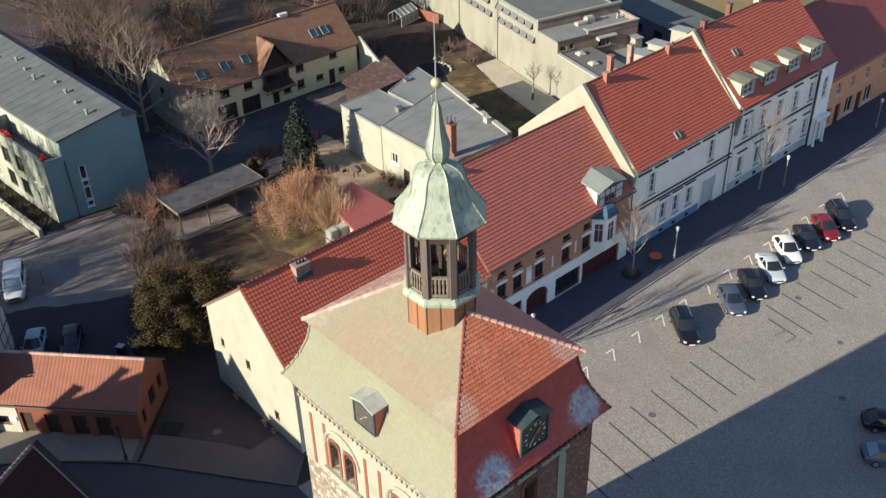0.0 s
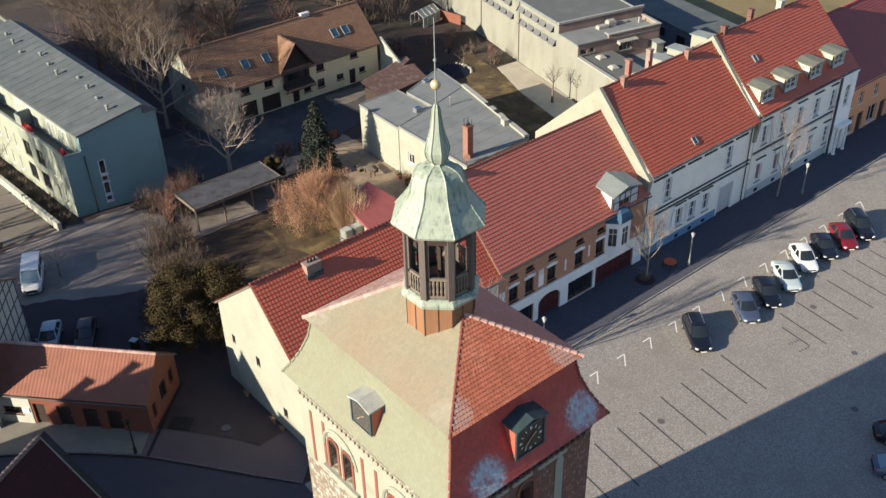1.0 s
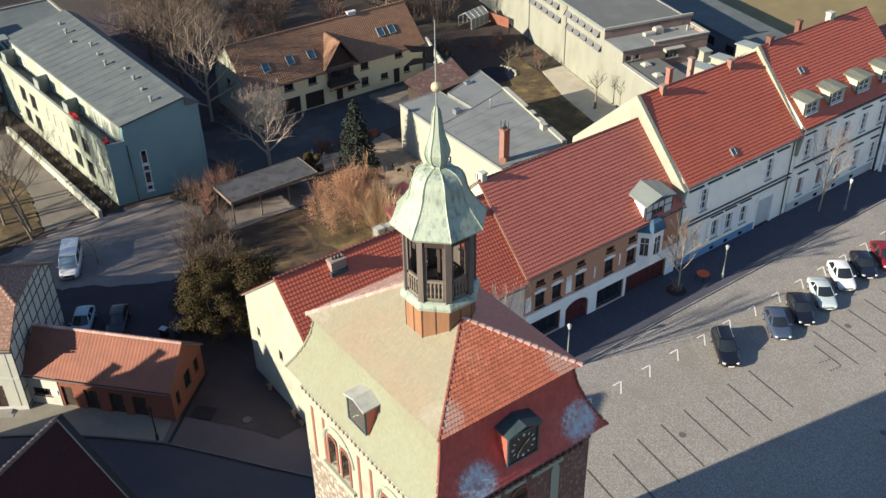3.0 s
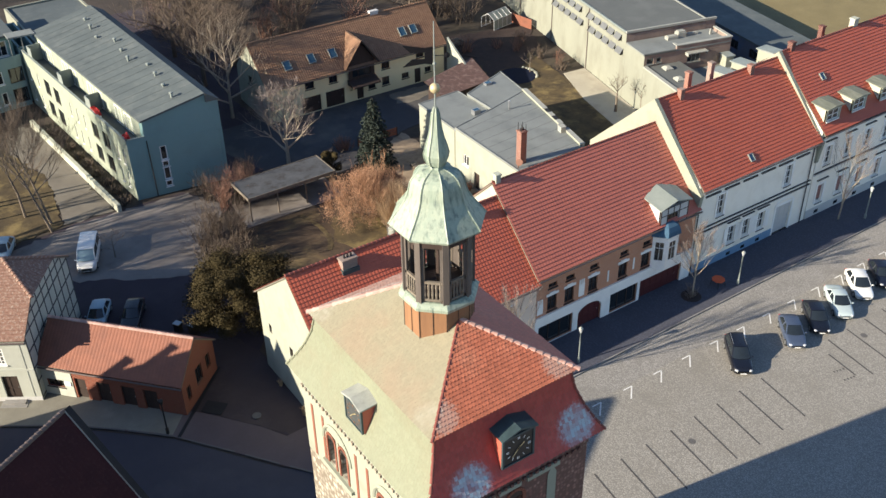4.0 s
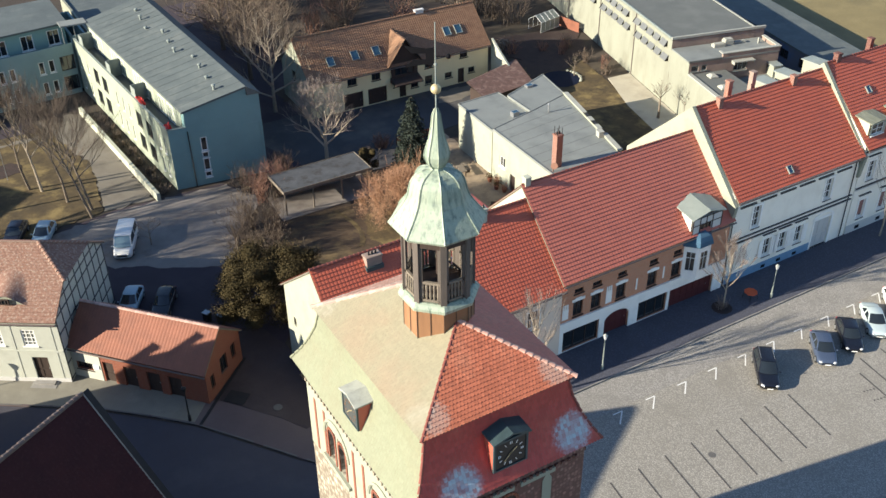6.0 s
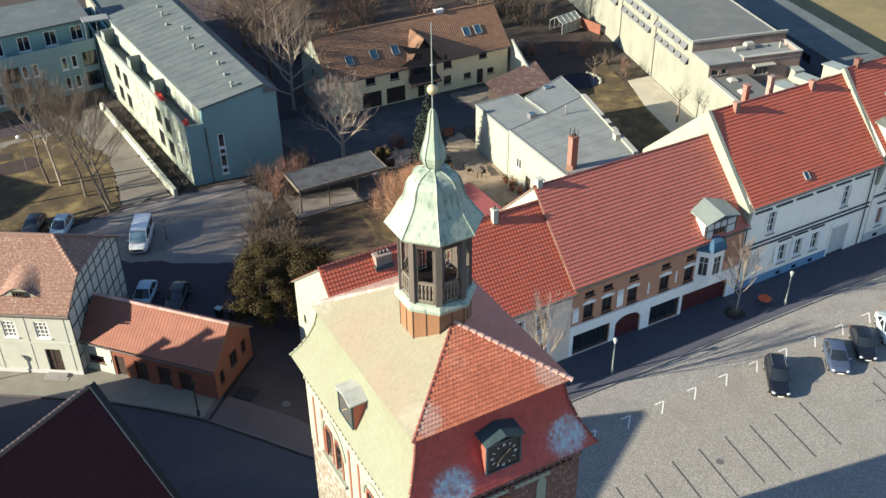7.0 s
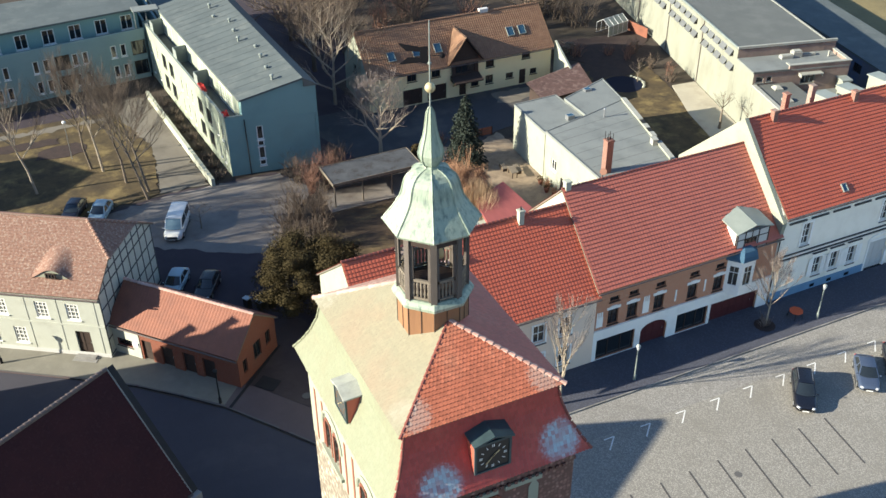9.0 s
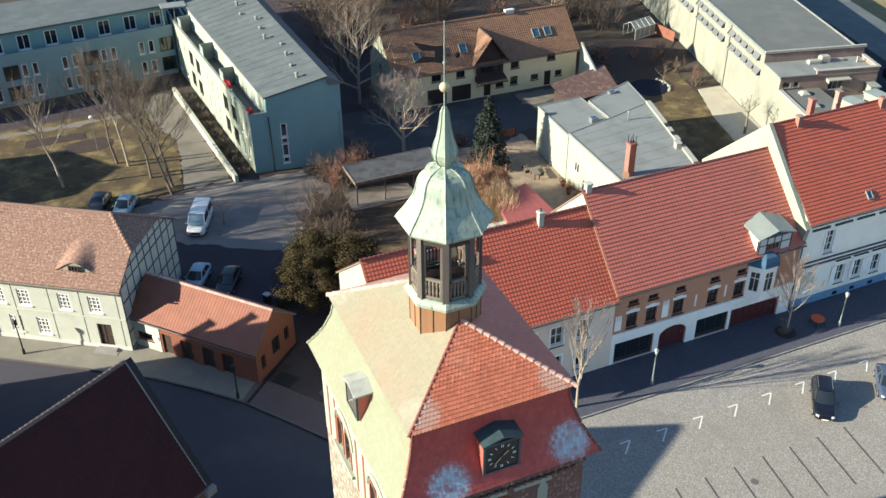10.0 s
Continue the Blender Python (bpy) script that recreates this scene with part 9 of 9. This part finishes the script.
# caged water tanks in the garden
for k, (x, y, z) in enumerate(((-5.0, 29.5, 0.03), (-3.8, 29.4, 0.03), (-5.0, 29.5, 1.19), (-3.8, 29.4, 1.19))):
    tank = thing("water_tank", pose(x, y, z, 0, 0, 4), "white plastic water tank in a steel cage", "water tank", "caged water tanks")
    bm = bmesh.new()
    box(bm, 0.06, 0.06, 0.15, 1.04, 0.94, 1.1)
    bmesh.ops.bevel(bm, geom=bm.edges[:], offset=0.06, segments=2, affect="EDGES")
    part("tank", bm, WHITE, tank)
    bm = bmesh.new()
    for i in range(6):
        for y0 in (0.0, 1.0):
            tube(bm, (i * 0.22, y0, 0), (i * 0.22, y0, 1.15), 0.018, n=4)
        for x0 in (0.0, 1.1):
            tube(bm, (x0, i * 0.2, 0), (x0, i * 0.2, 1.15), 0.018, n=4)
        z = 0.05 + i * 0.22
        for a, b in (((0, 0), (1.1, 0)), ((1.1, 0), (1.1, 1)), ((1.1, 1), (0, 1)), ((0, 1), (0, 0))):
            tube(bm, (*a, z), (*b, z), 0.018, n=4)
    part("cage", bm, STEEL, tank)


def bench(x, y, turn, label="weathered wooden bench in the yard"):
    ob = thing("bench", pose(x, y, 0.03, 0, 0, turn), label, "bench")
    for y0 in (0.0, 0.2, 0.4):
        bm = bmesh.new()
        box(bm, 0, y0, 0.42, 1.7, y0 + 0.16, 0.47)
        part("slat", bm, WOOD_GREY, ob)
    for x0 in (0.15, 1.45):
        bm = bmesh.new()
        box(bm, x0, 0.02, 0, x0 + 0.1, 0.52, 0.42)
        part("leg", bm, WOOD_DARK, ob)
    return ob


bench(7.2, 40.2, 80)
bench(6.0, 41.4, 80)
tb = thing("table", pose(6.4, 39.6, 0.03, 0, 0, 80), "weathered garden table beside the workshop", "table")
bm = bmesh.new()
box(bm, 0, 0, 0.7, 1.7, 0.8, 0.76)
part("tabletop", bm, WOOD_GREY, tb)
for x0 in (0.1, 1.5):
    for y0 in (0.1, 0.62):
        bm = bmesh.new()
        box(bm, x0, y0, 0, x0 + 0.08, y0 + 0.08, 0.7)
        part("leg", bm, WOOD_DARK, tb)
for k, (x, y) in enumerate(((8.0, 37.4), (8.3, 36.4), (7.7, 35.6), (8.1, 34.6))):
    pot = thing("plant_pot", pose(x, y, 0.03), "red clay pot with a dry plant by the workshop wall", "plant pot", "pots by the workshop")
    bm = bmesh.new()
    lathe(bm, [(0.2, 0), (0.3, 0.45), (0.33, 0.47), (0.27, 0.44)], 12, 0)
    part("pot", bm, TILE_WORN, pot)
    bm = bmesh.new()
    pr = random.Random(k)
    for q in range(120):
        leaf(bm, Vector((pr.gauss(0, 0.2), pr.gauss(0, 0.2), 0.55 + abs(pr.gauss(0, 0.25)))), 0.07, pr)
    tagged(part("plant", bm, RUST_LEAF if k % 2 else YEW, pot), kind="stuff")

# court lamp and garden clutter
cl = thing("lamp_post", pose(-38.6, 66.5, 0.03), "thin grey lamp post with a white head on the lawn", "lamp post")
bm = bmesh.new()
tube(bm, (0, 0, 0), (0, 0, 4.6), 0.045, 0.035, 8)
part("pole", bm, STEEL, cl)
bm = bmesh.new()
lathe(bm, [(0.05, 4.55), (0.22, 4.7), (0.22, 4.85), (0.06, 4.95)], 10, 0)
part("head", bm, WHITE_PAINT, cl)
for k, (x, y, s) in enumerate(((29.5, 68.0, 1.2), (31.2, 69.2, 0.9), (27.8, 70.0, 1.0))):
    bm = bmesh.new()
    pr = random.Random(40 + k)
    for q in range(22):
        box(bm, -0.5, -0.06, -0.06, 0.5, 0.06, 0.06, pose(pr.uniform(-0.6, 0.6), pr.uniform(-0.4, 0.4), pr.uniform(0.1, s), pr.uniform(-15, 15), pr.uniform(-15, 15), pr.uniform(0, 180)))
    tagged(part("log_pile", bm, WOOD_GREY), "pile of stacked firewood in the back garden", "firewood", kind="stuff").location = (x, y, 0.03)
# wheeled bins behind the outbuilding
for k, (x, y) in enumerate(((-28.0, 29.6), (-27.0, 28.6))):
    b = thing("waste_bin", pose(x, y, 0.03, 0, 0, 30), "grey wheeled bin in the shaded alley", "bin", "bins in the alley")
    bm = bmesh.new()
    prism(bm, [(-0.25, -0.3), (0.25, -0.3), (0.25, 0.3), (-0.25, 0.3)], 0.08, 0.95)
    part("bin_body", bm, IRON, b)
    bm = bmesh.new()
    box(bm, -0.29, -0.34, 0.95, 0.29, 0.34, 1.02)
    part("lid", bm, STEEL, b)
